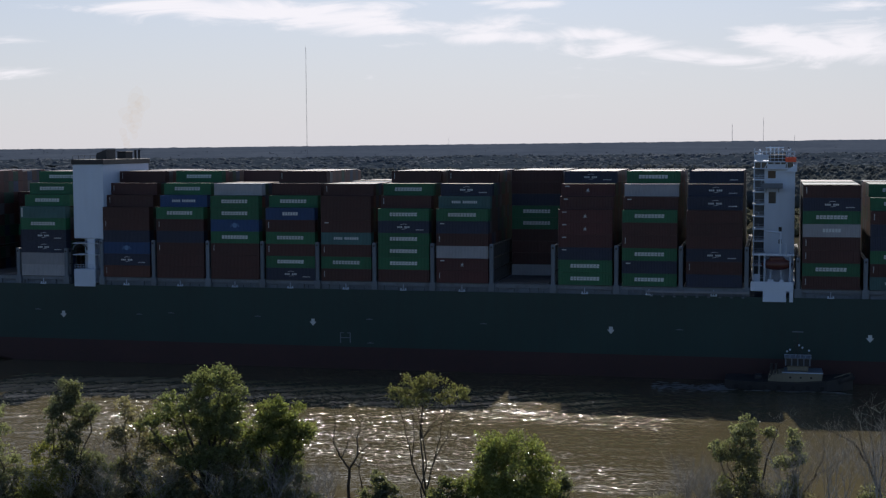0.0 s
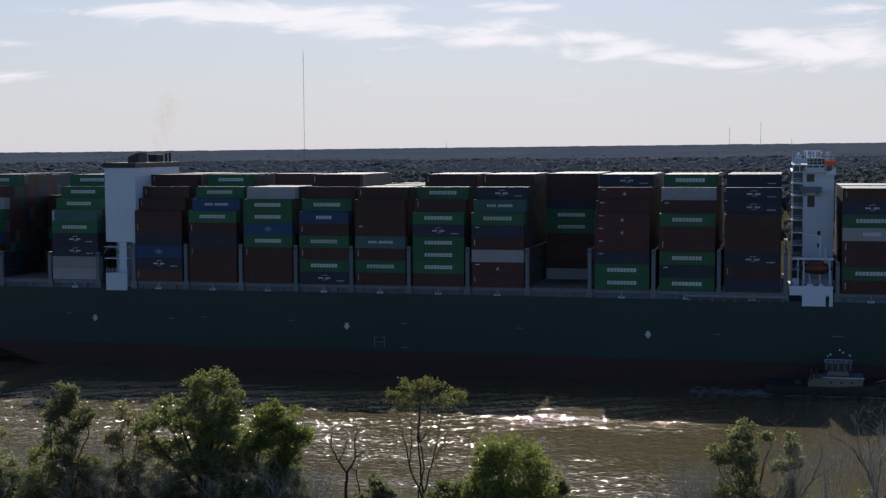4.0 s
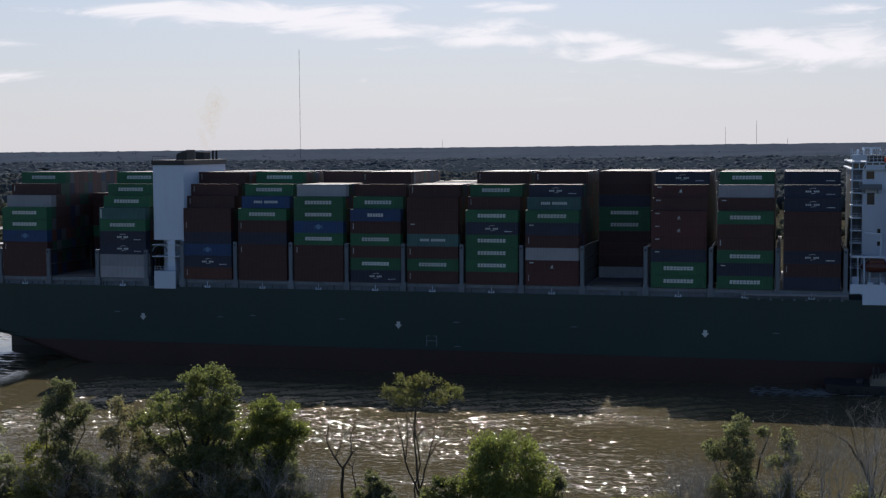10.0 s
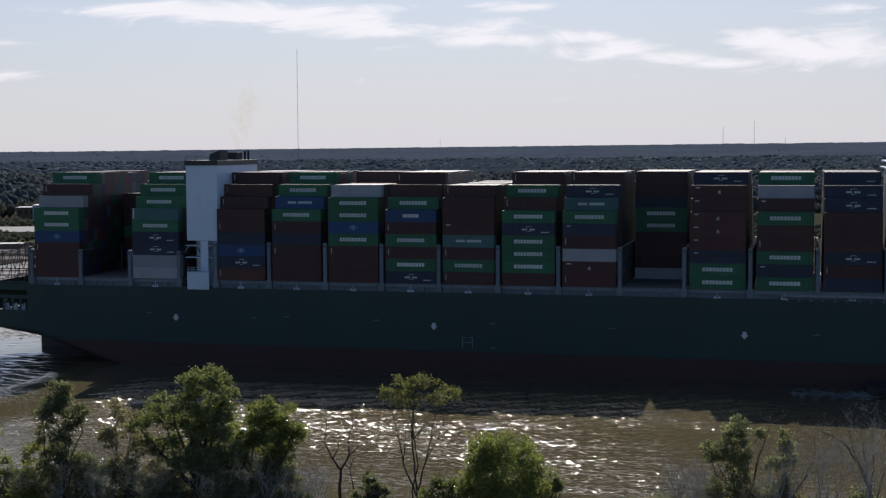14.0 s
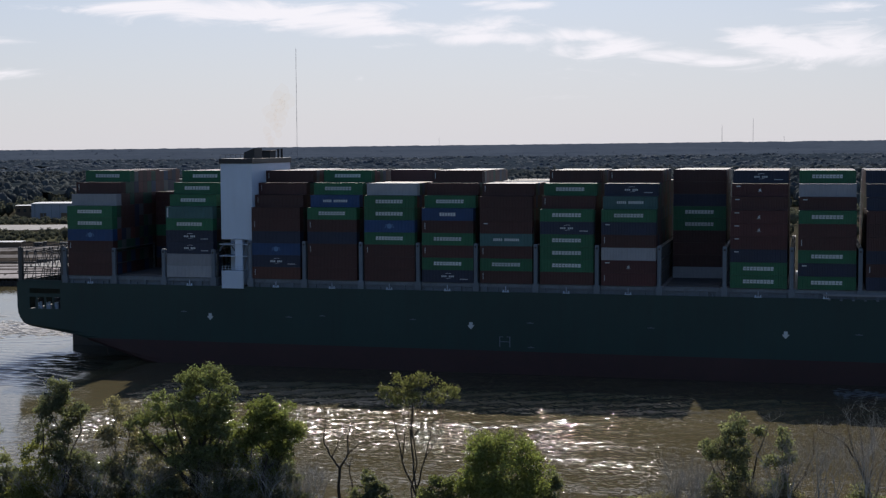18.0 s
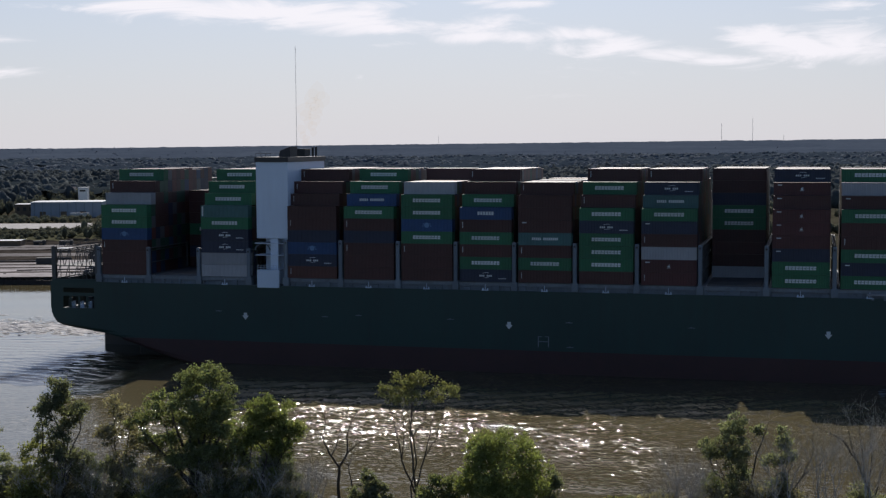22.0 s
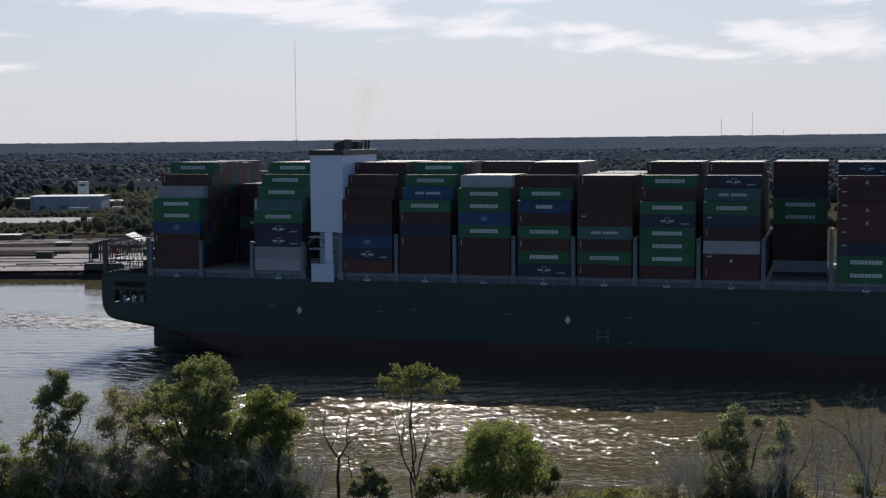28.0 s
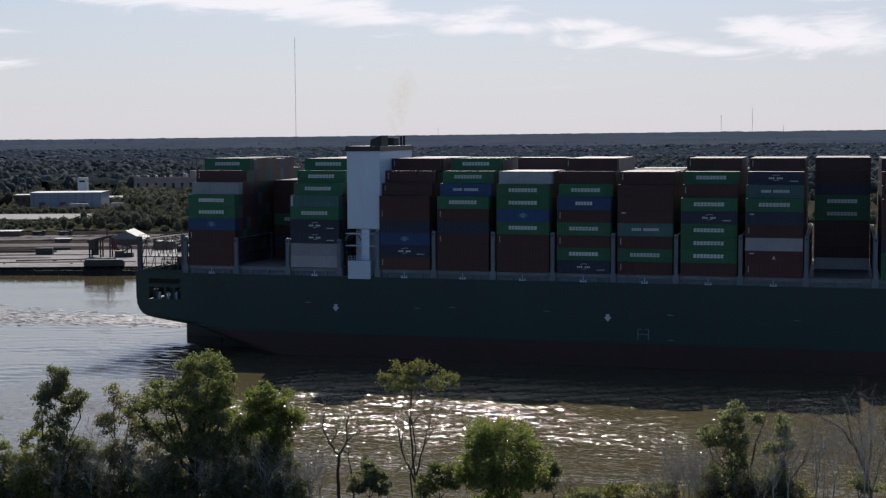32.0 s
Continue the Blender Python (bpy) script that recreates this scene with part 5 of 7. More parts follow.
# ---- churned water left behind by the screw ----
def build_wake():
    rng = random.Random(15)
    a, b = Vector((-56.0, 403.5, 0)), Vector((-250.0, 457.0, 0))
    way = (b - a).normalized()
    side = Vector((-way.y, way.x, 0))
    bm = bmesh.new()
    for i in range(3200):
        u = rng.random() ** 1.2
        wide = 4.5 + 13.0 * u
        c = a.lerp(b, u) + side * rng.gauss(0, wide * 0.8)
        L, W = rng.uniform(0.5, 3.6), rng.uniform(0.08, 0.28)
        turn = rng.gauss(0, 0.3)
        d = way * math.cos(turn) + side * math.sin(turn)
        e = Vector((-d.y, d.x, 0))
        ring = []
        for k in range(9):
            t = k / 9 * 2 * math.pi
            r = rng.uniform(0.55, 1.15)
            ring.append(c + d * math.cos(t) * L * r + e * math.sin(t) * W * r)
        vs = [bm.verts.new((p.x, p.y, 0.12)) for p in ring]
        m = bm.verts.new((c.x, c.y, 0.2 + 0.14 * rng.random()))
        for k in range(9):
            bm.faces.new((vs[k], vs[(k + 1) % 9], m))
    tagged(new("stern_wake", mesh_of("stern_wake", bm, M["foam"], True)), "pale churned foam trailing behind the ship's stern", "foam", kind="stuff")


build_wake()


# ---- far shore ----
def house(name, label, cat, x0, x1, y0, y1, h, roof, wall, rz=0, windows=0, roofmat=None, gable=0.0):
    """Long low building: walls, roof with a slight overhang, door openings and windows on the side to the river."""
    cx, cy = (x0 + x1) / 2, (y0 + y1) / 2
    z = ground_at(cx, cy)
    t = thing(name, label, cat, at=pose(cx, cy, z - 0.3, 0, 0, rz))
    w, d = (x1 - x0) / 2, (y1 - y0) / 2
    part("wall", boxes((-w, w, -d, d, 0, h)), wall, t)
    bm = bmesh.new()
    v = [bm.verts.new(p) for p in ((-w - 0.5, -d - 0.5, h), (w + 0.5, -d - 0.5, h), (w + 0.5, 0, h + 0.3 + gable), (-w - 0.5, 0, h + 0.3 + gable),
                                   (w + 0.5, d + 0.5, h), (-w - 0.5, d + 0.5, h))]
    for f in ((0, 1, 2, 3), (3, 2, 4, 5), (0, 3, 5), (1, 4, 2), (0, 5, 4, 1)):
        bm.faces.new([v[i] for i in f])
    part("roof", bm, roofmat or M["roof"], t)
    for i in range(windows):
        x = -w + (i + 0.5) * 2 * w / windows
        part("window", boxes((x - 1.1, x + 1.1, -d - 0.06, -d + 0.02, h * 0.45, h * 0.75)), M["glass"], t)
    return t


def ground_at(x, y):
    c, s = math.cos(radians(RIVER)), math.sin(radians(RIVER))
    return land_height(-(x - RO.x) * s + (y - RO.y) * c)


def build_far_shore():
    # pale fill of the yard on the bank
    def sheet(name, label, x0, x1, y0, y1, mat, cat, lift=0.35):
        bm = bmesh.new()
        nx, ny = 14, 8
        g = [[bm.verts.new((x0 + (x1 - x0) * i / nx, y0 + (y1 - y0) * j / ny + 2.0 * noise.noise((i * 0.6, j * 3.0, y0)),
                            2.6 + lift + 0.12 * noise.noise((i * 0.9, j * 0.9, x0)))) for j in range(ny + 1)] for i in range(nx + 1)]
        for i in range(nx):
            for j in range(ny):
                bm.faces.new((g[i][j], g[i + 1][j], g[i + 1][j + 1], g[i][j + 1]))
        ob = new(name, mesh_of(name, bm, mat, True))
        tagged(ob, label, cat, kind="structure")

    sheet("yard", "pale sandy fill on the industrial bank", -320, -60, 556, 640, M["yard"], "yard")
    sheet("yard_strip", "pale ground beyond the bank road", -330, -120, 662, 682, M["gravel"], "yard")
    sheet("yard_road", "dull gravel road along the bank", -340, -110, 700, 742, M["gravel"], "road", 0.2)
    # Dark strips where ridges and growth throw shade; it is painted into the earth.
    sheet("dirt_strip", "earth between yard and bank road, ridge shade painted in dark", -330, -110, 642, 661, M["dirt"], "earth")
    sheet("dirt_field", "earth behind the bank road, ridge shade painted in dark", -330, -110, 684, 699, M["dirt"], "earth")
    sheet("dirt_edge", "weedy earth before the field, plant shade painted in dark", -330, -100, 744, 769, M["dirt"], "earth", 0.3)
    sheet("meadow", "rough grass field behind the yard", -420, -100, 770, 870, M["grass"], "field", 0.2)
    sheet("pale_lot", "pale open lot in the fields", -292, -212, 886, 948, M["lot"], "lot", 0.5)
    # timber bulkhead along the water's edge
    rng = random.Random(4)
    wall = thing("bulkhead", "dark timber bulkhead along the far bank", "bulkhead")
    post = bmesh.new()
    tube(post, (0, 0, -1), (0, 0, 2.0), 0.26, 0.22, 7)
    post = mesh_of("pile", post, M["timber"])
    for i in range(120):
        p = river(-330 + i * 3.2, FAR - 0.5)
        o = part("pile", post, None, wall)
        o.location = (p.x, p.y, rng.uniform(-0.35, 0.25))
    for i in range(60):
        p = river(-330 + i * 6.4 + 3.2, FAR)
        o = part("sheeting", boxes((-3.2, 3.2, -0.12, 0.12, -1.0, 1.55 + rng.uniform(-0.15, 0.15)), (-3.2, 3.2, -0.3, 0.3, 1.5, 1.75)), M["timber"], wall)
        o.location = (p.x, p.y, 0)
        o.rotation_euler = (0, 0, radians(RIVER))
    bm = bmesh.new()
    for i in range(700):
        p = river(-330 + i * 0.54 + rng.uniform(-0.4, 0.4), FAR + rng.uniform(0.5, 3.2), 0)
        s = rng.uniform(0.4, 1.0)
        mt = Matrix.LocRotScale((p.x, p.y, rng.uniform(1.5, 2.4)), Euler((rng.random() * 3, rng.random() * 3, rng.random() * 3)), (s, s * 0.8, s * 0.6))
        bmesh.ops.create_icosphere(bm, subdivisions=1, radius=0.8, matrix=mt)
    tagged(new("riprap", mesh_of("riprap", bm, M["rock"])), "dark stones behind the bulkhead of the far bank", "rocks", kind="stuff")
    t = house("white_warehouse", "long pale blue-white metal warehouse beyond the fields", "warehouse", -292, -241, 1040, 1072, 11.5, 0, M["wallblue"], 2, 0)
    for x in range(-23, 25, 6):
        part("wall_rib", boxes((x - 0.2, x + 0.2, -16.15, -15.98, 0, 11.4)), M["grey"], t)
    for x in (-17, -2, 12):
        part("loading_door", boxes((x - 2.2, x + 2.2, -16.12, -15.98, 0, 4.6)), M["brown"], t)
    part("eaves_strip", boxes((-25.4, 25.4, -16.6, -16.4, 10.9, 11.6)), M["roof"], t)
    for x, y, l in ((-252, 1022, 13), (-226, 1030, 9)):
        b = thing("trailer", "pale lorry trailer parked by the warehouse", "trailer", at=pose(x, y, ground_at(x, y)))
        part("trailer_box", boxes((-l / 2, l / 2, -1.3, 1.3, 1.2, 4.0), bevel=0.05), M["roof"], b)
        for k in (-0.35, 0.3, 0.42):
            bm = bmesh.new()
            tube(bm, (k * l, -1.3, 0.5), (k * l, 1.3, 0.5), 0.5, 0.5, 10)
            part("wheel_pair", bm, M["rubber"], b)
    house("low_annex", "low grey building beside the warehouse", "building", -311, -297, 1066, 1086, 9.0, 0, M["brown"], 2, 3)
    house("grey_gable_house", "grey gabled house among the trees behind the tower", "house", -338, -323, 1290, 1310, 9.5, 0, M["wallblue"], 2, 3, M["gravel"], 4.0)
    bm = bmesh.new()
    for i in range(13):
        for j in range(2):
            bm.verts.new((-560 + i * 7 + 2 * noise.noise((i, j, 2.0)), 1500 + j * 190 + 6 * noise.noise((i * 0.7, j, 5.0)), 13.0 + 3.0 * j + 0.3 * noise.noise((i * 0.5, j, 1.0))))
    bm.verts.ensure_lookup_table()
    for i in range(12):
        bm.faces.new((bm.verts[2 * i], bm.verts[2 * i + 2], bm.verts[2 * i + 3], bm.verts[2 * i + 1]))
    tagged(new("hill_pasture", mesh_of("hill_pasture", bm, M["clearing"], True)), "pale green pasture in a gap of the woods", "field", kind="structure")
    for x, y, w in ((-188, 1125, 12), (-214, 1118, 8), (-172, 1105, 14), (-150, 1118, 9)):
        house("low_hut", "low pale-roofed hut among the trees", "hut", x - w / 2, x + w / 2, y - 4, y + 4, 5.0, 0, M["brown"], 0, 0, M["roof"], 0.8)
    t = thing("concrete_tower", "square white tower behind the warehouse", "tower", at=pose(-265.2, 1090, 2.0))
    part("shaft", boxes((-3.4, 3.4, -3.4, 3.4, 0, 19.8), bevel=0.1), M["roof"], t)
    for z in (9.0, 17.6):
        part("tower_window", boxes((-2.2, 2.2, -3.5, -3.38, z, z + 1.4)), M["glass"], t)
    part("parapet", boxes((-3.6, 3.6, -3.6, 3.6, 19.8, 20.8), bevel=0.1), M["roof"], t)
    t = house("brick_mill", "long tan brick mill with a flat roof", "mill", -252, -150, 1210, 1250, 15.5, 0, M["brick"], 3, 14, M["brown"])
    part("parapet", boxes((-51.4, 51.4, -20.4, -19.9, 15.4, 16.7), bevel=0.05), M["brick"], t)
    for k, (x, w, h) in enumerate(((-49, 3.0, 1.6), (-40, 1.4, 1.2), (-33, 1.8, 1.4), (-26, 1.4, 1.0), (-21, 2.0, 1.6), (-9, 2.6, 2.6), (-2, 5.0, 5.2), (7, 8.0, 3.4), (18, 4.0, 4.6), (27, 6.0, 3.8), (38, 3.0, 2.2))):
        part("roof_unit", boxes((x - w / 2, x + w / 2, -17, -12, 15.6, 16.6 + h), bevel=0.1), M["roof"] if k % 3 else M["brick"], t)
    house("low_sheds", "row of low dark slate-roofed sheds in front of the mill", "shed", -246, -166, 1160, 1185, 6.5, 0, M["darksteel"], 3, 0, M["dirt"], 2.0)
    house("grey_store", "low grey store with a pale roof by the mill", "shed", -262, -226, 1120, 1140, 4.5, 0, M["brown"], 2, 4, M["shedroof"], 0.6)
    house("pale_shed", "pale gabled open shed by the bank", "shed", -153, -135, 673, 688, 3.2, 0, M["brown"], 90, 0, M["shedroof"], 3.8)
    house("bank_shed", "low flat-roofed shed at the yard's edge", "shed", -226, -212, 735, 745, 3.4, 0, M["brown"], 0, 0)
    t = thing("skip_container", "dark steel skip standing on the pale yard", "container", at=pose(-167.5, 617, 2.95))
    part("body", boxes((-3.6, 3.6, -1.3, 1.3, 0, 2.6), bevel=0.08), M["black"], t)
    part("rim", boxes((-3.75, 3.75, -1.45, 1.45, 2.6, 2.8), bevel=0.03), M["soot"], t)
    for x, y, l, h in ((-205, 660, 20, 1.2), (-190, 598, 60, 0.5), (-180, 613, 70, 0.45), (-200, 628, 50, 0.6), (-165, 577, 90, 0.4), (-230, 588, 40, 0.5), (-195, 641, 80, 0.9), (-210, 690, 60, 1.3), (-165, 731, 50, 1.2), (-225, 752, 50, 1.5), (-176, 657, 44, 1.3), (-150, 652, 16, 1.6), (-185, 702, 70, 1.5), (-140, 698, 30, 1.6), (-226, 704, 24, 1.2), (-205, 722, 40, 0.9),
                       (-160, 752, 60, 2.0), (-215, 768, 36, 1.8), (-190, 774, 24, 2.4), (-245, 772, 20, 2.2)):
        t = thing("earth_bank", "low dark ridge of earth along the yard", "earth bank", at=pose(x, y, 2.4 if y > 642 else 2.95))
        bm = bmesh.new()
        n = 24
        rows = [[bm.verts.new((l * (i / n - 0.5), py, pz * h * (0.65 + 0.5 * noise.noise((i * 0.5, x, y))) * math.sin(math.pi * min(1, max(0.02, i / n))) ** 0.4))
                 for py, pz in ((-2.4, -0.2), (-1.2, 0.7), (0, 1.0), (1.2, 0.7), (2.4, -0.2))] for i in range(n + 1)]
        for p, q in zip(rows, rows[1:]):
            for k in range(4):
                bm.faces.new((p[k], q[k], q[k + 1], p[k + 1]))
        part("ridge", bm, M["dirt"], t, smooth=True)
    for x, y, l in ((-204, 742, 6.5), (-190, 741, 7.0)):
        b = thing("parked_truck", "dark truck parked on the gravel of the yard", "truck", at=pose(x, y, 2.75, 0, 0, rng.uniform(-8, 8)))
        part("truck_bed", boxes((-l / 2, l / 4, -1.2, 1.2, 0.9, 2.1), bevel=0.05), M["black"], b)
        part("cab", boxes((l / 4 + 0.15, l / 2, -1.15, 1.15, 0.7, 2.6), bevel=0.15), M["soot"], b)
        for k in (-0.35, -0.15, 0.36):
            bm = bmesh.new()
            tube(bm, (k * l, -1.25, 0.5), (k * l, 1.25, 0.5), 0.5, 0.5, 10)
            part("wheel_pair", bm, M["rubber"], b)
    bm = bmesh.new()
    for i in range(24):
        x, y = rng.uniform(-230, -70), rng.choice((rng.uniform(560, 640), rng.gauss(585, 1.5), rng.gauss(571, 1.0), rng.gauss(628, 2)))
        s = rng.uniform(0.25, 0.9)
        bmesh.ops.create_icosphere(bm, subdivisions=1, radius=1.0, matrix=Matrix.LocRotScale((x, y, 3.0), Euler((0, 0, rng.random() * 6)), (s * 2.2, s, s * 0.5)))
    tagged(new("yard_rubble", mesh_of("yard_rubble", bm, M["rock"])), "dark rubble and debris strewn over the yard", "rubble", kind="stuff")
    for x, y, l, w in ((-178, 628, 26, 0.35), (-214, 611, 18, 0.3), (-150, 585, 40, 0.25), (-196, 573, 34, 0.25), (-168, 640, 12, 0.6)):
        t = thing("pipe_run", "dark pipe lying across the pale yard", "pipe", at=pose(x, y, 3.05, 0, 0, rng.uniform(-5, 9)))
        part("pipe", beams([((-l / 2, 0, w), (l / 2, 0, w))], w, 7), M["soot"], t)
        for k in range(4):
            part("pipe_rest", boxes((-l / 2 + (k + 0.5) * l / 4 - 0.2, -l / 2 + (k + 0.5) * l / 4 + 0.2, -0.5, 0.5, -0.2, w)), M["timber"], t)
    # long dark tank by the bulkhead, with a hopper and a red conveyor behind it
    b = thing("long_tank", "long dark steel tank lying by the far bulkhead", "tank", at=pose(-127.6, 555, 2.45))
    part("tank_body", boxes((-7.8, 7.8, -1.7, 1.7, 0.2, 3.3), bevel=0.7), M["black"], b)
    for x in (-6, -2, 2, 6):
        part("cradle", boxes((x - 0.3, x + 0.3, -1.9, 1.9, -0.2, 0.6)), M["rubber"], b)
    b = thing("loading_canopy", "dark steel canopy on legs in the bank yard", "canopy", at=pose(-139.5, 600, 2.6))
    for x, h in ((-4.0, 7.4), (0.6, 8.4), (4.6, 9.2)):
        for y in (-2.2, 2.2):
            part("leg", boxes((x - 0.28, x + 0.28, y - 0.25, y + 0.25, 0, h)), M["soot"], b)
    bm = bmesh.new()
    q = [bm.verts.new((x, y, z)) for y in (-2.8, 2.8) for x, z in ((-4.8, 6.4), (5.4, 8.7), (5.4, 9.9), (-4.8, 7.6))]
    for f in ((0, 1, 2, 3), (7, 6, 5, 4), (0, 4, 5, 1), (1, 5, 6, 2), (2, 6, 7, 3), (3, 7, 4, 0)):
        bm.faces.new([q[k] for k in f])
    part("canopy_roof", bm, M["soot"], b)
    part("side_sheet", boxes((-4.2, -1.2, 2.2, 2.4, 1.0, 7.6), (-4.2, -1.8, -2.4, -2.2, 3.6, 7.2)), M["soot"], b)
    part("signal_post", beams([((3.0, 0, 9.0), (3.0, 0, 13.2)), ((2.4, 0, 12.6), (3.6, 0, 12.6))], 0.3, 5), M["soot"], b)
    part("drive_house", boxes((6.4, 9.5, -2.0, 2.0, 0.0, 3.0), (9.6, 13.8, -1.4, 1.4, 0.0, 2.2), bevel=0.2), M["soot"], b)
    part("frame", beams([((9.8, -1.4, 0), (9.8, -1.4, 5.4)), ((13.4, -1.4, 0), (13.4, -1.4, 5.0)), ((9.8, -1.4, 5.4), (13.4, -1.4, 5.0)), ((9.8, -1.4, 2.4), (13.4, -1.4, 5.0)), ((11.6, -1.4, 0), (11.6, -1.4, 5.2))], 0.3, 5), M["soot"], b)
    b = thing("conveyor", "sloping red conveyor in the bank yard", "conveyor", at=pose(-134, 603, 2.6))
    part("belt_frame", beams([((2.4, 0, 0.8), (-0.4, 0, 4.6)), ((-0.4, 0, 4.6), (-1.8, 0, 9.2)), ((3.0, 0.8, 0.8), (0.2, 0.8, 4.6)), ((0.2, 0.8, 4.6), (-1.2, 0.8, 9.2))], 0.5, 6), M["redmetal"], b, "red steel belt frame")
    part("support", beams([((-0.9, 0, 6.0), (0.6, 0, 0)), ((-0.5, 0.8, 6.0), (1.6, 0.8, 0))], 0.16, 5), M["soot"], b)
    part("motor_house", boxes((2.2, 5.0, -1.2, 1.2, 0, 2.4), bevel=0.15), M["soot"], b)
    for x, y, w, h in ((-120, 640, 9, 4.0), (-108, 655, 12, 5.0), (-178, 690, 7, 2.0), (-232, 690, 8, 2.2), (-198, 640, 4, 1.6)):
        t = thing("yard_hut", "small dark hut standing in the yard", "hut", at=pose(x, y, 2.5))
        part("wall", boxes((-w / 2, w / 2, -2.5, 2.5, 0, h)), M["brown"], t)
        part("roof", boxes((-w / 2 - 0.3, w / 2 + 0.3, -2.8, 2.8, h, h + 0.25)), M["roof"], t)
    # guyed mast and lattice towers far inland
    for i, (x, y, z1, r) in enumerate(((-283, 3000, 257, 0.6), (809, 4000, 104, 0.8), (896, 4000, 121, 0.55), (983, 4000, 72, 0.55), (20, 4300, 76, 0.5))):
        z0 = ground_at(x, y) - 1
        t = thing("radio_mast", "slender grey lattice radio mast above the woods", "radio mast", at=pose(x, y, z0))
        h = z1 - z0
        bm = bmesh.new()
        for k in range(3):
            c, s = math.cos(k * 2.094) * r, math.sin(k * 2.094) * r
            tube(bm, (c, s, 0), (c * 0.8, s * 0.8, h), 0.2, 0.18, 4)
        for k in range(int(h / 6)):
            q = k % 3
            p0 = (math.cos(q * 2.094) * r, math.sin(q * 2.094) * r, k * 6)
            p1 = (math.cos((q + 1) * 2.094) * r, math.sin((q + 1) * 2.094) * r, k * 6 + 6)
            tube(bm, p0, p1, 0.12, 0.12, 4)
        part("lattice", bm, M["lattice"], t)
        bm = bmesh.new()
        tube(bm, (0, 0, h), (0, 0, h + 4), 0.25, 0.1, 5)
        part("tip", bm, M["lattice"], t)


build_far_shore()


# ---- woods ----
def crown_template(seed, sub=1):
    bm = bmesh.new()
    bmesh.ops.create_icosphere(bm, subdivisions=sub, radius=1.0)
    v = np.array([q.co[:] for q in bm.verts])
    f = np.array([[q.index for q in p.verts] for p in bm.faces])
    bm.free()
    k = np.array([1 + 0.38 * noise.noise((p[0] * 1.7 + seed, p[1] * 1.7, p[2] * 1.7)) for p in v])
    return v * k[:, None], f


def scatter(name, label, places, mat, seed, sprays=24, spray=1.6, core=0.8, sub=1):
    """One mesh of many trees: a lumpy core with loose sprays of foliage round it. Places are (x, y, z, radius, height)."""
    rng = np.random.RandomState(seed)
    temps = [crown_template(seed + i * 7.3, sub) for i in range(6)]
    P = np.array(places)
    n = len(P)
    vs, fs, off = [], [], 0
    pick, turn = rng.randint(6, size=n), rng.rand(n) * 6.28
    for i in range(n):
        v, f = temps[pick[i]]
        x, y, z, r, h = P[i]
        c, s = math.cos(turn[i]), math.sin(turn[i])
        vs.append(np.stack([(v[:, 0] * c - v[:, 1] * s) * r * core + x, (v[:, 0] * s + v[:, 1] * c) * r * core + y, v[:, 2] * h * 0.5 * core + z + h * 0.48], 1))
        fs.append(f + off)
        off += len(v)
    d = rng.normal(size=(n, sprays, 3))
    d /= np.linalg.norm(d, axis=2)[..., None]
    d[..., 2] = np.abs(d[..., 2]) * 1.25 - 0.25
    rad = rng.uniform(0.75, 1.12, (n, sprays, 1))
    o = P[:, None, :3] + d * rad * np.stack([P[:, 3], P[:, 3], P[:, 4] * 0.52], 1)[:, None, :]
    o[..., 2] += P[:, None, 4] * 0.48
    o = o.reshape(-1, 3)
    k = len(o)
    s = (np.repeat(P[:, 3], sprays) / P[:, 3].mean() * spray * rng.uniform(0.5, 1.3, k))[:, None]
    face = d.reshape(-1, 3) + rng.normal(size=(k, 3)) * 0.4      # sprays lie on the crown's outside
    u = np.cross(face, rng.normal(size=(k, 3)))
    u /= np.linalg.norm(u, axis=1)[:, None] + 1e-9
    w = np.cross(u, face)
    w /= np.linalg.norm(w, axis=1)[:, None] + 1e-9
    q = np.stack([o - u * s, o + w * s * 0.7, o + u * s, o - w * s * 0.7], 1).reshape(-1, 3)
    i0 = off + np.arange(k) * 4
    tri = np.concatenate([np.stack([i0, i0 + 1, i0 + 2], 1), np.stack([i0, i0 + 2, i0 + 3], 1)])
    vs, fs = np.concatenate(vs + [q]), np.concatenate(fs + [tri])
    me = bpy.data.meshes.new(name)
    me.vertices.add(len(vs))
    me.vertices.foreach_set("co", vs.ravel())
    me.loops.add(fs.size)
    me.loops.foreach_set("vertex_index", fs.ravel())
    me.polygons.add(len(fs))
    me.polygons.foreach_set("loop_start", np.arange(0, fs.size, 3))
    me.polygons.foreach_set("use_smooth", np.ones(len(fs), dtype=bool))
    me.materials.append(mat)
    me.update(calc_edges=True)
    me.validate()
    return tagged(new(name, me), label, "woods", kind="stuff")


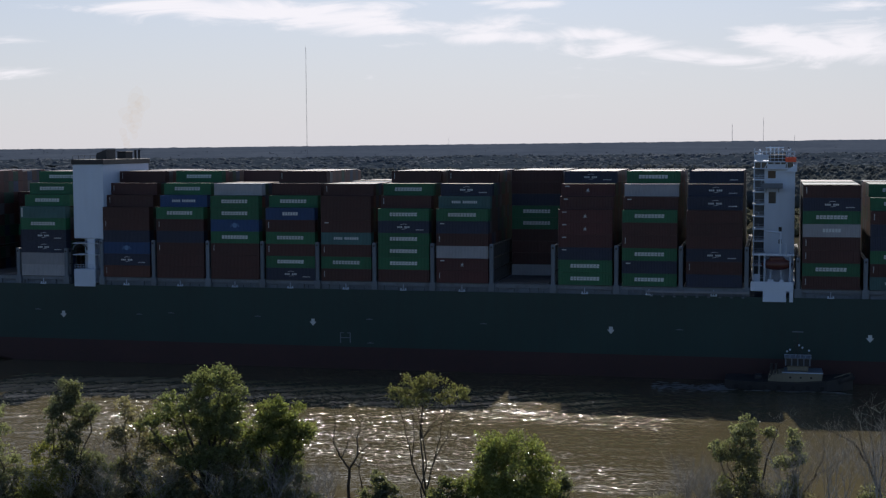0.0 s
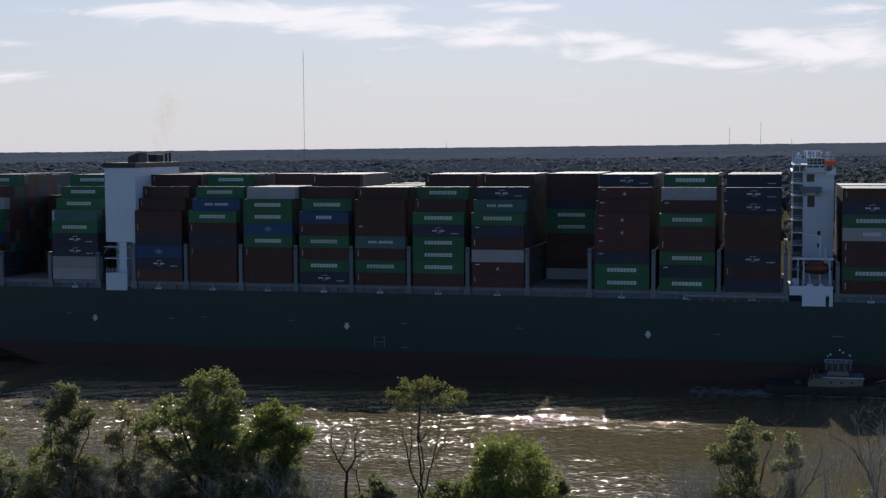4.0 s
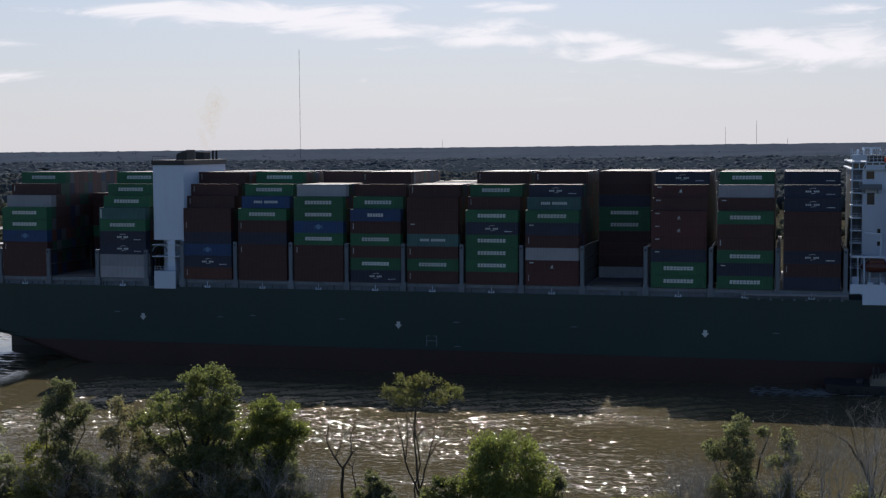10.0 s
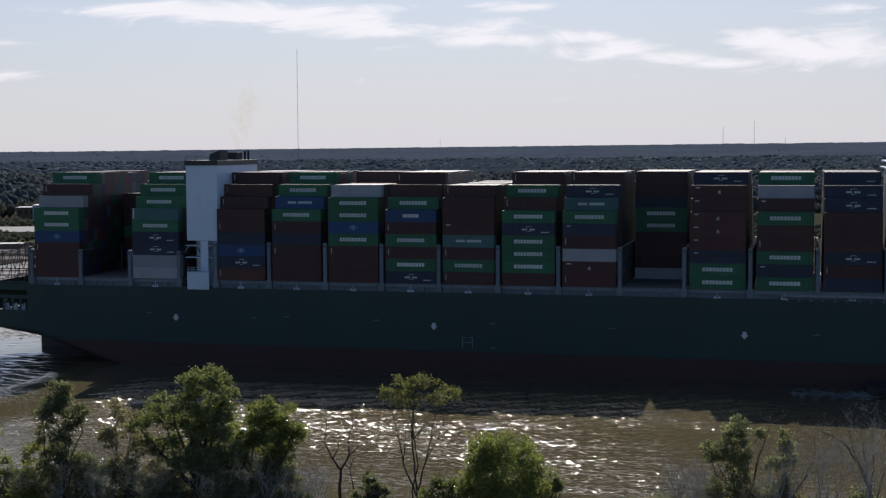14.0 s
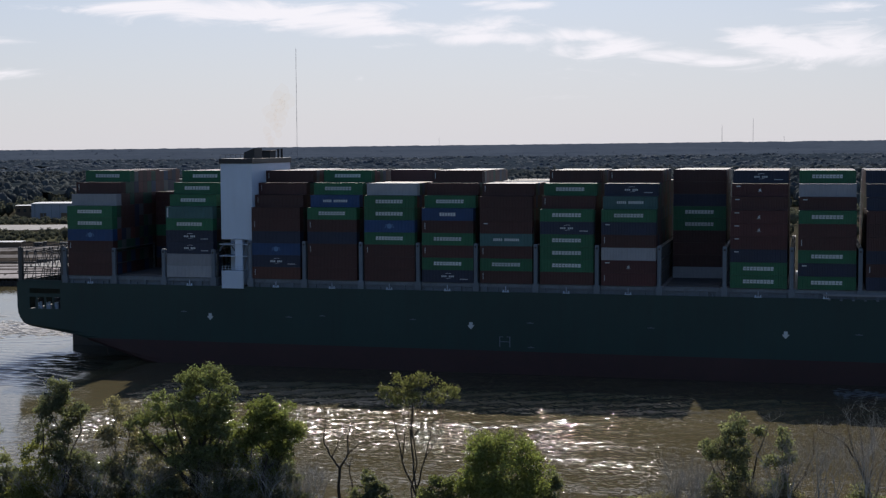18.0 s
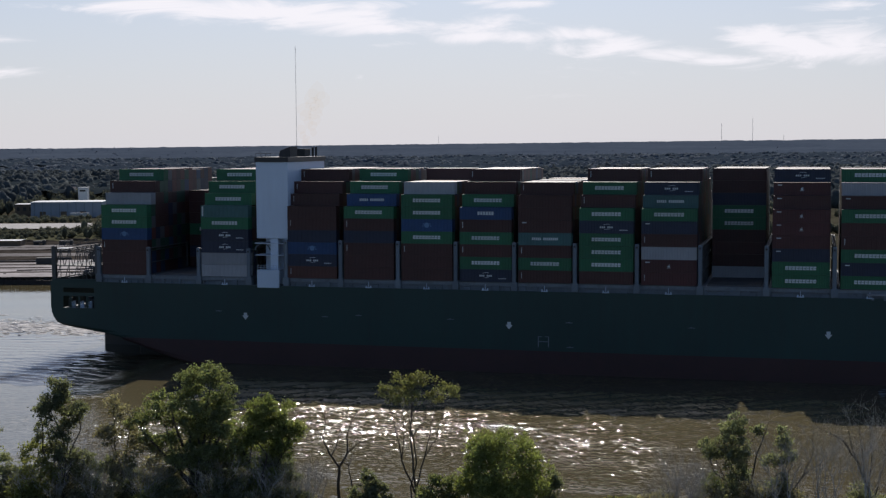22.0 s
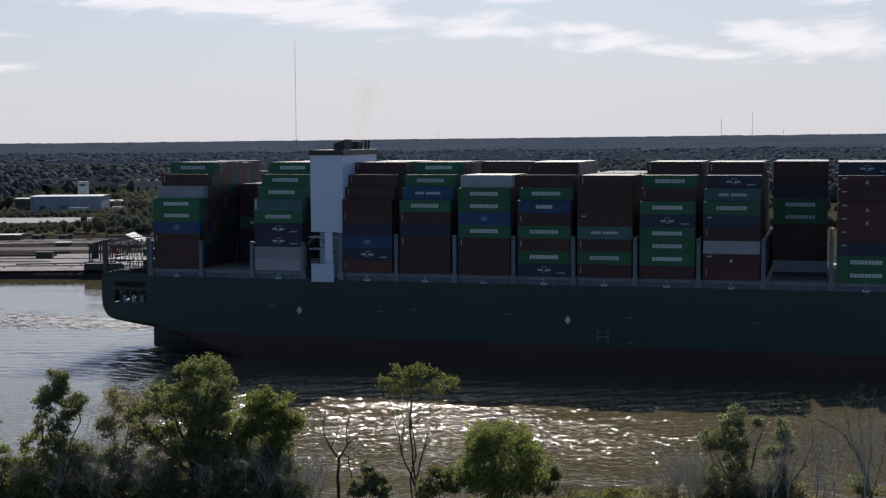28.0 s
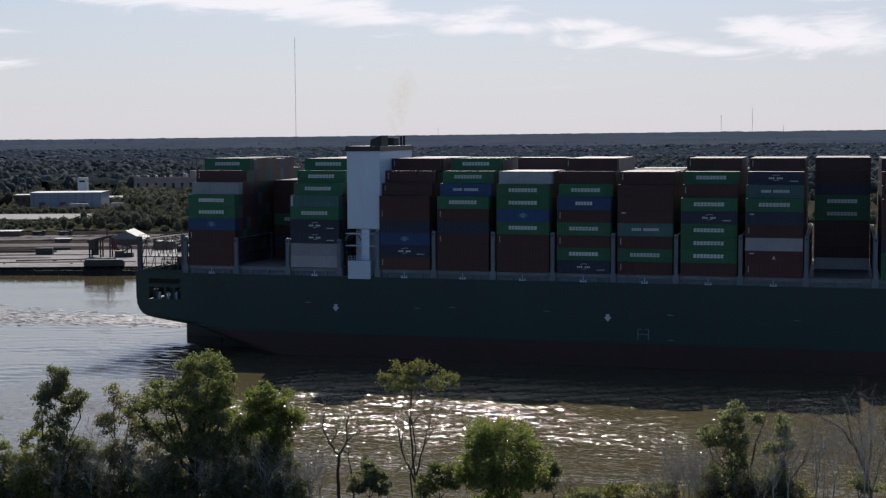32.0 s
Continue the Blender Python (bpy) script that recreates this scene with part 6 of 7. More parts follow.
def canopy(name, label, y0, y1, spread, step, h, mat, keep, rough=1.0, rise=0.0):
    """Closed canopy of a wood: a sheet of crowns with uneven tops, closed off towards the river."""
    ys, y = [], y0
    while y < y1:
        ys.append(y)
        y += step * (y / y0)
    nx = int(2 * spread * y0 / step)
    verts, faces, ok = [], [], []
    for j, y in enumerate(ys):
        k = step * y / y0
        for i in range(nx + 1):
            x = (i / nx * 2 - 1) * spread * y + k * 0.6 * noise.noise((i * 0.9, j * 1.3, 2.0))
            yy = y + k * 0.6 * noise.noise((i * 1.1, j * 0.7, 8.0))
            crown = rough * (3.6 * noise.noise((x * 0.072, yy * 0.072, 1.0)) + 1.3 * noise.noise((i * 0.5, j * 0.5, 6.0))) + 2.6 * min(1.0, rough) * noise.noise((x * 0.016, yy * 0.011, 4.0))
            verts.append((x, yy, ground_at(x, yy) - 0.5 + (h + crown + rise * max(0.0, x + 1200) * j / len(ys)) * min(1.0, j / 14)))
            ok.append(keep(x, yy))
    for j in range(len(ys) - 1):
        for i in range(nx):
            a = j * (nx + 1) + i
            f = (a, a + 1, a + nx + 2, a + nx + 1)
            if all(ok[q] for q in f):
                faces.append(f)
    return tagged(new(name, mesh_from(name, verts, faces, mat, True)), label, "woods", kind="stuff")


def build_woods():
    rng = np.random.RandomState(11)

    def field(n, y0, y1, spread, r0, r1, h0, h1, keep=lambda x, y: True):
        out = []
        while len(out) < n:
            y = math.sqrt(rng.uniform(y0 * y0, y1 * y1))
            x = rng.uniform(-spread, spread) * y
            if not keep(x, y):
                continue
            k = 1.0 + min(0.25, 380 / y) * noise.noise((x * 0.006, y * 0.006, 5))
            out.append((x, y, ground_at(x, y) - 1, rng.uniform(r0, r1), rng.uniform(h0, h1) * k))
        return out

    def clear(x, y):
        return not (-345 < x < -120 and y < 1270) and not (-700 < x < -560 and 2080 < y < 2250)

    def open_hill(x, y):
        return not (-700 < x < -560 and 2080 < y < 2250)

    # Each belt farther off takes a bluer, paler colour that stands for haze.
    canopy("horizon_woods", "woods along the horizon, blue-grey haze painted into their colour", 2620, 4680, 0.50, 7.0, 11.5, M["farwood"], open_hill, 0.5, 0.0032)
    canopy("far_canopy", "closed canopy of the far woods, dull with painted-in haze", 1800, 2760, 0.50, 4.2, 11.5, M["wood"], open_hill, 1.2)
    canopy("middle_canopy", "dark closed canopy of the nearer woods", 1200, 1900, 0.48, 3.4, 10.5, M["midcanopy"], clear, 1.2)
    scatter("far_woods", "far trees above the canopy, blue haze painted into their colour", field(4600, 1750, 2750, 0.48, 5.0, 9.5, 12.0, 17.0), M["backwood"], 3, 10, 1.5, 1.0, 2)
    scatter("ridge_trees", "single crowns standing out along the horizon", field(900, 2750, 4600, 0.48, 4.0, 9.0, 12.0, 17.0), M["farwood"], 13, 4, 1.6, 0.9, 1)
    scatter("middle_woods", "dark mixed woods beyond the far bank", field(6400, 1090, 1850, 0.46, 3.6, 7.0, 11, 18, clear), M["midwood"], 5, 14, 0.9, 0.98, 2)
    near = field(420, 880, 1180, 0.5, 2.5, 5, 5, 12, lambda x, y: not (-330 < x < -195 and y > 800))
    scatter("bank_woods", "green scrub and trees behind the far bank", near, M["scrub"], 7, 130, 0.5, 0.86, 1)
    scrub = [(x, 765 + 40 * rng.rand() + 0.02 * x, 2.3, rng.uniform(1.5, 3.5), rng.uniform(3, 8)) for x in rng.uniform(-165, 330, 460)]
    scrub += [(rng.uniform(-205, -60), rng.uniform(780, 900), 2.3, rng.uniform(2.0, 4.0), rng.uniform(4, 11)) for i in range(300)]
    scrub += [(rng.uniform(-300, -205), rng.uniform(785, 870), 2.3, rng.uniform(1.2, 2.6), rng.uniform(1.5, 4.0)) for i in range(150)]
    scrub += [(rng.uniform(-320, -120), rng.uniform(955, 1025), 2.3, rng.uniform(1.5, 3.5), rng.uniform(2, 5.0)) for i in range(190)]
    scrub += [(rng.uniform(-235, -130), rng.uniform(1020, 1150), 2.3, rng.uniform(3, 5), rng.uniform(5, 10)) for i in range(150)]
    scrub += [(rng.uniform(-330, -120), rng.uniform(1080, 1200), 2.3, rng.uniform(3, 5), rng.uniform(7, 13)) for i in range(120)]
    scrub += [(rng.uniform(-460, -110), rng.uniform(1258, 1300), 2.3, rng.uniform(3, 5), rng.uniform(9, 14)) for i in range(170)]
    scrub += [(rng.uniform(-275, -215), rng.uniform(1150, 1205), 2.3, rng.uniform(3, 5), rng.uniform(8, 12)) for i in range(40)]
    scatter("scrub", "olive scrub trees between the yard and the buildings", scrub, M["scrub"], 9, 130, 0.42, 0.84, 1)


build_woods()


# ---- trees on the near bank ----
def limb(bm, p, q, r0, r1, rng, bend=0.12, n=5, segs=4):
    """A limb that wanders a little; returns points along it."""
    p, q = Vector(p), Vector(q)
    L = (q - p).length
    pts = [p]
    for i in range(1, segs + 1):
        u = i / segs
        j = Vector((rng.gauss(0, 1), rng.gauss(0, 1), rng.gauss(0, 0.5))) * L * bend * (0.5 if i < segs else 0.2)
        pts.append(p.lerp(q, u) + j)
    for i in range(segs):
        ra, rb = r0 + (r1 - r0) * i / segs, r0 + (r1 - r0) * (i + 1) / segs
        tube(bm, pts[i], pts[i + 1], ra, rb, n)
    return pts


def twigs(bm, p, way, length, r, depth, rng):
    q = Vector(p) + Vector(way).normalized() * length
    pts = limb(bm, p, q, r, r * 0.55, rng, 0.08, 4, 2)
    if depth:
        for k in range(rng.choice((2, 3, 3))):
            w = (Vector(way).normalized() + Vector((rng.gauss(0, 0.55), rng.gauss(0, 0.55), rng.uniform(-0.1, 0.5)))).normalized()
            twigs(bm, pts[-1 if k < 2 else 1], w, length * rng.uniform(0.55, 0.8), r * 0.55, depth - 1, rng)


def leaves(lobes, count, size, seed, hollow=0.55):
    """Leaf sprays in lumpy lobes with gaps: lobes are (x, y, z, rx, rz)."""
    rng = np.random.RandomState(seed)
    tufts = []          # each lobe is a cluster of uneven tufts with gaps between them
    for x, y, z, rx, rz in lobes:
        for _ in range(int(7 + 3 * rx)):
            d = rng.normal(size=3)
            d *= (0.35 + 0.65 * rng.rand() ** 0.5) / np.linalg.norm(d)
            k = rng.uniform(0.22, 0.5)
            tufts.append((x + d[0] * rx, y + d[1] * rx, z + d[2] * rz, max(0.45, rx * k), max(0.35, rz * k * 0.8)))
    lobes = tufts
    area = np.array([l[3] * (l[3] + l[4]) for l in lobes])
    V = []
    for (x, y, z, rx, rz), share in zip(lobes, area / area.sum()):
        m = max(3, int(count * share / 14))
        d = rng.normal(size=(m, 3))
        d /= np.linalg.norm(d, axis=1)[:, None]
        lump = np.array([noise.noise((q[0] * 2.1 + x, q[1] * 2.1 + y, q[2] * 2.1 + z)) for q in d])
        rad = (hollow + (1 - hollow) * rng.rand(m) ** 0.7) * (1 + 0.5 * lump)
        c = np.array((x, y, z)) + d * rad[:, None] * np.array((rx, rx, rz))
        c = np.repeat(c, 14, axis=0)
        k = len(c)
        o = c + rng.normal(size=(k, 3)) * np.repeat(rng.uniform(0.3, 0.62, (m, 1)), 14, axis=0) * np.array((0.6, 0.6, 0.42))
        s = (size * rng.uniform(0.55, 1.3, k))[:, None]
        u = rng.normal(size=(k, 3))
        u /= np.linalg.norm(u, axis=1)[:, None]
        w = np.cross(u, rng.normal(size=(k, 3)))
        w /= np.linalg.norm(w, axis=1)[:, None] + 1e-9
        V.append(np.stack([o - u * s, o + w * s * 0.5, o + u * s, o - w * s * 0.5], 1).reshape(-1, 3))
    V = np.concatenate(V)
    return V.tolist(), np.arange(len(V)).reshape(-1, 4).tolist()


def tree(label, x, y, lobes, mat, seed, count=3000, size=0.2, trunk=0.28, hollow=0.5, cat="tree", bare=0, stems=1):
    rng = random.Random(seed)
    z0 = ground_at(x, y) - 0.3
    t = thing("tree" if cat == "tree" else "shrub", label, cat, "growth on the near bank", at=pose(x, y, z0))
    loc = [(lx - x, rng.uniform(-1.2, 1.2), lz - z0, rx, rz) for lx, lz, rx, rz in lobes]
    low = min(l[2] - l[4] for l in loc)
    bm = bmesh.new()
    fork = Vector((rng.uniform(-0.3, 0.3), 0, max(1.2, low * 0.7)))
    base = limb(bm, (0, 0, 0), fork, trunk, trunk * 0.75, rng, 0.05, 7, 3)
    part("trunk", bm, M["bark"], t)
    bm = bmesh.new()
    for i, (lx, ly, lz, rx, rz) in enumerate(loc):
        for s in range(stems):
            p = fork if s == 0 else Vector((rng.uniform(-0.5, 0.5), rng.uniform(-0.4, 0.4), 0.3))
            pts = limb(bm, p, (lx + rng.uniform(-0.5, 0.5), ly, lz - 0.2 * rz), trunk * 0.55, trunk * 0.18, rng, 0.10, 5, 4)
            for k in range(5):
                w = (rng.gauss(0, 1), rng.gauss(0, 1), rng.uniform(0.1, 1.2))
                twigs(bm, pts[rng.choice((2, 3, 4))], w, rx * rng.uniform(0.45, 0.8), trunk * 0.16, 1, rng)
    for k in range(bare):
        w = (rng.gauss(0, 0.6), rng.gauss(0, 0.6), rng.uniform(0.4, 1.2))
        twigs(bm, (rng.uniform(-1.5, 1.5), rng.uniform(-1, 1), rng.uniform(0.4, low + 1)), w, rng.uniform(1.2, 2.2), 0.05, 2, rng)
    part("branching", bm, M["bark"], t)["kind"] = "stuff"
    V, F = leaves(loc, count, size, seed, hollow)
    part("crown", mesh_from("crown", V, F, mat), mat, t)["kind"] = "stuff"
    return t


def bare_tree(label, x, y, h, lean, seed, depth=4, r=0.2, spread=0.5, cat="bare tree", mat="bark", forks=3):
    rng = random.Random(seed)
    z0 = ground_at(x, y) - 0.3
    t = thing("bare_tree" if cat == "bare tree" else "bare_shrub", label, cat, "growth on the near bank", at=pose(x, y, z0))
    bm = bmesh.new()
    pts = limb(bm, (0, 0, 0), (lean * 0.35, 0, h * 0.34), r, r * 0.75, rng, 0.05, 6, 4)
    part("trunk", bm, M[mat], t)
    bm = bmesh.new()
    for k in range(forks):
        w = (lean * 0.15 + spread * (k - (forks - 1) / 2), rng.gauss(0, 0.3), 1.0)
        twigs(bm, pts[-1 - (k % 2)], w, h * 0.26, r * 0.62, depth, rng)
    part("branching", bm, M[mat], t)["kind"] = "stuff"
    return t


def dead_tree(label, x, y, z0, paths):
    """A leafless tree from the lines of its limbs: (start radius, end radius, points as x and height)."""
    rng = random.Random(8)
    t = thing("bare_tree", label, "bare tree", "growth on the near bank", at=pose(x, y, z0))
    for i, (r0, r1, pts) in enumerate(paths):
        bm = bmesh.new()
        n = len(pts) - 1
        q = [Vector((px - x, 0.25 * math.sin(px * 3 + pz), pz - z0)) for px, pz in pts]
        for k in range(n):
            limb(bm, q[k], q[k + 1], r0 + (r1 - r0) * k / n, r0 + (r1 - r0) * (k + 1) / n, rng, 0.035, 6, 3)
        part("limb" if i else "trunk", bm, M["bark"], t)
        if i:
            bm = bmesh.new()
            for k in range(5):
                w = (rng.gauss(0, 0.6), rng.gauss(0, 0.6), rng.uniform(0.3, 1.0))
                twigs(bm, q[-1 - (k % 2)], w, rng.uniform(0.7, 1.5), r1 * 0.5, 2, rng)
            part("twig_spray", bm, M["twig"], t)["kind"] = "stuff"
    return t


def build_near_bank():
    Y = 195.0
    tree("broad-leaved tree with a dark green crown at the water's edge", -62.0, Y, [(-61.2, 16, 1.7, 2.2), (-62.5, 11.5, 2.6, 3.0), (-60.8, 8, 2.0, 2.6), (-62, 5, 2.6, 2.4)], M["dleaf"], 21, 7000)
    tree("slim tree with a dull green crown over a leafy trunk", -51.0, Y, [(-51.6, 19.6, 2.0, 1.8), (-53.4, 17.4, 1.5, 1.4), (-48.6, 17.6, 1.1, 0.9), (-50.9, 16.4, 1.9, 1.9), (-51.0, 12.8, 1.3, 2.4), (-53.6, 14.4, 1.2, 1.3), (-49.8, 9.6, 1.6, 2.0), (-52.6, 18.6, 1.6, 1.4), (-52.4, 11.0, 1.8, 2.2)], M["dleaf"], 22, 15000, size=0.19, bare=8)
    tree("leafy yellow-green shrub on the river bank", -55.0, Y - 2, [(-54.4, 11.6, 1.7, 2.2), (-56.4, 8.8, 2.0, 2.4), (-53.2, 8.4, 2.0, 2.6), (-55.5, 6.0, 2.8, 2.4)], M["yleaf"], 23, 7500, cat="shrub", bare=8)
    tree("thin half-bare tree with brownish leaves", -43.4, Y + 1, [(-44.6, 17.4, 1.2, 1.3), (-42.4, 15.8, 1.7, 1.6), (-44.6, 13.4, 1.8, 1.7), (-41.8, 12.2, 1.6, 1.8), (-43.5, 9.5, 1.8, 1.8)], M["bleaf"], 24, 5600, bare=16)
    tree("large spreading green tree, the tallest on the bank", -33.0, Y, [(-30.4, 21.9, 2.5, 1.8), (-33.6, 21.0, 2.4, 1.8), (-28.9, 19.6, 1.7, 2.0), (-36.4, 18.4, 2.3, 2.0), (-39.0, 16.9, 1.7, 1.5), (-32.3, 17.6, 3.2, 2.5), (-28.6, 15.6, 2.2, 2.2), (-35.8, 14.6, 2.6, 2.2), (-31.5, 13.2, 3.0, 2.4), (-28.0, 11.8, 2.2, 2.4), (-40.6, 15.2, 1.7, 1.5), (-39.0, 13.2, 2.0, 1.6), (-34.5, 10.6, 2.6, 2.2), (-30.4, 9.4, 2.2, 2.0)], M["leaf"], 25, 38000, size=0.20, trunk=0.42)
    tree("rounded bright green tree over tangled bare undergrowth", -24.0, Y + 1, [(-22.4, 16.7, 2.5, 2.0), (-25.0, 15.0, 2.1, 1.9), (-20.2, 14.8, 1.7, 1.9), (-22.6, 13.8, 2.6, 2.0), (-26.6, 12.6, 1.9, 1.8), (-25.6, 10.4, 2.0, 2.0), (-22.4, 10.8, 2.2, 2.2), (-20.6, 11.6, 1.5, 1.8), (-23.4, 8.2, 2.2, 2.0), (-24.2, 16.6, 2.0, 1.6), (-19.6, 13.2, 1.6, 1.8), (-27.4, 14.0, 1.6, 1.5)], M["gleaf"], 26, 27000, size=0.19, trunk=0.34, bare=10)
    for i, x in enumerate((-24.6, -22.4, -20.6, -26.8, -38.5, -36.2, -47.5, -58.5, -18.4, -23.4, -21.4, -19.6, -25.6, -40.5, -45.6, -48.8, -42.2, -53.0, -57.0, -16.0)):
        bare_tree("fuzzy grey thicket of bare upright stems", x, Y + 1.5, 9.5 if i < 4 else 8.0, 0.1, 60 + i, 4, 0.10, 0.2, "bare shrub", "twig", 5)
    dead_tree("leafless forked tree with dark crooked limbs", -13.4, Y + 2, 1.4, [
        (0.26, 0.2, [(-13.4, 1.4), (-13.5, 5.0), (-13.3, 8.4)]), (0.17, 0.05, [(-13.3, 8.4), (-14.6, 10.2), (-15.5, 12.4), (-15.2, 15.6)]),
        (0.11, 0.04, [(-14.4, 10.0), (-13.7, 11.2), (-13.3, 12.8)]), (0.17, 0.05, [(-13.3, 8.4), (-12.1, 10.4), (-12.2, 12.6), (-11.5, 14.8)]),
        (0.10, 0.03, [(-12.1, 10.4), (-10.6, 11.8), (-8.4, 12.0)]), (0.09, 0.04, [(-12.9, 9.1), (-11.9, 8.6), (-11.4, 10.4)]),
        (0.14, 0.06, [(-11.2, 1.4), (-11.5, 5.2), (-12.0, 8.8)])])
    tree("tall thin tree with a flat sparse crown", -3.0, Y + 3, [(-6.4, 18.8, 1.6, 0.9), (-3.9, 20.2, 1.8, 1.1), (-1.6, 20.4, 1.6, 0.9), (2.2, 19.2, 1.7, 1.2), (-3.6, 18.0, 2.2, 0.9), (0.2, 18.0, 1.4, 0.8)], M["oleaf"], 27, 4200, size=0.19, trunk=0.12, hollow=0.3)
    dead_tree("cluster of tall thin bare stems", -3.0, Y + 3.2, 1.4, [
        (0.17, 0.10, [(-2.6, 1.4), (-2.8, 6.0), (-3.2, 10.5), (-3.1, 17.5)]), (0.14, 0.04, [(-2.8, 4.2), (-4.6, 9.0), (-5.4, 13.0), (-6.4, 17.2)]),
        (0.13, 0.04, [(-2.7, 4.6), (-1.4, 9.4), (-0.6, 12.4), (0.2, 17.4)]), (0.09, 0.03, [(-4.6, 9.0), (-4.2, 12.5), (-4.4, 16.0)]),
        (0.09, 0.03, [(-1.4, 9.4), (0.3, 12.0), (1.6, 17.6)])])
    tree("dense rounded green tree low on the bank", 9.4, Y - 1, [(8.8, 12.4, 3.2, 2.3), (6.0, 10.4, 2.6, 2.4), (11.6, 10.8, 2.8, 2.4), (9.2, 9.0, 4.6, 3.0), (4.9, 7.2, 2.5, 2.6), (13.2, 7.6, 2.7, 2.8), (9.4, 5.2, 5.4, 2.8), (7.4, 11.6, 2.4, 2.0)], M["gleaf"], 28, 32000, size=0.195, hollow=0.6, trunk=0.3)
    tree("small dark green bush beside the rounded tree", 16.4, Y, [(16.5, 6.6, 0.9, 1.3), (15.6, 5.0, 1.2, 1.4)], M["dleaf"], 29, 2200, cat="shrub", trunk=0.12)
    tree("dark fan-leaved bush on the river bank", -9.0, Y - 1, [(-8.8, 7.2, 1.3, 1.4), (-10.4, 5.4, 1.4, 1.4), (-7.6, 5.4, 1.5, 1.5)], M["dleaf"], 30, 3600, size=0.26, cat="shrub", trunk=0.14)
    tree("green bush on the river bank", 0.5, Y - 1, [(0.4, 6.4, 1.7, 1.8), (2.8, 5.8, 1.6, 1.8), (-1.2, 4.8, 1.5, 1.4)], M["leaf"], 32, 5000, cat="shrub", trunk=0.14)
    tree("upright green tree with two leafy heads", 41.3, Y, [(42.0, 14.6, 1.3, 1.2), (41.0, 12.8, 1.7, 1.6), (42.6, 11.4, 1.5, 1.5), (41.2, 10.0, 1.8, 1.8), (37.4, 11.2, 1.1, 0.9), (38.6, 10.2, 1.1, 0.9), (45.0, 13.0, 0.8, 0.8), (41.4, 7.6, 1.7, 1.8)], M["dleaf"], 33, 9500, trunk=0.22, bare=8)
    tree("slim dark green tree with gaps in its crown", 48.0, Y, [(48.6, 12.8, 0.9, 1.1), (48.4, 11.2, 1.1, 1.0), (46.9, 9.3, 1.0, 1.2), (48.6, 8.6, 0.9, 1.0), (49.8, 9.6, 0.6, 0.7), (47.8, 6.6, 1.1, 1.2)], M["dleaf"], 34, 4200, trunk=0.14, bare=5)
    bare_tree("feathery grey leafless shrub", 33.4, Y, 10.0, 0.1, 41, 4, 0.12, 0.16, "bare shrub", "twig", 6)
    dead_tree("leafless slanting tree with long upswept limbs", 60.6, Y, 1.4, [
        (0.22, 0.16, [(60.9, 1.4), (60.2, 5.0), (58.6, 9.0)]), (0.15, 0.04, [(58.6, 9.0), (56.4, 12.0), (53.0, 13.8)]), (0.13, 0.03, [(59.4, 7.2), (57.8, 11.0), (56.8, 15.4)]),
        (0.12, 0.03, [(60.2, 5.0), (60.6, 10.0), (60.2, 16.0)]), (0.10, 0.03, [(59.8, 6.0), (59.2, 11.0), (58.8, 16.8)]), (0.10, 0.03, [(60.8, 3.0), (62.4, 8.5), (63.0, 14.0)])])
    dead_tree("leafless tree leaning beside the green trees", 44.2, Y + 1, 1.4, [
        (0.15, 0.11, [(43.6, 1.4), (43.9, 5.0), (44.6, 9.0)]), (0.11, 0.03, [(44.6, 9.0), (45.6, 12.0), (46.6, 14.6)]), (0.08, 0.03, [(43.9, 5.0), (43.4, 9.0), (43.6, 12.4)])])
    dead_tree("low leafless tree with forked limbs", 50.0, Y + 1, 1.4, [
        (0.15, 0.10, [(48.8, 1.4), (49.6, 4.0), (51.4, 7.0)]), (0.10, 0.03, [(51.4, 7.0), (52.6, 9.8), (52.8, 12.8)]), (0.09, 0.03, [(51.4, 7.0), (53.2, 8.2), (55.0, 9.4)])])
    bare_tree("small leafless tree on the bank", 55.8, Y + 1, 12.5, 0.2, 44, 4, 0.12, 0.25, forks=4, mat="twig")
    bare_tree("small leafless tree between the bushes", -46.4, Y + 1, 14.5, 0.2, 45, 4, 0.13, 0.35, forks=4, mat="twig")
    bare_tree("thin leafless sapling on the bank", -17.0, Y + 1, 9.5, 0.2, 46, 4, 0.09, 0.3, forks=4, mat="twig")
    for i, (x, h) in enumerate(((45.8, 13.5), (51.5, 15.5), (58.0, 16.5), (62.0, 17.0), (47.5, 14.5))):
        bare_tree("spidery grey tree top without leaves", x, Y - 6, h, 0.1, 90 + i, 5, 0.11, 0.2, forks=4, mat="twig")
    rng = random.Random(78)
    for i, (x, z) in enumerate(((-59.5, 8), (-57.0, 6), (-48.6, 8.5), (-46.5, 6.5), (-44.6, 8), (-41.4, 8.5), (-39.2, 10), (-37.4, 8.5), (-35.4, 9.5), (-33.2, 8), (-31.0, 9.5),
                                (-29.0, 8), (-27.4, 8.8), (-25.4, 7), (-23.4, 8.2), (-21.4, 7.6), (-19.6, 7), (-52.8, 7), (-62.5, 7), (38.6, 6), (40.6, 5.5), (43.4, 6), (46.0, 5.0))):
        tree("tangled half-bare thicket under the trees", x, Y + rng.uniform(-1, 2), [(x, z + (1.0 if x < 0 else -0.6), rng.uniform(1.1, 1.8), 1.9), (x + rng.uniform(-1, 1), z - 2.0, 1.9, 2.0), (x + rng.uniform(-1, 1), z - 4.4, 2.2, 2.0)],
             M[rng.choice(("dleaf", "bleaf", "dleaf", "leaf"))], 400 + i, 5600, size=0.17, cat="shrub", trunk=0.08, bare=10, hollow=0.3)
    rng = random.Random(79)
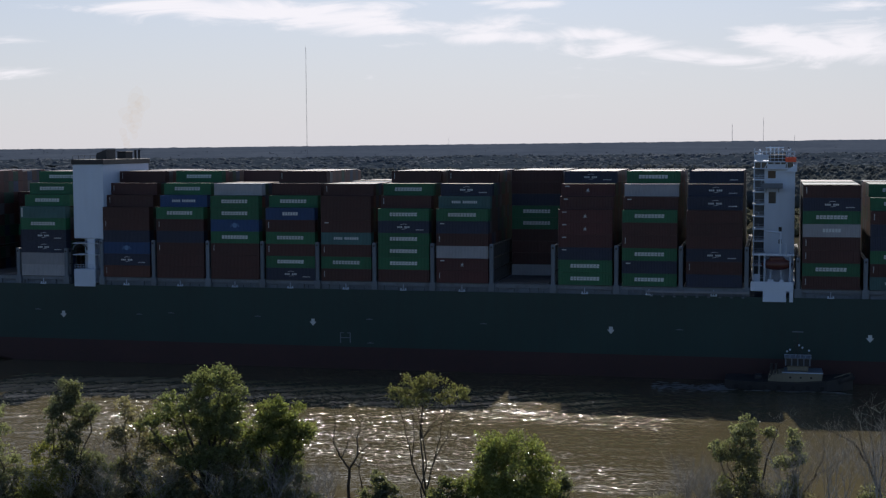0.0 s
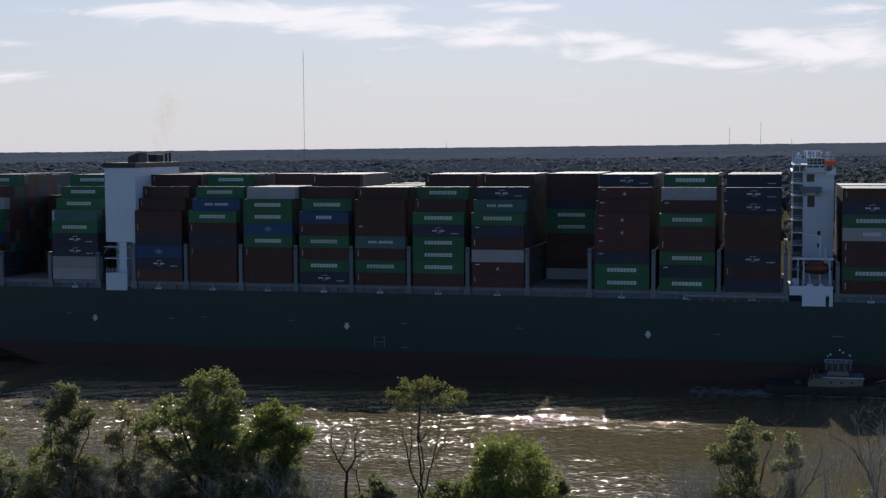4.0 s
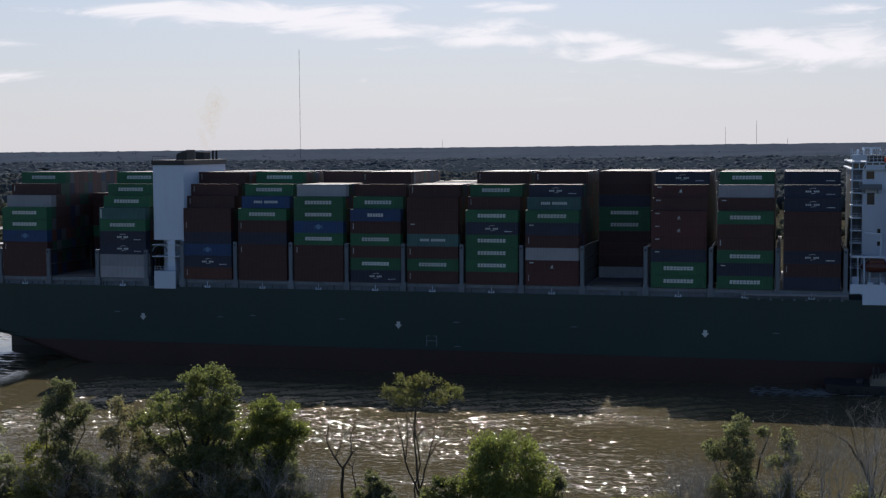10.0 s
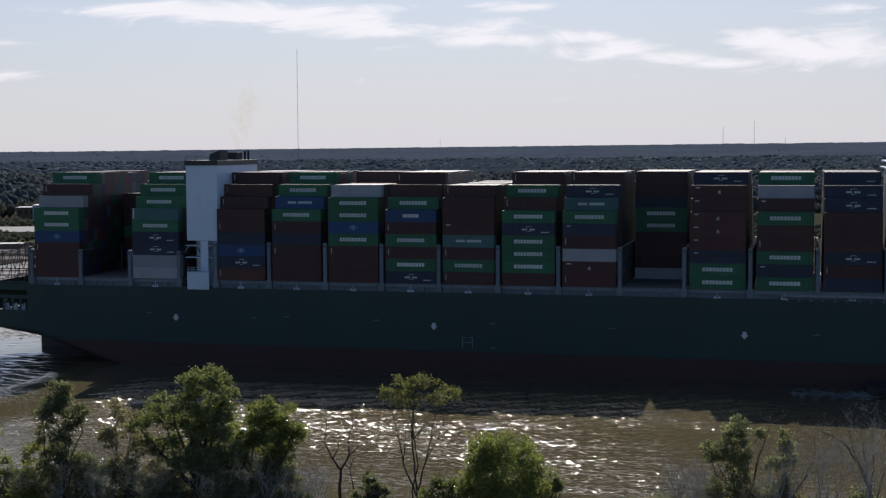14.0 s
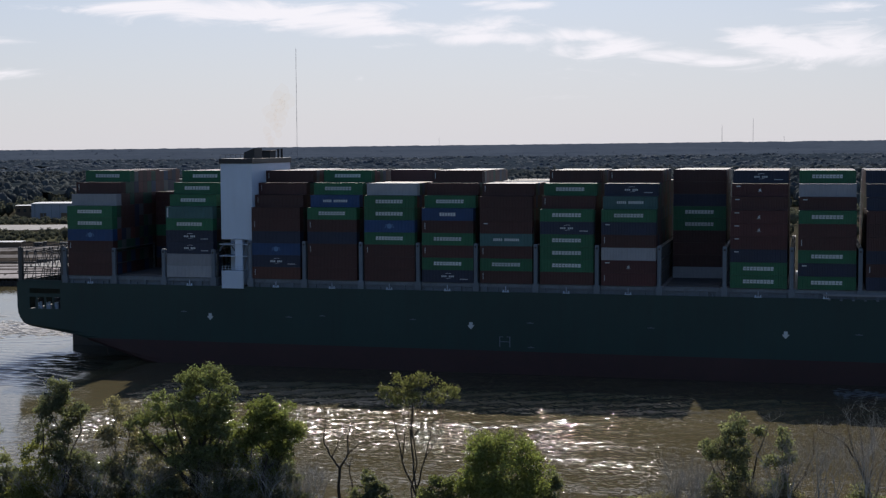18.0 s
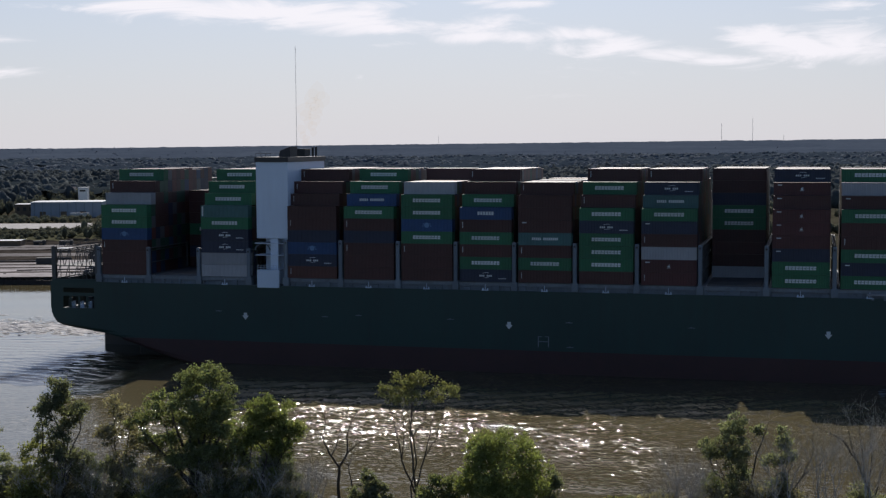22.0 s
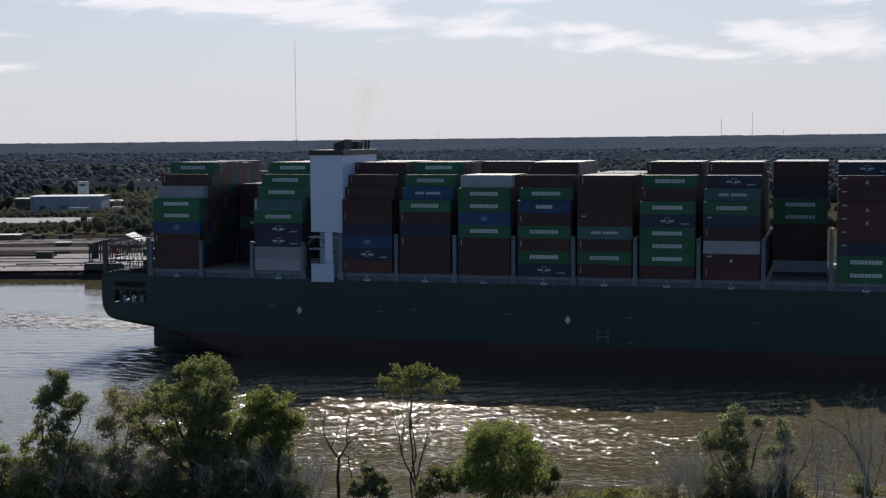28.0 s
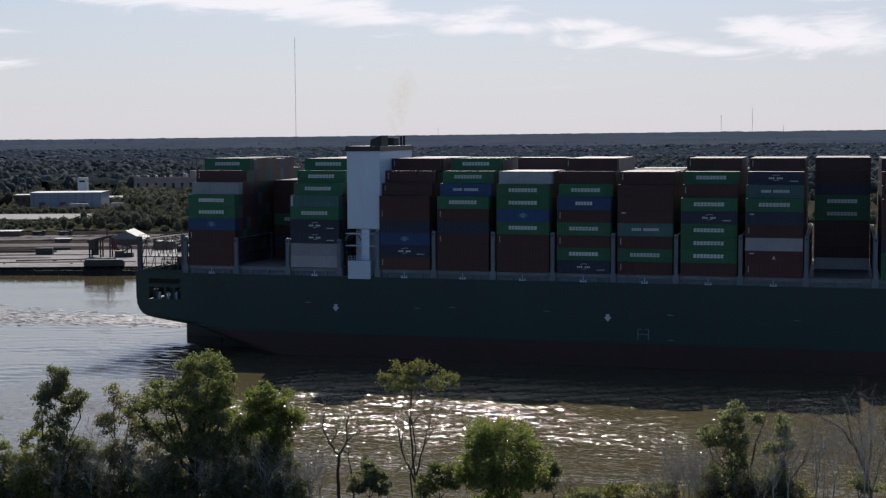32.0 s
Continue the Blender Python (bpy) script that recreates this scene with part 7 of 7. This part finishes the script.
    for i in range(44):
        x = rng.uniform(-65, -16.5)
        bare_tree("fuzzy grey-brown brush of fine upright stems", x, Y + rng.uniform(-3, 2.5), rng.uniform(6.5, 12.0), rng.uniform(-0.4, 0.4), 500 + i, 4, 0.08, 0.22, "bare shrub", "twig", 5)
    for i in range(22):
        x = rng.uniform(29, 64)
        bare_tree("fine grey leafless brush by the water", x, Y + rng.uniform(-4, 1), rng.uniform(5.0, 9.5) + (5.0 if x > 50 else 0.0), rng.uniform(-0.4, 0.4), 560 + i, 4, 0.07, 0.22, "bare shrub", "twig", 5)
    rng = random.Random(77)
    for i in range(46):
        x = rng.choice((rng.uniform(-64, -17), rng.uniform(-64, -17), rng.uniform(29, 64)))
        h = rng.uniform(2.4, 5.4) if x < 0 else rng.uniform(1.6, 3.6)
        if i % 3:
            tree("low tangled shrub in the bank's undergrowth", x, Y - rng.uniform(-1, 4), [(x, 2.4 + h * 0.8, rng.uniform(1.2, 2.2), h * 0.42), (x + rng.uniform(-1.8, 1.8), 2.2 + h * 0.45, 1.8, h * 0.4)],
                 M[rng.choice(("dleaf", "bleaf", "dleaf", "leaf", "yleaf")) if x < 0 else rng.choice(("bleaf", "dleaf"))], 100 + i, 2000, cat="shrub", trunk=0.08, bare=6)
        else:
            bare_tree("grey leafless brush on the bank", x, Y - rng.uniform(-1, 4), h * 2.0, rng.uniform(-0.3, 0.3), 200 + i, 4, 0.07, 0.25, "bare shrub", "twig", 5)
    for i in range(9):
        x = rng.uniform(17, 32)
        tree("low weeds at the water's edge", x, Y + rng.uniform(-2, 2), [(x, 2.6, 1.4, 1.0), (x + 1, 3.0, 0.9, 0.8)], M[rng.choice(("dleaf", "yleaf"))], 300 + i, 700, cat="shrub", trunk=0.05, bare=4)


build_near_bank()


# ---- what moves ----
def motions():
    rows = ((0, 0.00, 334.82, 13.140), (4, 8.83, 332.70, 13.499), (8, 17.68, 330.46, 13.857), (12, 26.60, 328.08, 14.216), (16, 35.44, 325.60, 14.575),
            (20, 44.33, 322.99, 14.933), (24, 53.17, 320.28, 15.292), (28, 62.06, 317.43, 15.651), (32, 70.86, 314.48, 16.009))
    poses = [(t, pose(x, y, 0, 0, 0.15, -turn)) for t, x, y, turn in rows]
    for ob, m in moving:
        walk(ob, [(t, p @ m) for t, p in poses])


motions()
